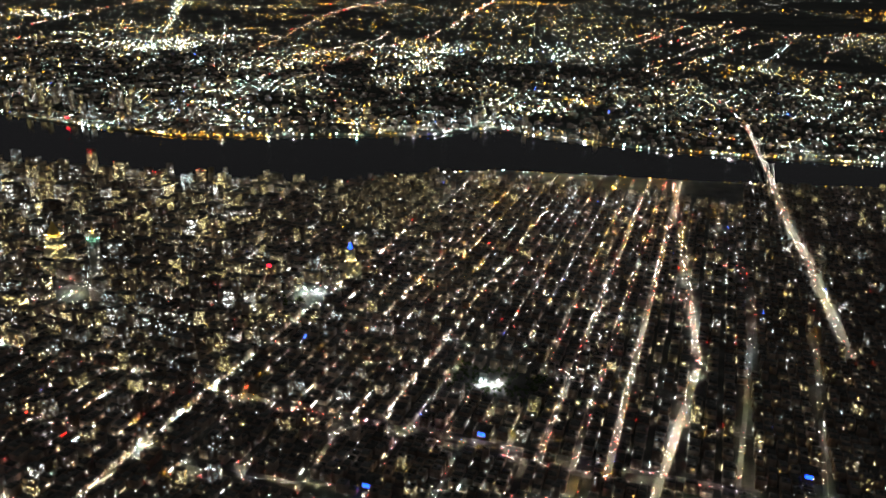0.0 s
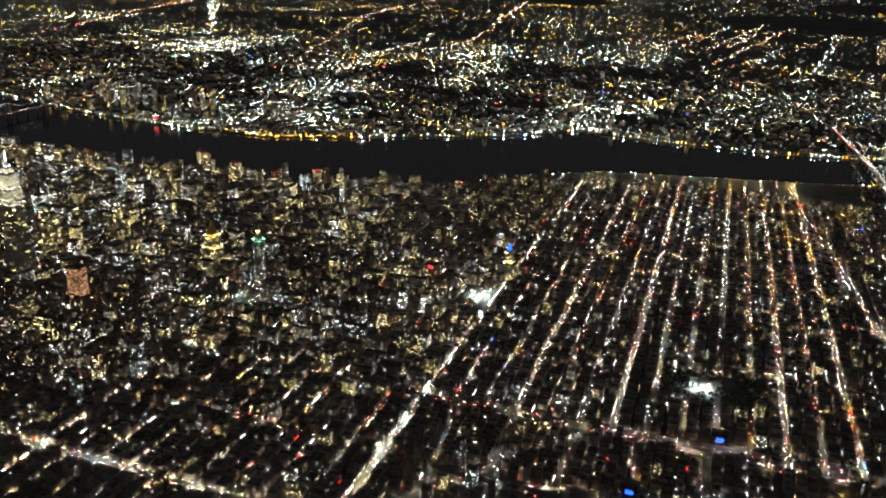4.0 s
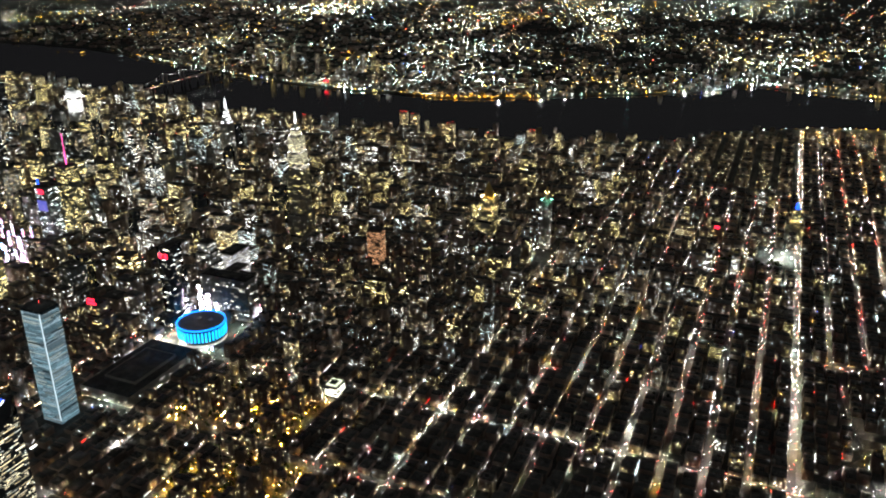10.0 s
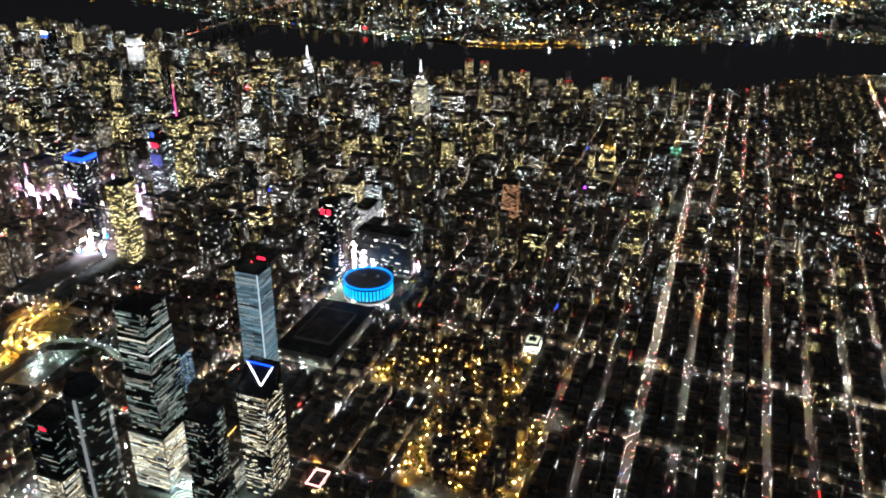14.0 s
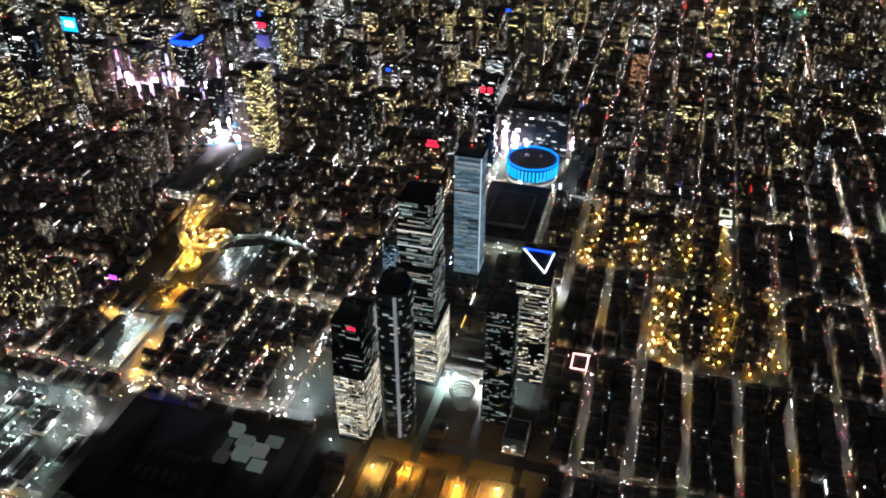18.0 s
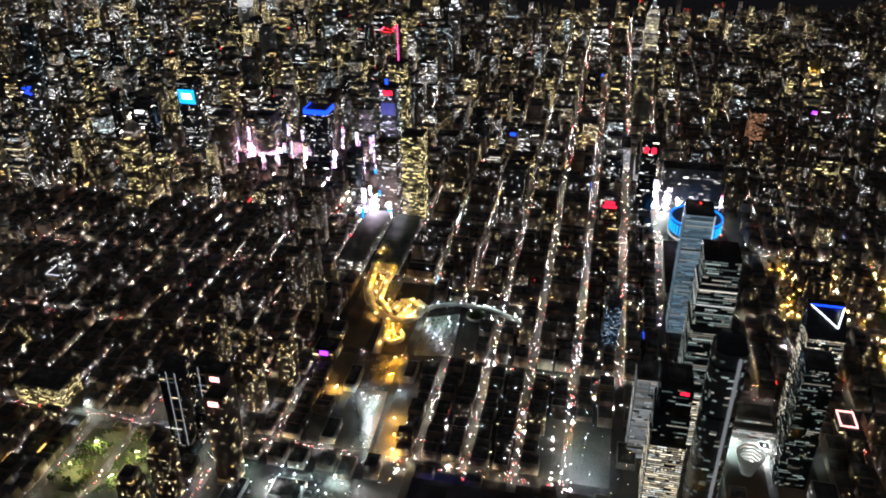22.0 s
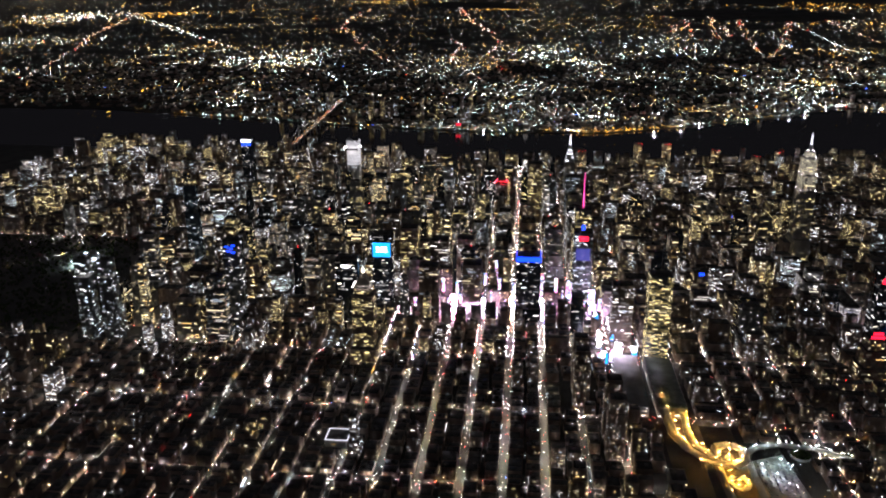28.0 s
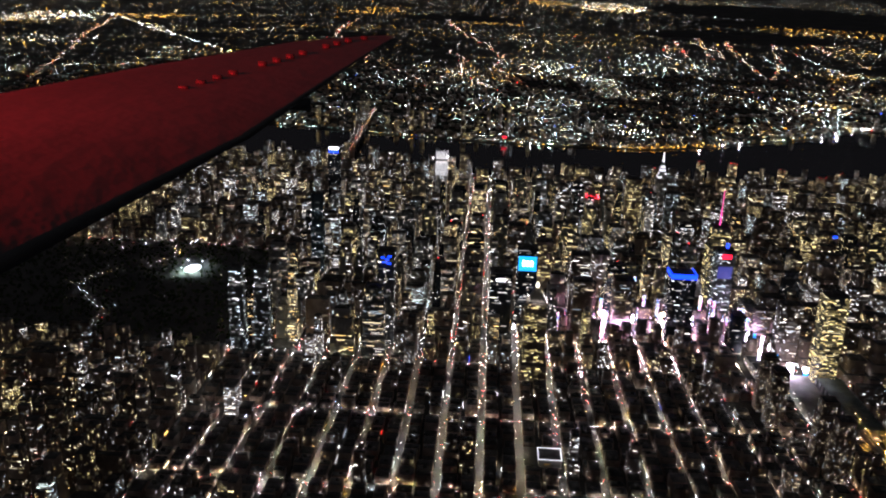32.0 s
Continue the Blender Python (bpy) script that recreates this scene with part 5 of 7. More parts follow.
for x, y, h, w, c, lab in ((-69.5, 166.5, 14.0, 6.0, GOLDWIN, "slab with rows of gold lit floors"), (-62.3, 99.5, 17.0, 6.2, DIMWIN, "dark hotel tower amid the theatres"), (-66.5, 111.0, 17.5, 5.6, DIMWIN, "dark office tower with green roof light"),
                        (-77.5, 60.5, 18.0, 4.6, OFFICE, "lit glass tower at the corner"), (-48.0, 110.0, 19.0, 6.0, OFFICE, "pale slab of offices"), (-40.0, 120.0, 20.0, 6.0, GOLDWIN, "office slab with warm lit floors"),
                        (-40.0, 103.0, 17.0, 6.0, OFFICE, "office slab with white lit floors"), (-24.0, 128.0, 20.0, 7.0, DIMWIN, "tall limestone slab"), (30.0, 68.0, 20.0, 4.0, COOLWIN, "pale lit office tower"), (34.0, 82.0, 24.0, 7.0, GOLDWIN, "broad tower with warm lit floors")):
    tower("office_tower", lab + " at night", x, y, [(w, 5.6, 0, 3), (w * 0.85, 5.2, 3, h)], GREYGLASS if c is COOLWIN else BRICK_OB, c, 0.16 if c is not DIMWIN else 0.12, band=0.35, bay=0.45)
for dy in (-3.2, 3.2):
    ob = tower("glass_twin_tower", "one of two glass towers with a white lit top", -84.5, 196 + dy, [(4.0, 3.6, 0, 18), (3.4, 3.0, 18, 22.9)], GREYGLASS, COOLWIN, 0.15, band=0.2)
    floods(ob, 3.4, 3.0, 18.1, FLOOD, 0.3, 0.07)
ob = tower("slender_tower", "very tall slender blue glass tower", -38.0, 188.5, [(3.6, 3.6, 0, 22), (3.2, 3.2, 22, 30.6)], BLUEGLASS, COOLWIN, 0.10, band=0.1)
floods(ob, 3.2, 3.2, 25.5, FLOOD, 0.3, 0.07)
ob = tower("office_tower", "tower with a blue and white lit top sign", 49.2, 200.1, [(4.5, 4.5, 0, 28.5)], DARKGLASS, OFFICE, 0.1)
sign(ob, -2.3, 0, 27.3, 3.8, 1.1, WHITESIGN, "white lit sign")
sign(ob, -2.3, 0, 26.0, 3.8, 1.0, BLUESIGN, "blue lit sign")
ob = tower("domed_tower", "tower with a red floodlit roof", 51.5, 95.2, [(5, 5, 0, 11.6)], LIMESTONE, OFFICE, 0.2, plant=False)
pyramid(ob, "roof", 0, 0, 4.2, 4.2, 11.7, 16.0, LIMESTONE, "red floodlit stepped roof", 0.3)
floods(ob, 4.2, 4.2, 11.75, REDFLOOD, 0.5, 0.26)
tower("office_block", "lower brick block before the red-roofed tower", 42.0, 95.6, [(6, 6, 0, 7.5)], BRICK_OB, WINDOWS, 0.2, category="building")
ob = tower("utility_tower", "stone tower with a blue lit lantern", 60.1, -159.0, [(6, 6, 0, 5.5), (2.6, 2.6, 5.5, 10.5)], LIMESTONE, GOLDWIN, 0.2, plant=False)
part("lantern", prism(ring(0.8, 8), 10.5, 12.5, ring(0.3, 8)), BLUESIGN, ob, "blue lit lantern")
floods(ob, 2.6, 2.6, 5.6, GOLDFLOOD, 0.4)
for x, y, z, mat_, lab in ((44.2, -134.7, 6.2, REDSIGN, "red"), (0.0, -57.6, 7.2, PURPLESIGN, "violet"), (-145, 55.3, 2.2, PURPLESIGN, "violet"), (-40, 33, 8, BLUESIGN, "blue"), (20, 10, 9, BLUESIGN, "blue"), (-25.9, -234.1, 1.9, BLUESIGN, "blue"), (-54.8, -216.2, 2.0, BLUESIGN, "blue"), (-15.3, -309.2, 2.0, BLUESIGN, "blue")):
    ob = tower("office_block", "brick block with a " + lab + " lit roof sign", x + 2.2, y, [(4.4, 4.4, 0, z)], BRICK_OB, WINDOWS, 0.15, category="building")
    sign(ob, -2.25, 0, z - 0.9, 1.6, 0.9, mat_, lab + " lit sign")
# Orange glowing panes imitate the floodlight on this block's face.
tower("office_block", "block with an orange floodlit face", -17.5, -37.5, [(4, 4.4, 0, 12.5)], BRICK_OB, glow("orange_floodlit_panes", [(1, (1.0, 0.5, 0.25))], 0.5, 1.2), 0.6)
ob = tower("riverside_tower", "tower with red and white lit crown by the river", -177.3, 59.5, [(3.2, 3.2, 0, 17.5)], BRICK_OB, WINDOWS, 0.12)
sign(ob, -1.65, 0, 16.2, 1.6, 0.9, glow("rose_sign_glass", [(1, (1.0, 0.45, 0.4))], 4, 5), "rosy lit crown sign")
ob = tower("riverside_tower", "tower with red and white lit crown by the river", -170.2, 62.9, [(3.2, 3.2, 0, 16.0)], BRICK_OB, WINDOWS, 0.12)
sign(ob, -1.65, 0, 14.7, 1.6, 0.9, bpy.data.materials["rose_sign_glass"], "rosy lit crown sign")
ob = tower("lit_edge_house", "small block whose roof edge is lit white", -145.0, -38.0, [(4.0, 2.6, 0, 2.0)], BRICK_OB, WINDOWS, 0.3, category="building", plant=False)
for x0, x1, y0, y1 in ((-2.05, -1.85, -1.3, 1.3), (1.85, 2.05, -1.3, 1.3), (-2.05, 2.05, -1.4, -1.2), (-2.05, 2.05, 1.2, 1.4)):
    part("edge_light", boxes((x0, y0, 2.13), (x1, y1, 2.25)), bpy.data.materials["rose_sign_glass"], ob, "rosy white roof-edge light")
for x, y, w, h in ((-164.2, 75.2, 3.4, 12.0), (-158.0, 70.4, 3.2, 14.5), (-152.4, 66.6, 3.0, 11.5), (-160.2, 62.4, 3.0, 12.5), (-153.0, 59.2, 3.2, 10.5), (-182.4, 67.2, 3.4, 12.0), (-186.6, 70.4, 3.2, 8.5), (-148.4, 75.0, 3.4, 11.0), (-156.6, 78.8, 3.2, 9.0)):
    tower("residential_tower", "brick residential tower with scattered warm lit flats", x, y, [(w, w * 0.9, 0, h * 0.8), (w * 0.8, w * 0.7, h * 0.8, h)], BRICK_OB, WINDOWS, 0.24, run=0.1, wide=0.5, stack=0.2)["group"] = "riverside towers"
for x, y, h, strips in ((-172.4, 69.2, 17.6, (-1.35, 0.1)), (-164.5, 68.6, 12.5, (0.2,))):
    ob = tower("riverside_tower", "dark twin tower with white light strips up its face", x, y, [(4.6, 3.4, 0, 2), (4.2, 3.0, 2, h)], DARKGLASS, DIMWIN, 0.08)
    for s in strips:
        part("light_strip", boxes((-2.2, s, 3), (-2.1, s + 0.07, h)), glow("soft_led_strip", [(1, (0.95, 0.98, 1.0))], 0.5, 0.55), ob, "white light strip")
tower("carrier_building", "broad block with rows of gold lit windows", -165.0, 100.0, [(5.5, 9.0, 0, 4.2)], BRICK_OB, GOLDWIN, 0.75, category="building")
ob = tower("parking_house", "low parking house with a white lit roof edge", -128.0, 122.7, [(4.4, 4.6, 0, 1.6)], CONCRETE, WINDOWS, 0.1, category="building", plant=False)
for x0, x1, y0, y1 in ((-2.3, -2.1, -2.3, 2.3), (2.1, 2.3, -2.3, 2.3), (-2.3, 2.3, -2.4, -2.2), (-2.3, 2.3, 2.2, 2.4)):
    part("edge_light", boxes((x0, y0, 1.75), (x1, y1, 1.84)), glow("edge_tube", [(1, (0.95, 0.98, 1.0))], 1.3, 1.5) if x0 == -2.3 and x1 < 0 else bpy.data.materials["edge_tube"], ob, "white roof-edge light")
for x, y in ((-100, 72), (-107, 72), (-120, 66.5), (-128, 66.5)):
    tower("residential_tower", "brick residential tower with many dim lit flats", x, y, [(3.4, 3.6, 0, 10.5), (3.0, 3.2, 10.5, 13.5)], BRICK_OB, DIMWIN, 0.3, run=0.05, wide=0.4, stack=0.2)
ob = tower("film_block", "block with a glowing pale roof and bright front", -88.0, -62.5, [(3.6, 3.2, 0, 2.6)], CONCRETE, glow("bright_front_glass", [(1, (1.0, 1.0, 0.75))], 3, 4), 0.8, category="building")
part("glowing_roof", boxes((-1.5, -1.3, 2.63), (1.5, 1.3, 2.9)), glow("tent_roof_glass", [(1, (0.9, 1.0, 0.66))], 0.9, 1.0, sampled=True), ob, "glowing pale roof")


for x, y, h in ((131.0, 17.0, 13.0), (124.0, -5.0, 12.0), (144.0, 29.0, 10.5), (127.0, -25.0, 8.5), (141.0, -40.0, 8.0), (101.0, 60.0, 15.0)):
    ob = tower("riverside_tower", "tall riverside apartment tower with red roof lamps", x, y, [(3.2, 3.6, 0, h)], BRICK_OB, WINDOWS, 0.32)
    for s in (-1.4, 0.0, 1.4):
        beacon(ob, -1.4, s, h + 0.35)


def billboard(x, y, z, w, h, material=None):
    """A big screen on a steel frame above the theatre streets, its face to the west."""
    ob = thing("billboard", "glaring white and pink advertising screen over the street", "billboard", x, y, group="advertising screens")
    w *= 0.6
    part("screen", boxes((-0.12, -w / 2, z), (0, w / 2, z + h), True), material or BILLBOARD, ob, "glowing screen")
    part("back_frame", boxes((0.01, -w / 2 - 0.1, z - 0.1), (0.35, w / 2 + 0.1, z + h + 0.1), True), STEEL, ob)
    for s in (-w / 3, w / 3):
        part("post", boxes((0.1, s - 0.1, 0), (0.3, s + 0.1, z - 0.1)), STEEL, ob)


for x, y, z, w, h in ((-57.2, 97.4, 2.5, 1.6, 3.6), (-46.0, 93.5, 6, 1.2, 6), (-55.8, 87.6, 2, 1.3, 3.4), (-50.5, 72.6, 3, 1.4, 5), (-59.5, 64.2, 2, 1.6, 4.4), (-59.1, 111.6, 2.5, 1.2, 3.2), (-60.2, 103.0, 4, 1.3, 2.6),
                      (-60.7, 89.3, 2, 1.0, 3), (-63.8, 80.6, 2, 1.0, 3), (-55.0, 80.3, 5, 1.2, 3.4), (-62.1, 67.0, 2.6, 1.4, 3), (-86.9, 63.2, 0.8, 1.3, 3.4), (-84.5, 66.0, 0.6, 1.6, 1.4), (-84.0, 95.6, 0.3, 0.8, 0.9), (-60.3, 66.7, 5.2, 3.0, 4.2), (-56, 119.4, 2, 0.9, 2.2),
                      (-55.0, -8.0, 1.0, 2.0, 2.6), (-84.2, -25.0, 1.0, 1.0, 1.2)):
    billboard(x, y, z, w, h)
def side_screen(x, y, z, w, h):
    """A screen that faces along the avenue, to the south."""
    ob = thing("billboard", "tall glaring advertising screen facing down the avenue", "billboard", x, y, group="advertising screens")
    part("screen", boxes((-w / 2, -0.12, z), (w / 2, 0, z + h), True), BILLBOARD, ob, "glowing screen")
    part("back_frame", boxes((-w / 2 - 0.1, 0.01, 0), (w / 2 + 0.1, 0.35, z + h + 0.1), True), STEEL, ob)


for x, y, z, w, h in ((-58.2, 99.0, 2.0, 0.7, 2.4), (-56.4, 86.6, 2.0, 0.6, 2.2), (-50.9, 73.4, 3.0, 0.6, 2.4), (-59.3, 65.6, 1.6, 0.8, 3.0), (-87.2, 63.4, 0.8, 0.9, 2.6), (-59.6, 110.6, 1.5, 0.5, 1.6), (-61.0, 80.9, 1.4, 0.5, 1.8), (-83.9, 65.6, 0.6, 2.6, 1.5)):
    billboard(x, y, z, w / 0.6, h, GLARE)
for i in range(13):
    y = 66.5 + 4.0 * i
    side_screen(-57.0 - 0.25 * i, y, 1.0 + 1.5 * (i % 3), 0.9, 2.6 + (i * 7 % 5) * 0.6)
    side_screen(-61.5 - 0.2 * i, y + 2.2, 0.8 + 1.1 * (i % 2), 1.2, 3.0)
    billboard(-53.6 - 0.32 * i, y + 1.7, 1.5 + 2.2 * (i % 4), 1.3, 2.6 + (i * 3 % 4) * 0.8)
# Stacks of screens that close the view up each theatre street, and the lit fronts along it.
def screen_stack(x, y, wide, top, mats, count=7, full=0.7):
    """A steel scaffold over the street, hung with screens of several sizes that face west; their area also stands in
    for bloom.
    """
    ob = thing("screen_stack", "steel scaffold hung with glaring screens that also stand for their bloom", "billboard", x, y, group="advertising screens")
    part("scaffold", joined([boxes((0.16, -wide / 2, 0), (0.3, -wide / 2 + 0.12, top)), boxes((0.16, wide / 2 - 0.12, 0), (0.3, wide / 2, top)), boxes((0.16, -wide / 2 + 0.12, top - 0.15), (0.3, wide / 2 - 0.12, top))]), STEEL, ob)
    z = 0.5
    for j in range(count):
        h = (top - 0.6) / count
        w = wide * rng.uniform(0.4 * full, full)
        c = rng.uniform(-1, 1) * (wide - w) / 2
        d = 0.04 * rng.random()
        part("screen", boxes((-0.05 - d, c - w / 2, z), (0.12 - d, c + w / 2, z + h * rng.uniform(0.4, 0.95)), True), mats[int(rng.integers(len(mats)))], ob, "glowing screen")
        z += h
    return ob


WHITEMIX, PINKMIX = (FLARE, GLARE, BILLBOARD), (ROSESCREEN, ROSESCREEN, FLARE, BILLBOARD)
for k, x, w, h, mats in ((43, -61.5, 1.5, 6.4, WHITEMIX), (42, -62.0, 1.9, 4.6, WHITEMIX), (44, -62.0, 1.6, 7.6, (FLARE, FLARE, ROSESCREEN)), (45, -63.0, 1.7, 8.0, (ORANGESCREEN, FLARE, FLARE)), (46, -62.5, 1.4, 7.0, (FLARE, FLARE, BILLBOARD)), (47, -64.0, 1.9, 8.4, (ROSESCREEN, FLARE, ROSESCREEN)), (48, -62.0, 1.5, 6.4, PINKMIX), (49, -61.4, 1.0, 3.0, (BILLBOARD, MARQUEE)), (50, -62.4, 0.9, 2.4, (BILLBOARD, MARQUEE)), (49.5, 12.0, 1.0, 6.0, (BILLBOARD, BILLBOARD))):
    # Four streets get oversized screens, whose extra area imitates the bloom.
    screen_stack(x, street(k), w, h, mats, 9 if k in (43, 44, 45, 47) else 7, 1.0 if k in (43, 44, 45, 47) else 0.7)
    for j in range(4):
        for s in (-0.92, 0.92):
            f = thing("marquee", "glowing theatre marquee over the pavement", "marquee", x - 4.0 - 4.2 * j, street(k) + s, group="theatre marquees")
            part("light_face", boxes((-0.6, -0.1, 0.4), (0.6, 0.1, 0.72), True), MARQUEE, f, "glowing face")
            part("roof", boxes((-0.64, -0.14, 0.73), (0.64, 0.14, 0.78), True), STEEL, f)


def east_screen(x, y, z, w, h, material):
    """A screen on the western side of the square that shines east on the fronts opposite."""
    ob = thing("billboard", "advertising screen lighting the fronts across the square", "billboard", x, y, group="advertising screens")
    part("screen", boxes((0, -w / 2, z), (0.12, w / 2, z + h), True), material, ob, "glowing screen")
    part("back_frame", boxes((-0.35, -w / 2 - 0.1, 0), (-0.01, w / 2 + 0.1, z + h + 0.1), True), STEEL, ob)


for i in range(12):
    y = 65.5 + 4.1 * i
    east_screen(-64.2 - 0.15 * i, y, 1.2 + 0.6 * (i % 3), 2.6, 3.4 + 0.5 * (i % 4), SQUAREGLARE)
screen_stack(-66.4, -7.7, 1.5, 8.4, (FLARE, FLARE, GLARE), 9)
# The next two stacks are added to imitate glare spreading over the slab's front.
screen_stack(-66.9, -10.4, 2.2, 7.0, (FLARE, FLARE, GLARE), 7)
screen_stack(-66.9, -13.4, 1.8, 4.6, (FLARE, BILLBOARD, GLARE), 5)
screen_stack(-67.4, -8.3, 0.7, 3.6, (FLARE, BILLBOARD), 5)
screen_stack(-62.2, -24.5, 1.0, 4.0, (FLARE, BILLBOARD), 5)
screen_stack(-86.9, 61.8, 2.0, 6.2, (FLARE, FLARE, FLARE, BILLBOARD), 8, 0.95)
for i, (x, y, w, h) in enumerate(((-66.2, 65.9, 0.9, 6.4), (-68.6, 62.7, 0.8, 5.0), (-71.4, 65.9, 1.0, 7.2), (-74.2, 62.7, 0.9, 5.6), (-77.0, 65.9, 0.8, 4.8), (-79.6, 62.7, 1.0, 5.2), (-82.2, 65.9, 1.2, 6.6), (-87.6, 65.8, 1.1, 3.6), (-86.9, 58.0, 1.6, 5.2))):
    screen_stack(x, y, w, h, (FLARE, GLARE, CYANSIGN) if i % 3 else (FLARE, FLARE, BILLBOARD), 6, 0.95)
# Glowing panes over the fronts imitate a brightly floodlit wall.
for x, y, w, d, h in ((-49.0, -4.6, 14, 4.6, 5.0), (-38.0, 1.5, 9, 5, 7.0)):
    tower("department_store", "broad store with a white lit front", x, y, [(w, d, 0, h)], LIMESTONE, glow("floodlit_front_panes", [(2, (1.0, 0.97, 0.9)), (1, (0.85, 0.88, 1.0))], 0.5, 1.8), 0.8, category="building", run=0.5)
billboard(-88.0, 64.6, 0.8, 0.9, 2.6, CYANSIGN)
billboard(-90, 112.5, 0.7, 0.7, 1.2)

# Bright squares: round the arena, at the head of the wide cross street, and along the avenue of stores.
for x, y, h, r in ((-84.2, -8.9, 1.5, 0.3), (-84.4, -15.5, 1.5, 0.24), (-84.2, -23.2, 1.5, 0.3), (-70.6, -24.3, 1.5, 0.2), (-77.0, -7.9, 1.5, 0.3), (-72.5, -8.2, 1.5, 0.3), (-87.6, -5.0, 1.3, 0.2), (-87.6, -26.0, 1.3, 0.2), (-68.2, -9.0, 1.5, 0.3), (-87.4, -12.0, 1.3, 0.2), (-87.4, -19.0, 1.3, 0.2), (-95.0, -8.0, 1.3, 0.14), (-104.0, -8.0, 1.3, 0.14)):
    mast(x, y, h, MASTLIGHT, 0.6 * r)
for x, y, h, r in (
                   (40.0, -151.0, 1.6, 0.18), (39.0, -156.0, 1.6, 0.2), (35.0, -153.0, 1.6, 0.14), (36.5, -158.6, 1.5, 0.14), (43.0, -157.5, 1.5, 0.12), (15.0, -157.6, 1.4, 0.2), (23.0, -159.6, 1.4, 0.2), (-27.6, -160.6, 1.4, 0.24), (-10.0, -160.6, 1.4, 0.14), (-43.0, -160.4, 1.4, 0.16), (-57.6, -159.4, 1.4, 0.16),
                   (-26.0, -122.0, 1.4, 0.2), (-27.0, -131.6, 1.4, 0.24), (-31.4, -104.2, 1.2, 0.14), (-29.8, -88.6, 1.2, 0.14), (-88.0, -66.2, 1.4, 0.2), (-90.8, -60.2, 1.0, 0.2), (-85.0, -88.2, 1.4, 0.16), (-105.6, -87.4, 1.4, 0.12), (-77.0, -128.4, 1.4, 0.14), (7.0, -80.6, 1.4, 0.2), (-30.4, -135.6, 1.4, 0.12), (-124.0, -31.4, 1.4, 0.12), (-114.5, -18.0, 1.2, 0.16)):
    mast(x, y, h, MASTLIGHT, r)
RESERVED.append((33, 45, -159.4, -148.6))
# Square with the lit arch, and the rink in the park.
TREES = []
ob = thing("triumphal_arch", "floodlit white marble arch in a square", "arch", 2.0, -226.5)
part("pier", boxes((-0.5, -0.9, 0), (0.5, -0.42, 1.7)), WHITESTEEL, ob)
part("pier", boxes((-0.5, 0.42, 0), (0.5, 0.9, 1.7)), WHITESTEEL, ob)
part("attic", boxes((-0.55, -0.95, 1.7), (0.55, 0.95, 2.35), True), WHITESTEEL, ob)
for x, y in ((1.0, -228.6), (-0.8, -230), (2.2, -230.8), (-1.6, -227.6), (0.4, -226.2)):
    mast(x, y, 1.1, MASTLIGHT, 0.14)
mast(9.6, -222.4, 1.4, MASTLIGHT, 0.14)
ob = thing("ice_rink", "white floodlit ice rink among dark trees", "rink", -25.9, 233.0)
part("ice", prism([(4.2 * math.cos(a), 2.6 * math.sin(a)) for a in np.linspace(0, 6.03, 24)], 0, 0.06), WHITESTEEL, ob, "pale ice sheet")
for x, y in ((-30, 231), (-22, 231), (-30, 235.4), (-22, 235.4)):
    mast(x, y, 1.6, MASTLIGHT, 0.22)

# Sheds and workshops round the lots.
for i, (x, y, w, d, h) in enumerate(((-189, 43.6, 9, 2.6, 0.9), (-181, 43.2, 5, 2.4, 0.8), (-186.5, 49.4, 14, 1.6, 0.8), (-187, 55.0, 12, 1.8, 0.9), (-190, 39.6, 5, 2.2, 0.8), (-178, 50, 4, 5, 0.8), (-187.5, 57.5, 6, 3, 0.7), (-193, 41, 3, 3, 0.6), (-180, 58, 5, 3, 0.9), (-185, 35.8, 6, 2, 0.6), (-164, 47.5, 5, 2.4, 1.2), (-150, 47.8, 6, 2.2, 1.6), (-146, 38.0, 5, 2, 1.4), (-136, 55.5, 4, 3, 1.8), (-120, 31.2, 3, 2, 1.0), (-160, -1.5, 5, 3, 1.2))):
    tower("workshop", "low flat-roofed workshop by the lots", x, y, [(w, d, 0, h)], CONCRETE, WINDOWS, 0.12, category="building")
# ---------------------------------------------------------------- rows of ordinary buildings, block by block
PARKS = [(-84.5, -1.5, 203, 420), (-6.5, 10.5, -243.5, -217.5), (24, 33, -158, -136), (1, 14, -88, -66)]
STUY = (107, 196, -160, -117)


def in_any(x, y, areas):
    return any(a < x < b and c < y < d for a, b, c, d in areas)


def lighting(z, x, y):
    """Which panes a building has and how many of them are lit: a few are bright, most are nearly dark."""
    if z < 3.2:
        return int(rng.choice(5, p=(0.3, 0.22, 0.1, 0.08, 0.3))), min(0.3, 0.013 * rng.lognormal(0, 0.9)), 0.0
    if z < 7:
        return int(rng.choice(5, p=(0.32, 0.2, 0.08, 0.2, 0.2))), min(0.6, (0.15 if y < 0 else 0.12) * rng.lognormal(0, 0.9)), 0.15 * (rng.random() < 0.2)
    return int(rng.choice(5, p=(0.2, 0.28, 0.16, 0.2, 0.16) if y > 0 else (0.2, 0.26, 0.14, 0.24, 0.16))), min(0.85, (0.24 if y > 60 else 0.2) * rng.lognormal(0, 1.0)), 0.35 * (rng.random() < 0.5)


segs = np.array([r[:5] for r in ROADS if r[6] == "d"])


def clear_of_roads(x, y, r):
    ax, ay, bx, by, half = segs.T
    dx, dy = bx - ax, by - ay
    t = np.clip(((x - ax) * dx + (y - ay) * dy) / (dx * dx + dy * dy), 0, 1)
    return bool((np.hypot(x - ax - t * dx, y - ay - t * dy) > half + r).all())


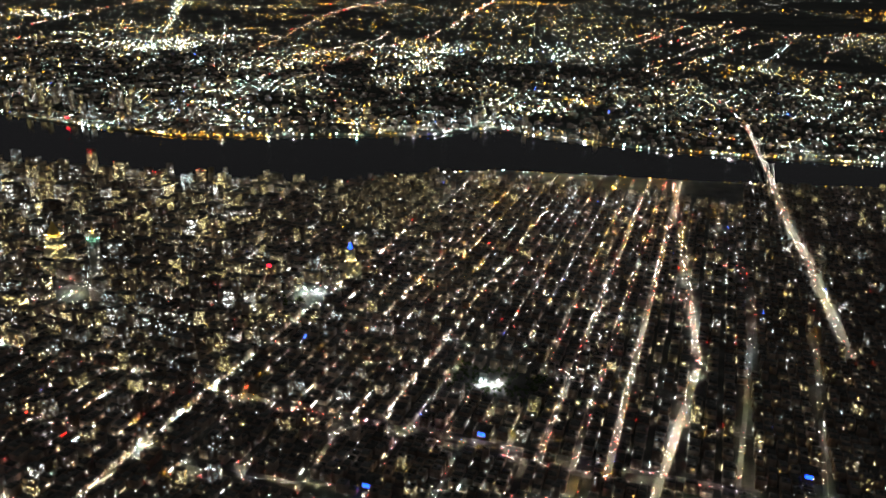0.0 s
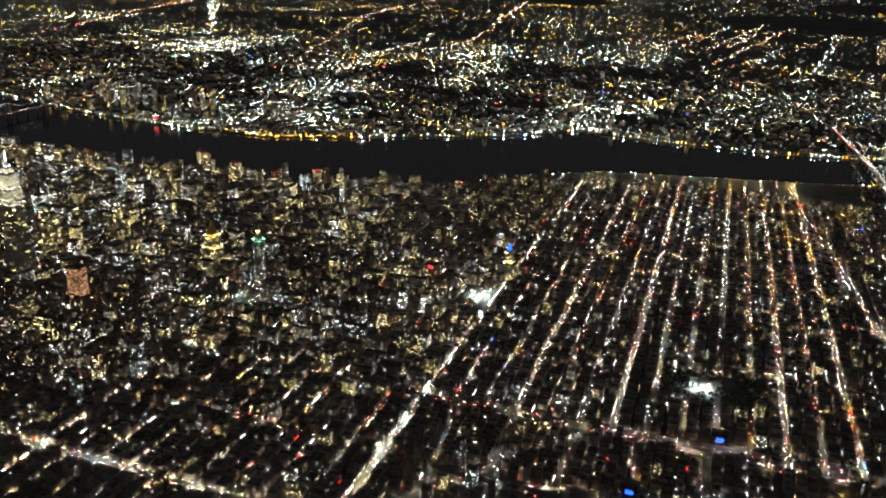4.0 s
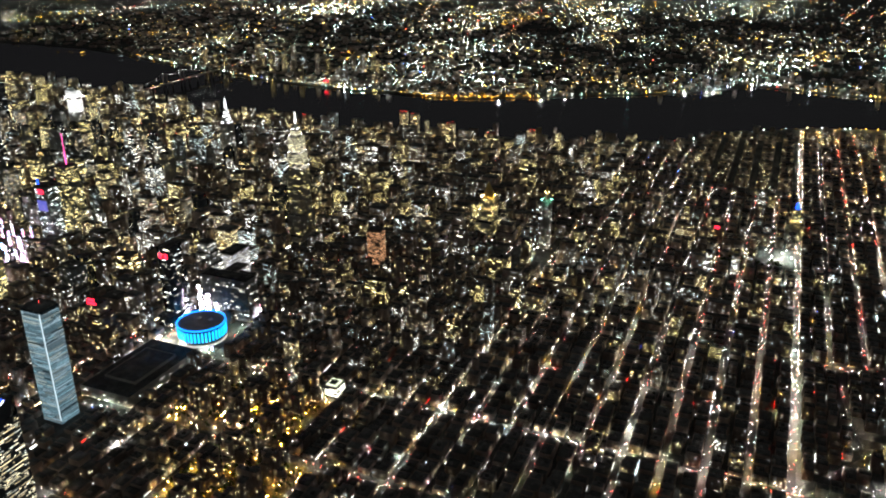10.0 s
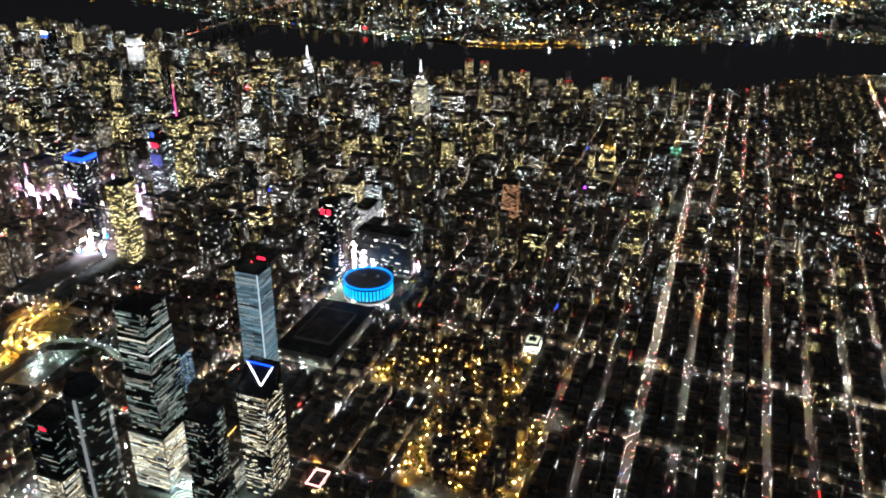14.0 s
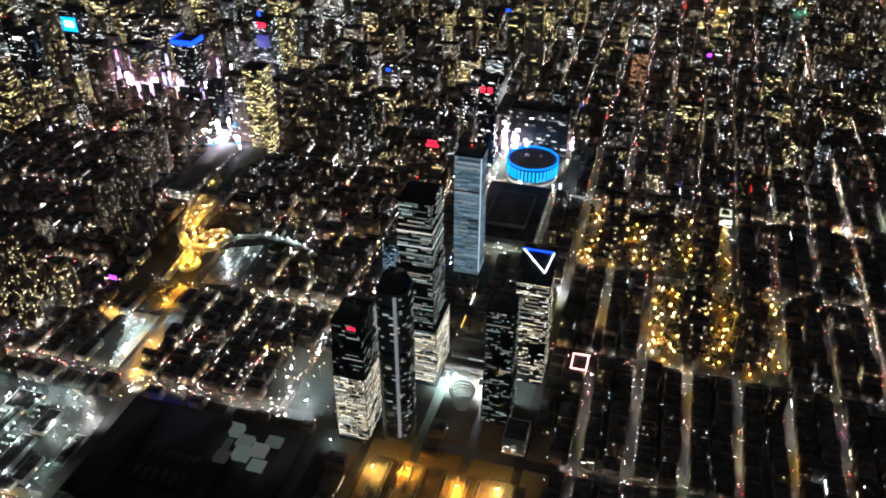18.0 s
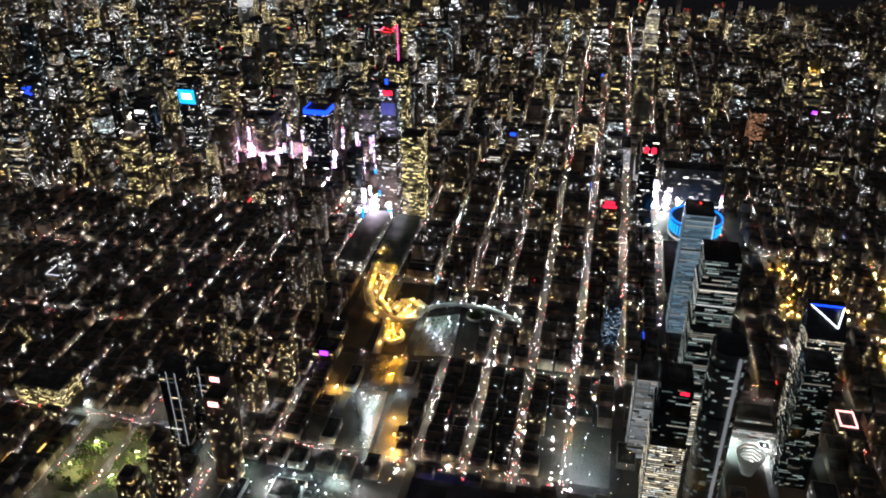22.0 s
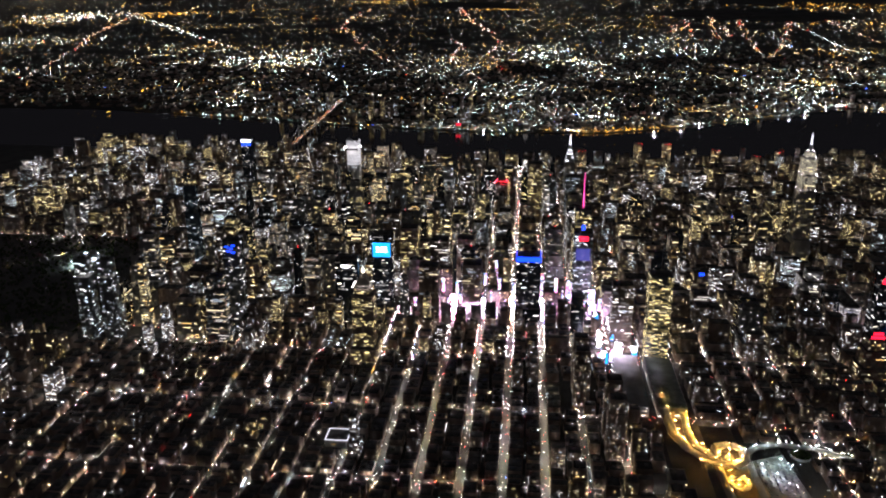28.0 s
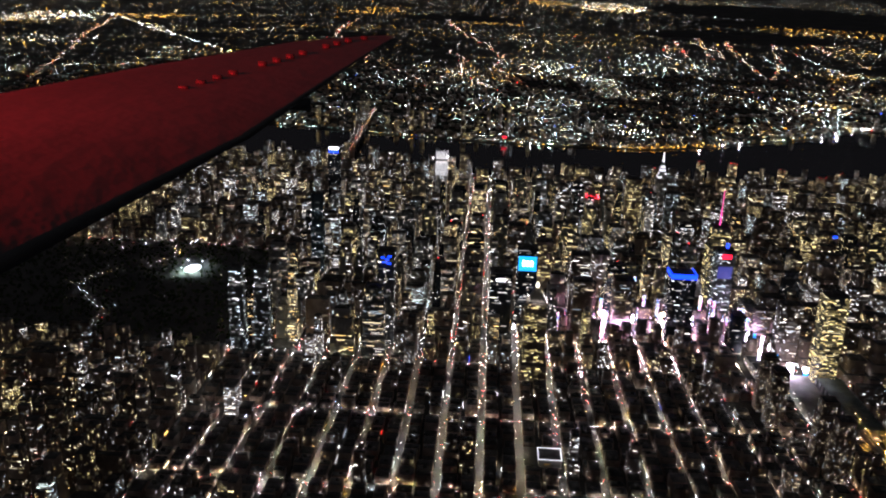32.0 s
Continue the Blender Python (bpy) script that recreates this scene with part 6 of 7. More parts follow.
groups, near, tall = {}, [], []
xs = sorted(AVX)
for k in range(-3, 74):
    y0, y1 = street(k) + 0.95, street(k + 1) - 0.95
    ym = (y0 + y1) / 2
    for a, b in zip(xs, xs[1:]):
        x0, x1 = a + 1.5, b - 1.5
        if k < 14 and b < -30:
            continue
        taken = []
        for row in (0, 1):
            x = x0
            while x < x1 - 1:
                h, share, top = height(x, ym)
                w = min(rng.uniform(1.3, 3.8) * (1.6 if h > 4 else 1.0), x1 - x)
                if x1 - x - w < 1.3:
                    w = x1 - x
                through_lot = row == 0 and h > 2.4 and rng.random() < (0.5 if h > 4 else 0.18)
                depth = rng.uniform(2.1, 3.0)
                c0, c1 = (y0, y1) if through_lot else (y0, y0 + depth) if row == 0 else (y1 - depth, y1)
                xm = x + w / 2
                if (xm > east_shore(ym) - 5 or xm < west_shore(ym) + 3 or in_any(xm, ym, PARKS) or in_any(xm, ym, [STUY] + ESTATES) or not free(x, x + w, c0, c1)
                        or not clear_of_roads(xm, (c0 + c1) / 2, 0.45 * min(w, c1 - c0)) or (row == 1 and any(x < q and x + w > p for p, q in taken)) or rng.random() < 0.035):
                    x += w
                    continue
                if through_lot:
                    taken.append((x, x + w))
                z = h * rng.lognormal(-0.1, 0.45)
                if rng.random() < share * (1.5 if through_lot else 0.5 if w > 2 else 0.1):
                    z = rng.uniform(h, top)
                z = max(1.0, min(z, top))
                b_ = (x + 0.02, x + w - 0.02, c0, c1, z, *lighting(z, xm, ym))
                kind = ("west" if xm < -86 else "middle" if xm < 40 else "east") + ("_up" if ym > 0 else "_down" if ym > -161 else "_south")
                if z > 11.5 and xm < 75 and len(tall) < 235:
                    tall.append(b_)
                elif -172 < xm < -141 and -70 < ym < 150 and len(near) < 330:
                    near.append(b_)
                else:
                    groups.setdefault(kind, []).append(b_)
                x += w
# Crooked blocks of the village and the south, kept off the roads.
for n, (xa, xb, ya, yb, name) in ((9000, (-150, -33, -330, -164, "village")), (9000, (-95, 285, -420, -298, "low_south"))):
    spots = set()
    for i in range(n):
        x, y = rng.uniform(xa, xb), rng.uniform(ya, yb)
        cell = (int(x // 2.5), int(y // 2.5))
        if cell in spots or not west_shore(y) + 4 < x < east_shore(y) - 5:
            continue
        cx, cy = cell[0] * 2.5 + 1.25, cell[1] * 2.5 + 1.25
        w, d = rng.uniform(1.7, 2.45, 2) / 2
        if clear_of_roads(cx, cy, max(w, d) - 0.1) and min(abs(cx - v) for v in (-31.1, -58.5, -85.9)) > 2:
            spots.add(cell)
            z = rng.uniform(1.2, 2.6) if rng.random() < 0.95 else rng.uniform(3, 6)
            groups.setdefault(name, []).append((cx - w, cx + w, cy - d, cy + d, z, *lighting(z, cx, cy)))
# Brick slabs of the riverside estates.
for i in range(9):
    for j in range(5):
        x, y = 112 + 9.2 * i, -156 + 8.4 * j
        if x < east_shore(y) - 8:
            groups.setdefault("estate", []).append((x, x + 6.0, y, y + 1.8, 4.2, 0, 0.12, 0.0))
            groups["estate"].append((x + 2.1, x + 3.9, y - 1.8, y + 3.6, 4.25, 0, 0.12, 0.0))


def stepped(rows):
    """Taller blocks are built in two tiers, the upper one set back."""
    out = []
    for x0, x1, y0, y1, z, k, lit, band in rows:
        if z > 4.2 and rng.random() < 0.75:
            f, a, b = rng.uniform(0.35, 0.8), (x1 - x0) * rng.uniform(0.04, 0.24), (x1 - x0) * rng.uniform(0.04, 0.24)
            c, d = (y1 - y0) * rng.uniform(0.02, 0.2), (y1 - y0) * rng.uniform(0.02, 0.2)
            out += [(x0, x1, y0, y1, 0.0, z * f, k, lit, band), (x0 + a, x1 - b, y0 + c, y1 - d, z * f, z * rng.uniform(1.0, 1.25), k, lit, band)]
        else:
            out.append((x0, x1, y0, y1, 0.0, z, k, lit, band))
    return out


# Cross-shaped slabs in the open courts.
for a, b, c, d in ESTATES:
    for i in range(3):
        for j in range(3 if d - c > 25 else 2):
            x, y = a + 4.2 + 7.4 * i + 0.9 * (j % 2), c + 5.2 + 9.6 * j
            groups.setdefault("estate", []).append((x - 2.8, x + 2.8, y - 0.9, y + 0.9, 6.0, 0, 0.1, 0.0))
            groups["estate"].append((x - 0.9, x + 0.9, y - 2.7, y + 2.7, 6.05, 0, 0.1, 0.0))


def building_set(name, plots, label):
    rows = stepped(plots)
    t = np.array(rows)
    r = t[:, (0, 1, 2, 3, 5)]
    low, high = np.c_[r[:, 0], r[:, 2], t[:, 4]], np.c_[r[:, 1], r[:, 3], r[:, 4]]
    stuff("buildings_" + name, boxes(low, high), BRICK, label, "buildings")
    e = 0.1
    roofs = boxes(np.c_[r[:, 0] + e, r[:, 2] + e, r[:, 4]], np.c_[r[:, 1] - e, r[:, 3] - e, r[:, 4] + 0.02])
    s = r[rng.random(len(r)) < 0.6]
    fx, fy = rng.uniform(0.2, 0.55, len(s)), rng.uniform(0.2, 0.5, len(s))
    bx, by = s[:, 0] + fx * (s[:, 1] - s[:, 0]), s[:, 2] + fy * (s[:, 3] - s[:, 2])
    huts = boxes(np.c_[bx, by, s[:, 4] + 0.02], np.c_[bx + 0.2 * (s[:, 1] - s[:, 0]), by + 0.7, s[:, 4] + 0.3 + 0.3 * rng.random(len(s))])
    stuff("roofs_" + name, joined([roofs, huts]), ROOFING, "flat tar roofs with stair huts", "roofs")
    for c, glass in enumerate(PANES):
        panes = [around(x0, x1, y0, y1, zf + 0.25, z, lit, band=band, bay=0.34 if z < 7 else 0.42, run=0.05 if z < 7 else 0.16 + 0.3 * (band > 0), stack=0.35, wide=0.44, tall=0.52) for x0, x1, y0, y1, zf, z, k, lit, band in rows if int(k) == c]
        panes = np.concatenate(panes) if panes else []
        if len(panes):
            stuff("lit_windows_" + name, quads(panes), glass, "lit windows of the city blocks", "lit windows")
    r = r[t[:, 4] == 0]
    s = r[rng.random(len(r)) < (0.75 if name == "middle_up" else 0.17)]
    fr = np.where(rng.random(len(s)) < 0.5, s[:, 2] - 0.06, s[:, 3] + 0.01)
    stuff("shop_fronts_" + name, boxes(np.c_[s[:, 0] + 0.15, fr, 0 * fr + 0.06], np.c_[s[:, 1] - 0.15, fr + 0.05, 0 * fr + 0.3]), SHOPS, "lit shop fronts and doorways", "shop fronts")
    # Bare lamps on stair huts, terraces and in the yards behind the houses.
    s = r[rng.random(len(r)) < 0.11]
    up = rng.random(len(s)) < 0.35
    at = np.c_[rng.uniform(s[:, 0], s[:, 1]), np.where(up, rng.uniform(s[:, 2], s[:, 3]), np.where(rng.random(len(s)) < 0.5, s[:, 2] - 0.25, s[:, 3] + 0.25)), np.where(up, s[:, 4] + 0.3, rng.uniform(0.3, 1.2, len(s)))]
    stuff("yard_lamps_" + name, gems(at, rng.uniform(0.05, 0.11, len(s))), YARDLAMP, "bare lamps on roofs and in yards", "lamps")


for name, rows in groups.items():
    building_set(name, rows, "dense blocks of brick city buildings at night")


def own_building(x0, x1, y0, y1, z, k, lit, band):
    ob = thing("apartment_building", "low brick city building with a tar roof and few lit windows" if z < 3.5 else "taller brick apartment building with scattered lit windows", "building", (x0 + x1) / 2, (y0 + y1) / 2, group="city buildings")
    w, d = (x1 - x0) / 2, (y1 - y0) / 2
    part("wall", boxes((-w, -d, 0), (w, d, z)), BRICK_OB, ob)
    e = 0.1
    part("parapet", joined([boxes((-w, -d, z), (w, -d + e, z + 0.1)), boxes((-w, d - e, z), (w, d, z + 0.1)), boxes((-w, -d + e, z), (-w + e, d - e, z + 0.1)), boxes((w - e, -d + e, z), (w, d - e, z + 0.1))]), BRICK_OB, ob)
    part("roof", boxes((-w + e, -d + e, z), (w - e, d - e, z + 0.02)), ROOFING, ob)
    a = rng.uniform(-0.5, 0.1)
    part("stair_hut", boxes((a * w, -0.4 * d, z + 0.02), (a * w + 0.35 * w, 0.2 * d, z + rng.uniform(0.3, 0.5))), ROOFING, ob)
    c = around(-w, w, -d, d, 0.25, z, lit, band=band, run=0.1, wide=0.44, stack=0.2)
    if len(c):
        part("lit_glazing", quads(c), PANES[k], ob, "lit windows", "stuff")
    if rng.random() < 0.6:
        part("door_lamp", gems([(rng.uniform(-w, w), rng.choice((-d - 0.12, d + 0.12)), 0.4)], 0.07), YARDLAMP, ob, "bare lamp")


for row in near:
    own_building(*row)
GLASS = ["warm", "white", "cool", "gold", "dim"]
for x0, x1, y0, y1, z, k, lit, band in tall:
    w, d = x1 - x0, y1 - y0
    f1, f2 = rng.uniform(0.25, 0.5), rng.uniform(0.75, 0.95)
    wall = (BRICK_OB, LIMESTONE, GREYGLASS, DARKGLASS, CONCRETE)[rng.integers(5)]
    ob = tower("office_tower", f"tall office tower with {GLASS[k]} lit {'bands of floors' if band else 'windows'}", (x0 + x1) / 2, (y0 + y1) / 2,
               [(w, d, 0, z * f1), (w * 0.86, d * 0.86, z * f1, z * f2), (w * 0.66, d * 0.66, z * f2, z)], wall, PANES[k], max(0.85 * lit, 0.08), band, bay=0.42, rim=z > 17, run=0.18 + 0.4 * (band > 0), wide=0.5, stack=0.3)
    ob["group"] = "office towers"
    if z > 16 and rng.random() < 0.15:
        beacon(ob, 0, 0, z + 0.7)

# ---------------------------------------------------------------- park trees
spots = []
for i in range(2300):
    x, y = rng.uniform(-83, -2), rng.uniform(203, 330)
    if ((x + 25.9) / 7) ** 2 + ((y - 233) / 5) ** 2 > 1 and abs(math.sin(x * 0.11) * 9 + 252 - y) > 0.8:
        spots.append((x, y))
for i in range(170):
    x, y = rng.uniform(-6, 10), rng.uniform(-243, -218)
    if math.hypot(x - 0.6, y + 229) > 3.6:
        spots.append((x, y))
for i in range(60):
    spots.append((rng.uniform(24.5, 32.5), rng.uniform(-157, -137)))
for i in range(90):
    x, y = rng.uniform(-185.5, -172), rng.uniform(73.5, 87.3)
    if not 79.4 < y < 81.4:
        spots.append((x, y))
for a, b, c, d in ESTATES:
    for i in range(200):
        spots.append((rng.uniform(a + 0.6, b - 0.6), rng.uniform(c + 0.6, d - 0.6)))
tv_ = []
for x, y in spots:
    h = rng.uniform(0.9, 1.9)
    for j in range(7):
        c = np.array([x, y, h * 0.72]) + rng.normal(0, 0.24, 3) * (1, 1, 0.8)
        r = rng.uniform(0.16, 0.34)
        v = OCTA * r * rng.uniform(0.7, 1.3, (6, 1)) + c
        tv_.append((v, OCTAF))
trunk = np.array(spots)
stuff("tree_crowns", joined(tv_), LEAF, "dark uneven crowns of park trees", "trees")
stuff("tree_trunks", boxes(np.c_[trunk - 0.04, 0 * trunk[:, 0]], np.c_[trunk + 0.04, 0 * trunk[:, 0] + 0.9]), BRICK, "thin trunks of park trees", "trees")
lp = np.array([(x, math.sin(x * 0.11) * 9 + 252 + s, 0.5) for x in np.arange(-82, -3, 2.4) for s in (-0.7, 0.7)] + [(rng.uniform(-82, -3), rng.uniform(204, 320), 0.5) for i in range(60)])
stuff("park_lamps", gems(lp, 0.09), YARDLAMP, "small lamps along the park drives", "lamps")

# Orange lamps in the courts of the housing estate, and walks among the lawns by the river.
court = [(rng.uniform(a, b), rng.uniform(c, d), rng.uniform(0.6, 1.0)) for a, b, c, d in ESTATES for i in range(120)]
paned = len(court)
court += [(rng.uniform(110, 240), rng.uniform(-285, -170), 0.5) for i in range(260)] + [(rng.uniform(-139, -88), rng.uniform(-80, -26), 0.9) for i in range(90)]
stuff("court_lamps", domes(court, rng.uniform(0.02, 0.052, len(court))), SODIUMGLARE, "orange lamps in the courts between houses", "lamps")
some = np.array(court[:paned])
stuff("court_lamp_panes", down_panes(some, 0.07, 0.55), SODIUM, "orange panes of the court lamps", "lamps")

# Work lamps and lit hoardings on the building sites between the yard towers and the ramps.
sites = [(rng.uniform(-171, -115), rng.uniform(-9, 36), rng.uniform(0.3, 2.5)) for i in range(260)] + [(rng.uniform(-196, -172), rng.uniform(34, 66), rng.uniform(0.3, 1.0)) for i in range(34)]
stuff("work_lamps", gems(sites, rng.uniform(0.04, 0.10, len(sites))), WORKLAMP, "work lamps on building sites and lots", "lamps")
stuff("work_lamp_panes", down_panes(np.array(sites[:260:4]), 0.09, 0.28), STREETLIGHT, "white panes of the work lamps", "lamps")

# ---------------------------------------------------------------- bridges


def rope(pts, r):
    """One bent tube through the points."""
    v = [(x, y + r * math.cos(k * math.pi / 2), z + r * math.sin(k * math.pi / 2)) for x, y, z in pts for k in range(4)]
    return v, [(4 * i + k, 4 * i + (k + 1) % 4, 4 * i + 4 + (k + 1) % 4, 4 * i + 4 + k) for i in range(len(pts) - 1) for k in range(4)]


def bridge(name, label, a, b, deck, towers, sag_light, orange):
    """A long bridge from a to b: deck, steel towers, hung cables with lamps."""
    ob = thing(name, label, "bridge")
    a, b = np.array(a, float), np.array(b, float)
    d = b - a
    length = np.hypot(*d)
    d /= length
    n = np.array([-d[1], d[0]])
    vv = [(*(p + n * s), z) for p in (a, b) for s, z in ((-1.2, deck - 0.4), (1.2, deck - 0.4), (1.2, deck), (-1.2, deck))]
    part("deck", (vv, [(0, 1, 5, 4), (3, 7, 6, 2), (0, 4, 7, 3), (1, 2, 6, 5)]), STEEL, ob)
    for s in np.arange(6, length, 9):
        if min(abs(s - q) for q, _ in towers) > 5:
            p = a + d * s
            part("pier", boxes((p[0] - 0.4, p[1] - 0.4, -0.5), (p[0] + 0.4, p[1] + 0.4, deck - 0.4)), STEEL, ob)
    for s, h in towers:
        for e in (-1.3, 1.3):
            p = a + d * s + n * e
            part("tower_leg", boxes((p[0] - 0.35, p[1] - 0.35, -0.5), (p[0] + 0.35, p[1] + 0.35, h)), STEEL, ob)
        p = a + d * s
        part("tower_portal", tube((*(p - n * 1.3), h - 0.6), (*(p + n * 1.3), h - 0.6), 0.3), STEEL, ob)
    stops = [(0, deck)] + list(towers) + [(length, deck)]
    lamps = []
    for e in (-1.2, 1.2):
        for (s0, h0), (s1, h1) in zip(stops, stops[1:]):
            pts = []
            for t in np.linspace(0, 1, 13):
                z = h0 + (h1 - h0) * t - (4 * t * (1 - t)) * min(6.0, 0.1 * (s1 - s0)) * (1 if h0 > deck and h1 > deck else 0.15)
                p = a + d * (s0 + (s1 - s0) * t) + n * e
                pts.append((*p, max(z, deck + 0.1)))
            part("cable", rope(pts, 0.07), STEEL, ob)
            lamps += [p for p in pts]
    part("cable_lamps", gems(np.array(lamps) + (0, 0, 0.15), 0.10), sag_light, ob, "string of cable lamps", "stuff")
    road = [(*(a + d * s + n * e), deck + 0.8) for s in np.arange(1, length, 3.6) for e in (-1.0, 1.0)]
    part("deck_lamps", gems(road, 0.085), orange, ob, "lamps along the deck", "stuff")
    q = [(*(a + d * s + n * e), deck + 0.1) for s in np.arange(1, length, 3.1) for e in (-0.5,)]
    part("headlights", gems(q, 0.07), HEADLIGHT, ob, "white headlights", "stuff")
    q = [(*(a + d * s + n * e), deck + 0.1) for s in np.arange(1.4, length, 3.3) for e in (0.5,)]
    part("taillights", gems(q, 0.08), TAILLIGHT, ob, "red tail lights", "stuff")


CABLELAMP = glow("cable_lamp_glass", [(2, WHITE), (1, (0.9, 1.0, 0.8))], 5, 10)
DECKLAMP = glow("deck_lamp_glass", [(3, AMBER), (2, ORANGE), (1, WARM)], 6, 16)
DECKWHITE = glow("white_deck_lamp_glass", [(3, WHITE), (2, WARM)], 12, 30)
bridge("suspension_bridge", "steel suspension bridge strung with lamps over the river", (255, -312), (430, -301), 3.6, [(22, 10), (74, 10)], CABLELAMP, DECKWHITE)
bridge("cantilever_bridge", "steel cantilever bridge strung with lamps over the river", (120, 211.5), (330, 224), 4.0, [(25, 10.5), (62, 10.5), (80, 10.5), (112, 10.5)], CABLELAMP, DECKLAMP)

# ---------------------------------------------------------------- the far side of the east river
pts, opts, warm = [], [], []
DARK = [(610, 76, 78, 42), (2050, -900, 300, 500), (470, 20, 12, 22), (1240, 420, 60, 110), (900, -420, 50, 70), (1560, -380, 200, 190), (2750, -820, 480, 400), (1250, -285, 60, 100), (1900, 240, 120, 160), (1100, 640, 60, 60)]
BRIGHT = [(900, -110, 130, 42), (815, 64, 110, 42), (745, -45, 40, 40), (640, 40, 50, 40), (450, -135, 40, 40), (560, 190, 60, 60), (430, 110, 50, 60), (2800, -270, 400, 140), (2980, -55, 280, 90), (1500, 1070, 190, 90), (1840, -670, 150, 120), (650, 380, 50, 60), (935, 810, 60, 70), (490, -172, 26, 14), (444, -131, 16, 22), (700, 380, 120, 60)]


def far_lights(n, x0, x1, y0, y1, cell, size, tilt, share, rows=0.4):
    """Lamps along the streets of a far district, laid on its own tilted grid, with darker and brighter quarters."""
    x, y = rng.uniform(x0, x1, n), rng.uniform(y0, y1, n)
    c, s = math.cos(tilt), math.sin(tilt)
    u, v = x * c + y * s, -x * s + y * c
    snap = rng.random(n)
    u = np.where(snap < rows, np.round(u / (cell * 2.4)) * cell * 2.4 + rng.normal(0, cell * 0.03, n), u)
    v = np.where((snap > rows) & (snap < 0.85), np.round(v / cell) * cell + rng.normal(0, cell * 0.03, n), v)
    x, y = u * c - v * s, u * s + v * c
    for a, b, q, r in zip(x, y, rng.random(n), rng.random(n)):
        if a < far_shore(b) + 3:
            continue
        boost = any(((a - ex) / rx) ** 2 + ((b - ey) / ry) ** 2 < r + 0.3 for ex, ey, rx, ry in BRIGHT)
        d = 1.2 * noise.noise((a / 150, b / 150, 3.1)) + 0.9 * noise.noise((a / 38, b / 38, 9.0)) + 0.5 * noise.noise((a / 12, b / 12, 5.0)) + 0.8 * boost - 0.24 - 0.18 * (b > 170) - 0.14 * (b < -150)
        if d + rng.uniform(-0.35, 0.5) < 0.0:
            continue
        if any(((a - ex) / rx) ** 2 + ((b - ey) / ry) ** 2 < 1 for ex, ey, rx, ry in DARK):
            continue
        o = noise.noise((a / 170 + 7, b / 170, 21.0)) + 0.2 * (b > 120)
        (opts if q < share * (0.7 + 3.5 * o) and not boost else warm if a > 500 + 700 * r else pts).append((a, b, rise(a) + rng.uniform(0.3, 1.2), size * rng.lognormal(-0.15, 0.55) * (1.2 if boost else 0.85)))


far_lights(14000, 225, 400, -420, 330, 5, 0.115, 0.1, 0.3)
far_lights(70000, 225, 720, -700, 700, 7, 0.12, 0.35, 0.16)
far_lights(60000, 600, 1500, -1100, 1400, 13, 0.2, -0.2, 0.3, 0.55)
far_lights(44000, 1400, 4900, -2600, 3400, 34, 0.42, 0.1, 0.5, 0.65)
# Fields of close-set lamps: the airport, malls and yards out on the plain.
for cx, cy, rx, ry, n, size, lot in ((2800, -275, 330, 130, 650, 0.5, warm), (2980, -55, 200, 80, 200, 0.5, opts), (1500, 1070, 190, 110, 300, 0.36, pts), (1560, 900, 90, 80, 130, 0.34, opts), (900, -110, 190, 70, 210, 0.2, pts), (790, 64, 150, 70, 160, 0.19, pts),
                                  (1840, -670, 190, 150, 240, 0.38, opts), (490, -172, 24, 16, 80, 0.15, opts), (444, -131, 18, 26, 50, 0.15, pts), (650, 390, 80, 70, 150, 0.18, pts), (935, 810, 90, 80, 110, 0.22, pts), (2100, 480, 200, 70, 130, 0.4, opts), (1720, 150, 40, 100, 70, 0.34, opts), (640, 45, 60, 50, 90, 0.17, pts)):
    for k in range(n):
        a, r = rng.uniform(0, 2 * math.pi), math.sqrt(rng.random())
        x, y = cx + rx * r * math.cos(a), cy + ry * r * math.sin(a)
        lot.append((x, y, rise(x) + rng.uniform(0.5, 1.6), size * rng.lognormal(0.15, 0.5)))
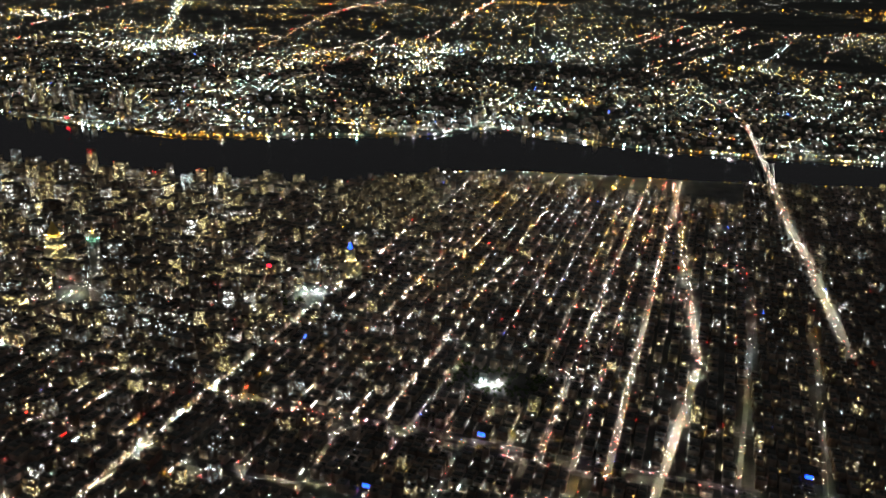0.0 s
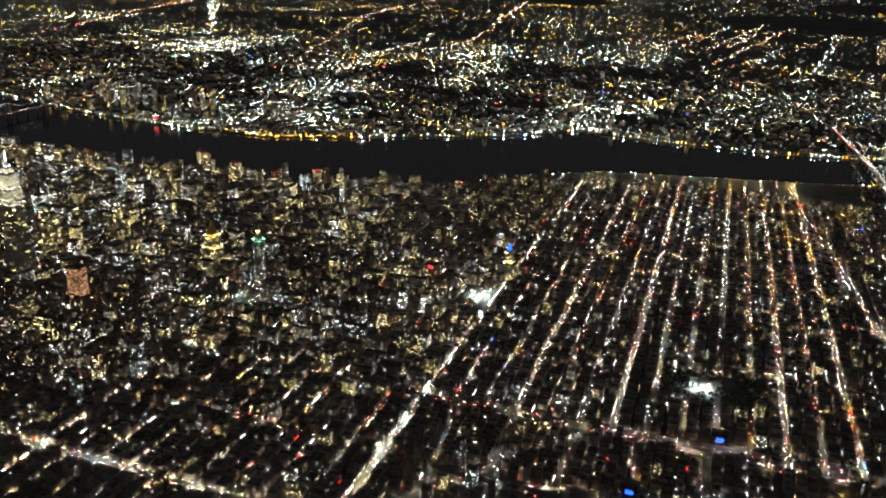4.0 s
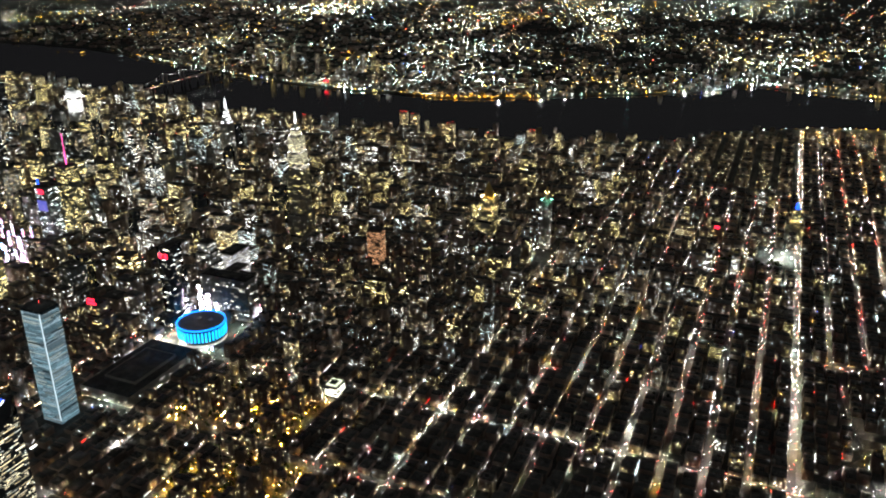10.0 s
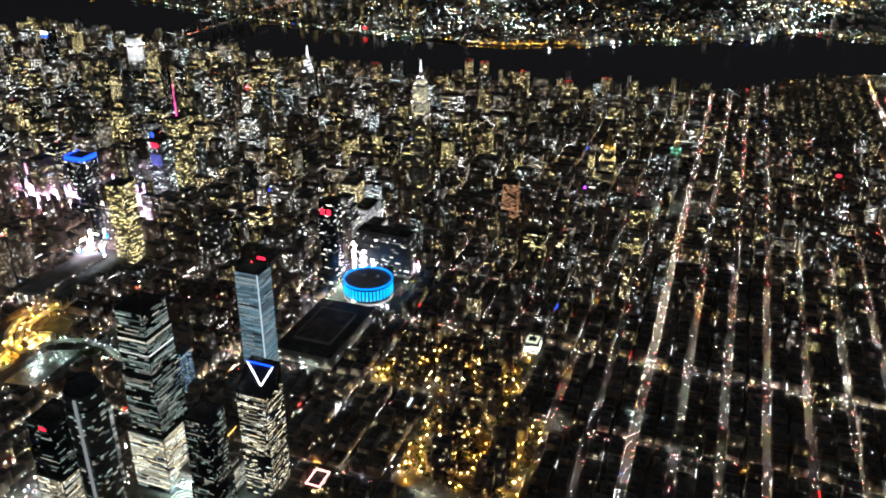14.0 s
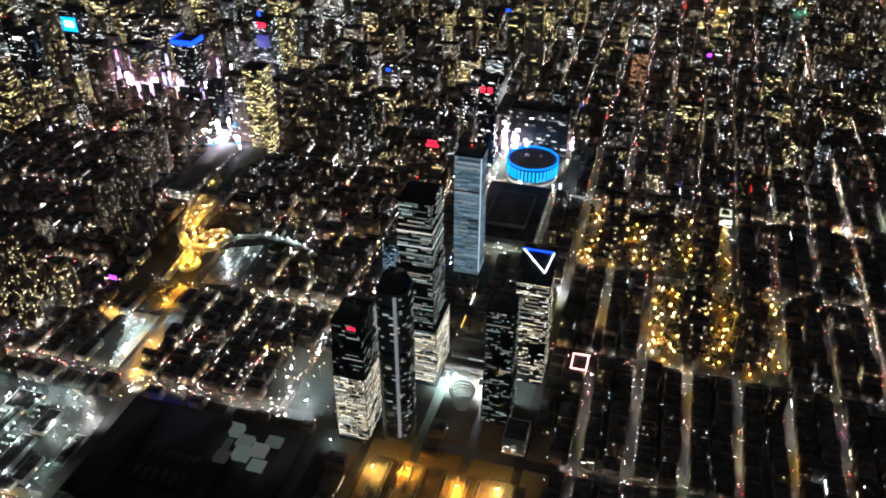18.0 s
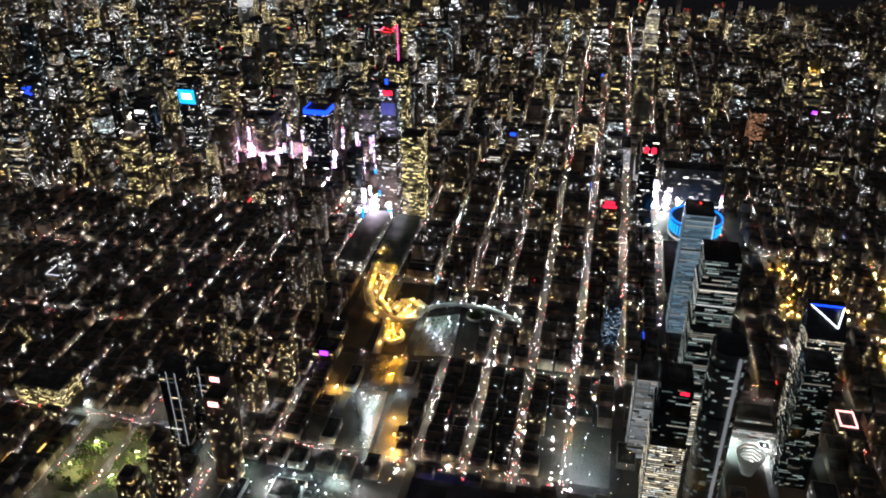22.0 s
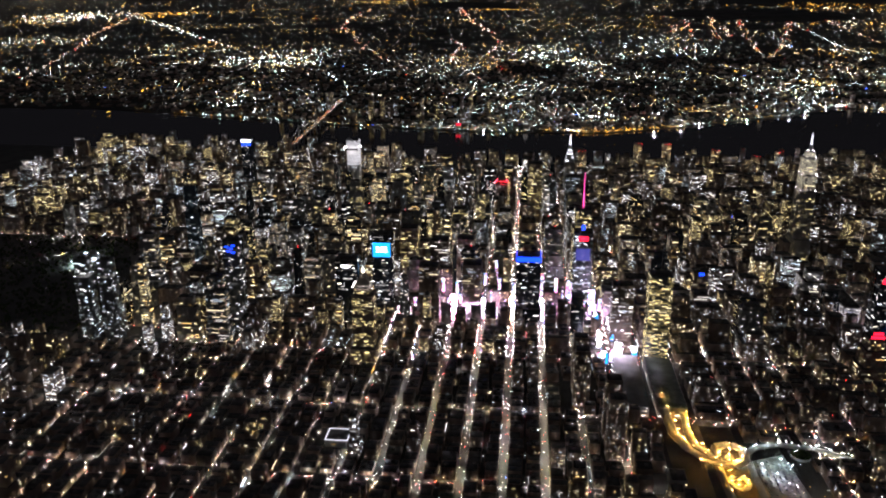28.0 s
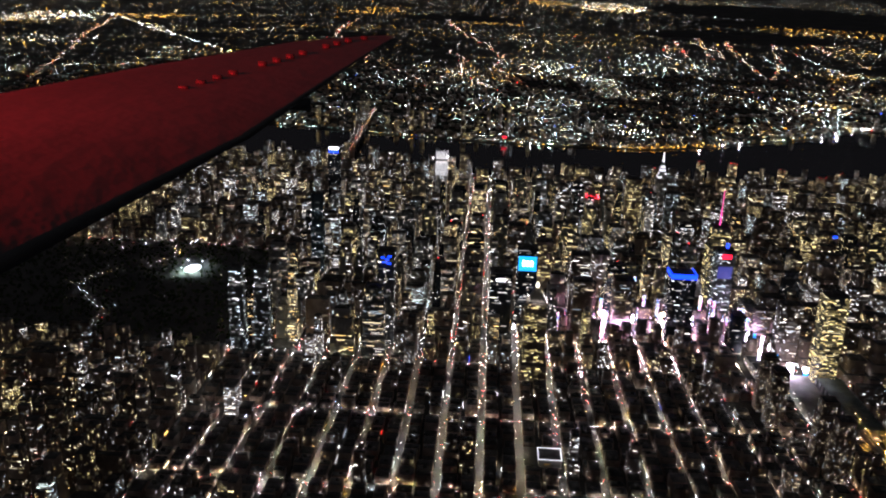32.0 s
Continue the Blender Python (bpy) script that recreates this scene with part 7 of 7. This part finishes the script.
# Arterial roads: long strings of lamps across the plain.
ROUTES = [  # points of the route, colour
    ([(260, 226), (420, 235), (560, 300), (617, 379), (811, 478), (970, 583), (1219, 748), (1524, 964)], "white"), ([(400, 520), (478, 570), (719, 666), (1051, 803), (1524, 964)], "rose"),
    ([(560, 205), (598, 218), (704, 260), (907, 327), (1239, 427), (1422, 448), (1728, 469)], "rose"), ([(420, 96), (497, 94), (625, 116), (761, 136), (891, 125), (1091, 144), (1300, 185), (1800, 260)], "rose"),
    ([(1483, 1223), (1554, 905), (1679, 777), (1845, 609), (2074, 500), (2400, 420)], "amber"), ([(473, 124), (659, 175), (859, 177), (985, 203)], "rose"),
    ([(430, -301), (530, -289), (640, -240), (745, -200), (900, -260), (1377, -402)], "rose"), ([(340, -60), (420, 20), (470, 100)], "amber"),
    ([(500, -560), (800, -330), (1100, -60), (1500, 300)], "white"), ([(350, -300), (520, -420), (800, -600), (1300, -900)], "white"), ([(300, -100), (470, -170), (745, -307)], "white"),
    ([(1260, -170), (974, -126)], "rose"), ([(1409, -218), (1027, -160)], "rose"), ([(1498, -281), (983, -191)], "rose"), ([(1273, -259), (1036, -220)], "rose"), ([(1425, -321), (1009, -239), (783, -198)], "rose"),
    ([(1081, -293), (781, -241)], "white"), ([(1324, -394), (803, -318)], "white"), ([(1400, -480), (947, -400)], "rose"), ([(2975, 40), (2990, -140)], "amber"), ([(1950, 420), (2050, 300)], "amber"), ([(1700, 250), (1720, 60)], "amber"),
    ([(1577, 915), (1629, 769), (1832, 589)], "amber"), ([(1473, 1216), (1561, 1015)], "amber"), ([(2709, 718), (2596, 542)], "amber"), ([(2101, 663), (1976, 468)], "amber"), ([(2271, 271), (2308, 181)], "amber"), ([(1426, 222), (1413, 152)], "amber"), ([(2225, 976), (2338, 860)], "amber"),
    ([(274, 402), (282, 379)], "amber"), ([(273, 338), (293, 318)], "amber"), ([(867, 834), (933, 781)], "rose"), ([(2366, 1145), (2385, 1032)], "amber"), ([(3818, 2188), (4175, 1964)], "amber"), ([(3748, 1168), (3975, 959)], "amber"), ([(1396, 882), (976, 592)], "white")]
rose = []
for route, tint in ROUTES:
    lot = {"white": pts, "amber": opts, "rose": rose}[tint]
    for (x0, y0), (x1, y1) in zip(route, route[1:]):
        length = math.hypot(x1 - x0, y1 - y0)
        s = 0.0
        while s < length:
            x, y = x0 + (x1 - x0) * s / length, y0 + (y1 - y0) * s / length
            grow = max(0.2, 0.00028 * (x + 260))
            (lot if rng.random() < 0.85 else pts).append((x + rng.normal(0, 0.9 + 0.002 * x), y + rng.normal(0, 0.9 + 0.002 * x), rise(x) + 1.0, 0.95 * grow * rng.uniform(0.6, 1.5)))
            s += (2.2 + 0.0045 * x) * rng.uniform(0.2, 2.4)
# Lamps along both banks of the river, and a gold-lit strip of park and quays.
opts += [(far_shore(y) + 16 * rng.random() ** 2 + 0.6, y, 0.6, rng.uniform(0.1, 0.26)) for y in rng.uniform(-6, 56, 90)]
for y in np.arange(-400, 330, 2.6):
    if rng.random() < 0.8:
        (opts if -10 < y < 90 or rng.random() < 0.3 else pts).append((far_shore(y) + rng.uniform(1, 5), y, 0.7, rng.uniform(0.15, 0.35)))
    if rng.random() < 0.75:
        (opts if y < -161 and rng.random() < 0.6 else pts).append((east_shore(y) - rng.uniform(1, 4), y, 0.8, rng.uniform(0.12, 0.24)))
floods_at = [(329.5, -255, 1.2), (337, -290.4, 1.6), (333, -200, 0.8), (301, -92, 0.8), (283, -60, 0.8), (343, -130, 0.9), (232, 8, 0.8), (254, -12, 0.8), (334, -225, 0.7), (236, 60, 0.7), (231, 100, 0.8), (336, -165, 0.8), (318, -108, 0.7), (262, -25, 0.8)]
stuff("shore_floodlights", gems(floods_at, [(0.13, 0.13, 0.3)] * len(floods_at)), SHOREFLOOD, "bright floodlights on the far waterfront", "lamps")
P, O = np.array(pts), np.array(opts)
stuff("far_lamps", domes(P[:, :3], P[:, 3]), FARLIGHT, "lamps of the far boroughs", "city lights")
Wm = np.array(warm)
stuff("far_warm_lamps", domes(Wm[:, :3], Wm[:, 3]), FARWARM, "warm lamps of the distant suburbs", "city lights")
stuff("far_sodium_lamps", domes(O[:, :3], O[:, 3]), FARORANGE, "orange lamps of the far boroughs", "city lights")
Rs = np.array(rose)
stuff("highway_traffic_lamps", domes(Rs[:, :3], Rs[:, 3]), FARROSE, "strings of lamps and traffic on far highways", "city lights")
# Dim lit windows of the far houses, over the whole plain.
n = 56000
fx = 235 + 4000 * rng.random(n) ** 2.2
fy = rng.uniform(-1.0, 1.15, n) * (420 + 0.62 * fx)
keep = np.array([x > far_shore(y) + 4 and noise.noise((x / 60, y / 60, 4.0)) + rng.uniform(-0.5, 0.45) > -0.2 and not any(((x - ex) / rx) ** 2 + ((y - ey) / ry) ** 2 < 1 for ex, ey, rx, ry in DARK) for x, y in zip(fx, fy)])
fx, fy = fx[keep], fy[keep]
fz = 150.0 * (np.maximum(0.0, fx - 800.0) / 4400.0) ** 1.4 + rng.uniform(0.2, 1.0, len(fx))
half, tall_ = 0.16 + 0.00024 * fx, 0.10 + 0.00018 * fx
stuff("far_lit_windows", quads(np.stack([np.stack(p, -1) for p in ((fx, fy - half, fz), (fx, fy + half, fz), (fx, fy + half, fz + 2 * tall_), (fx, fy - half, fz + 2 * tall_))], 1)), FARWINDOW, "dim lit windows of the far boroughs", "city lights")
h = rng.random((5200, 4))
bx, by = 232 + 520 * h[:, 0] ** 1.3, -600 + 1150 * h[:, 1]
ok = np.array([x > far_shore(y) + 4 for x, y in zip(bx, by)])
bx, by, h = bx[ok], by[ok], h[ok]
far_rows = [(x, x + 1.5 + 4 * p, y, y + 1.5 + 3 * q, 0.8 + 1.6 * p * q + 0.3, 0, 0.06, 0.0) for x, y, p, q in zip(bx, by, h[:, 2], h[:, 3])]
stuff("far_houses", boxes([(r[0], r[2], 0) for r in far_rows], [(r[1], r[3], r[4]) for r in far_rows]), BRICK, "low houses and sheds of the far shore", "buildings")
for i in range(46):
    y = rng.uniform(60, 260) if i < 34 else rng.uniform(-240, -30)
    x = far_shore(y) + rng.uniform(5, 70)
    z = rng.uniform(5, 15) if i < 34 else rng.uniform(3, 9)
    tower("far_tower", "far waterfront tower with scattered lit windows", x, y, [(2.6, 2.6, 0, z)], BRICK_OB, PANES[i % 5], 0.16, bay=0.5)["group"] = "far waterfront towers"
ob = tower("far_tower", "far tower with a red lit sign on the waterfront", 236, 128.5, [(2, 3, 0, 3.4)], BRICK_OB, WINDOWS, 0.1)
sign(ob, -1.05, 0, 2.6, 3.0, 1.2, REDSIGN, "red lit waterfront sign")

# ---------------------------------------------------------------- the airliner's wing, where it stands as the flight ends
WINGPAINT = surface("grey_wing_paint", (0.05, 0.05, 0.052), (0.085, 0.085, 0.088), 0.45, scale=3, fine=40, bump=0.05)
EYE = Vector(PATH[-1][1])
wing = thing("aircraft_wing", "grey airliner wing lit red by the beacon", "wing", *EYE)
# Stations from inboard to tip: distance out to the east, leading and trailing edge to the north, height below the eye,
# droop of the rear.
# The inboard droop is exaggerated: its shape darkens the rear in place of a cast shadow.
STATIONS = [(0.10, 0.985, 0.440, -0.215, 2.0), (0.45, 0.800, 0.355, -0.181, 2.0), (0.83, 0.612, 0.250, -0.144, 0.9), (1.10, 0.490, 0.218, -0.117, 0.45), (1.38, 0.330, 0.186, -0.090, 0.3), (1.45, 0.240, 0.178, -0.083, 0.25), (1.475, 0.190, 0.175, -0.080, 0.25)]
PROFILE = [(0.0, 0.0), (0.03, 0.022), (0.12, 0.042), (0.32, 0.055), (0.58, 0.042), (0.80, 0.024), (0.97, -0.026), (1.0, -0.036), (0.97, -0.037), (0.8, -0.038), (0.5, -0.03), (0.15, -0.02)]
vv = []
for out, lead, trail, z, droop in STATIONS:
    chord = lead - trail
    vv += [(out, lead - chord * c, z + chord * t * droop * 0.9) for c, t in PROFILE]
m, n = len(STATIONS), len(PROFILE)
ff = [(i * n + k, i * n + (k + 1) % n, (i + 1) * n + (k + 1) % n, (i + 1) * n + k) for i in range(m - 1) for k in range(n)]
skin = part("skin", (vv, ff), WINGPAINT, wing)
for p in skin.data.polygons:
    p.use_smooth = True
for i in range(14):
    f = i / 13
    out = 0.96 + 0.46 * f
    lead = np.interp(out, [s[0] for s in STATIONS], [s[1] for s in STATIONS])
    trail = np.interp(out, [s[0] for s in STATIONS], [s[2] for s in STATIONS])
    z = np.interp(out, [s[0] for s in STATIONS], [s[3] for s in STATIONS])
    y = lead - 0.58 * (lead - trail)
    if i not in (4, 9):
        part("vortex_vane", boxes((out - 0.002, y - 0.006, z + 0.012 * (lead - trail)), (out + 0.002, y + 0.006, z + 0.024 * (lead - trail) + 0.004)), WINGPAINT, wing)
for out, l in ((1.0, 0.04),):
    trail = float(np.interp(out, [s[0] for s in STATIONS], [s[2] for s in STATIONS]))
    z = float(np.interp(out, [s[0] for s in STATIONS], [s[3] for s in STATIONS]))
    part("flap_fairing", prism([(out - 0.014, trail + l), (out - 0.014, trail + 0.02), (out, trail - 0.006), (out + 0.014, trail + 0.02), (out + 0.014, trail + l)], z - 0.020, z - 0.006), WINGPAINT, wing)
lamp = bpy.data.lights.new("beacon", "POINT")
lamp.energy, lamp.color, lamp.shadow_soft_size = 130.0, (1.0, 0.02, 0.02), 0.02
beacon_lamp = new("beacon_light", lamp)
beacon_lamp.location = EYE + Vector((0.30, 1.05, 0.10))
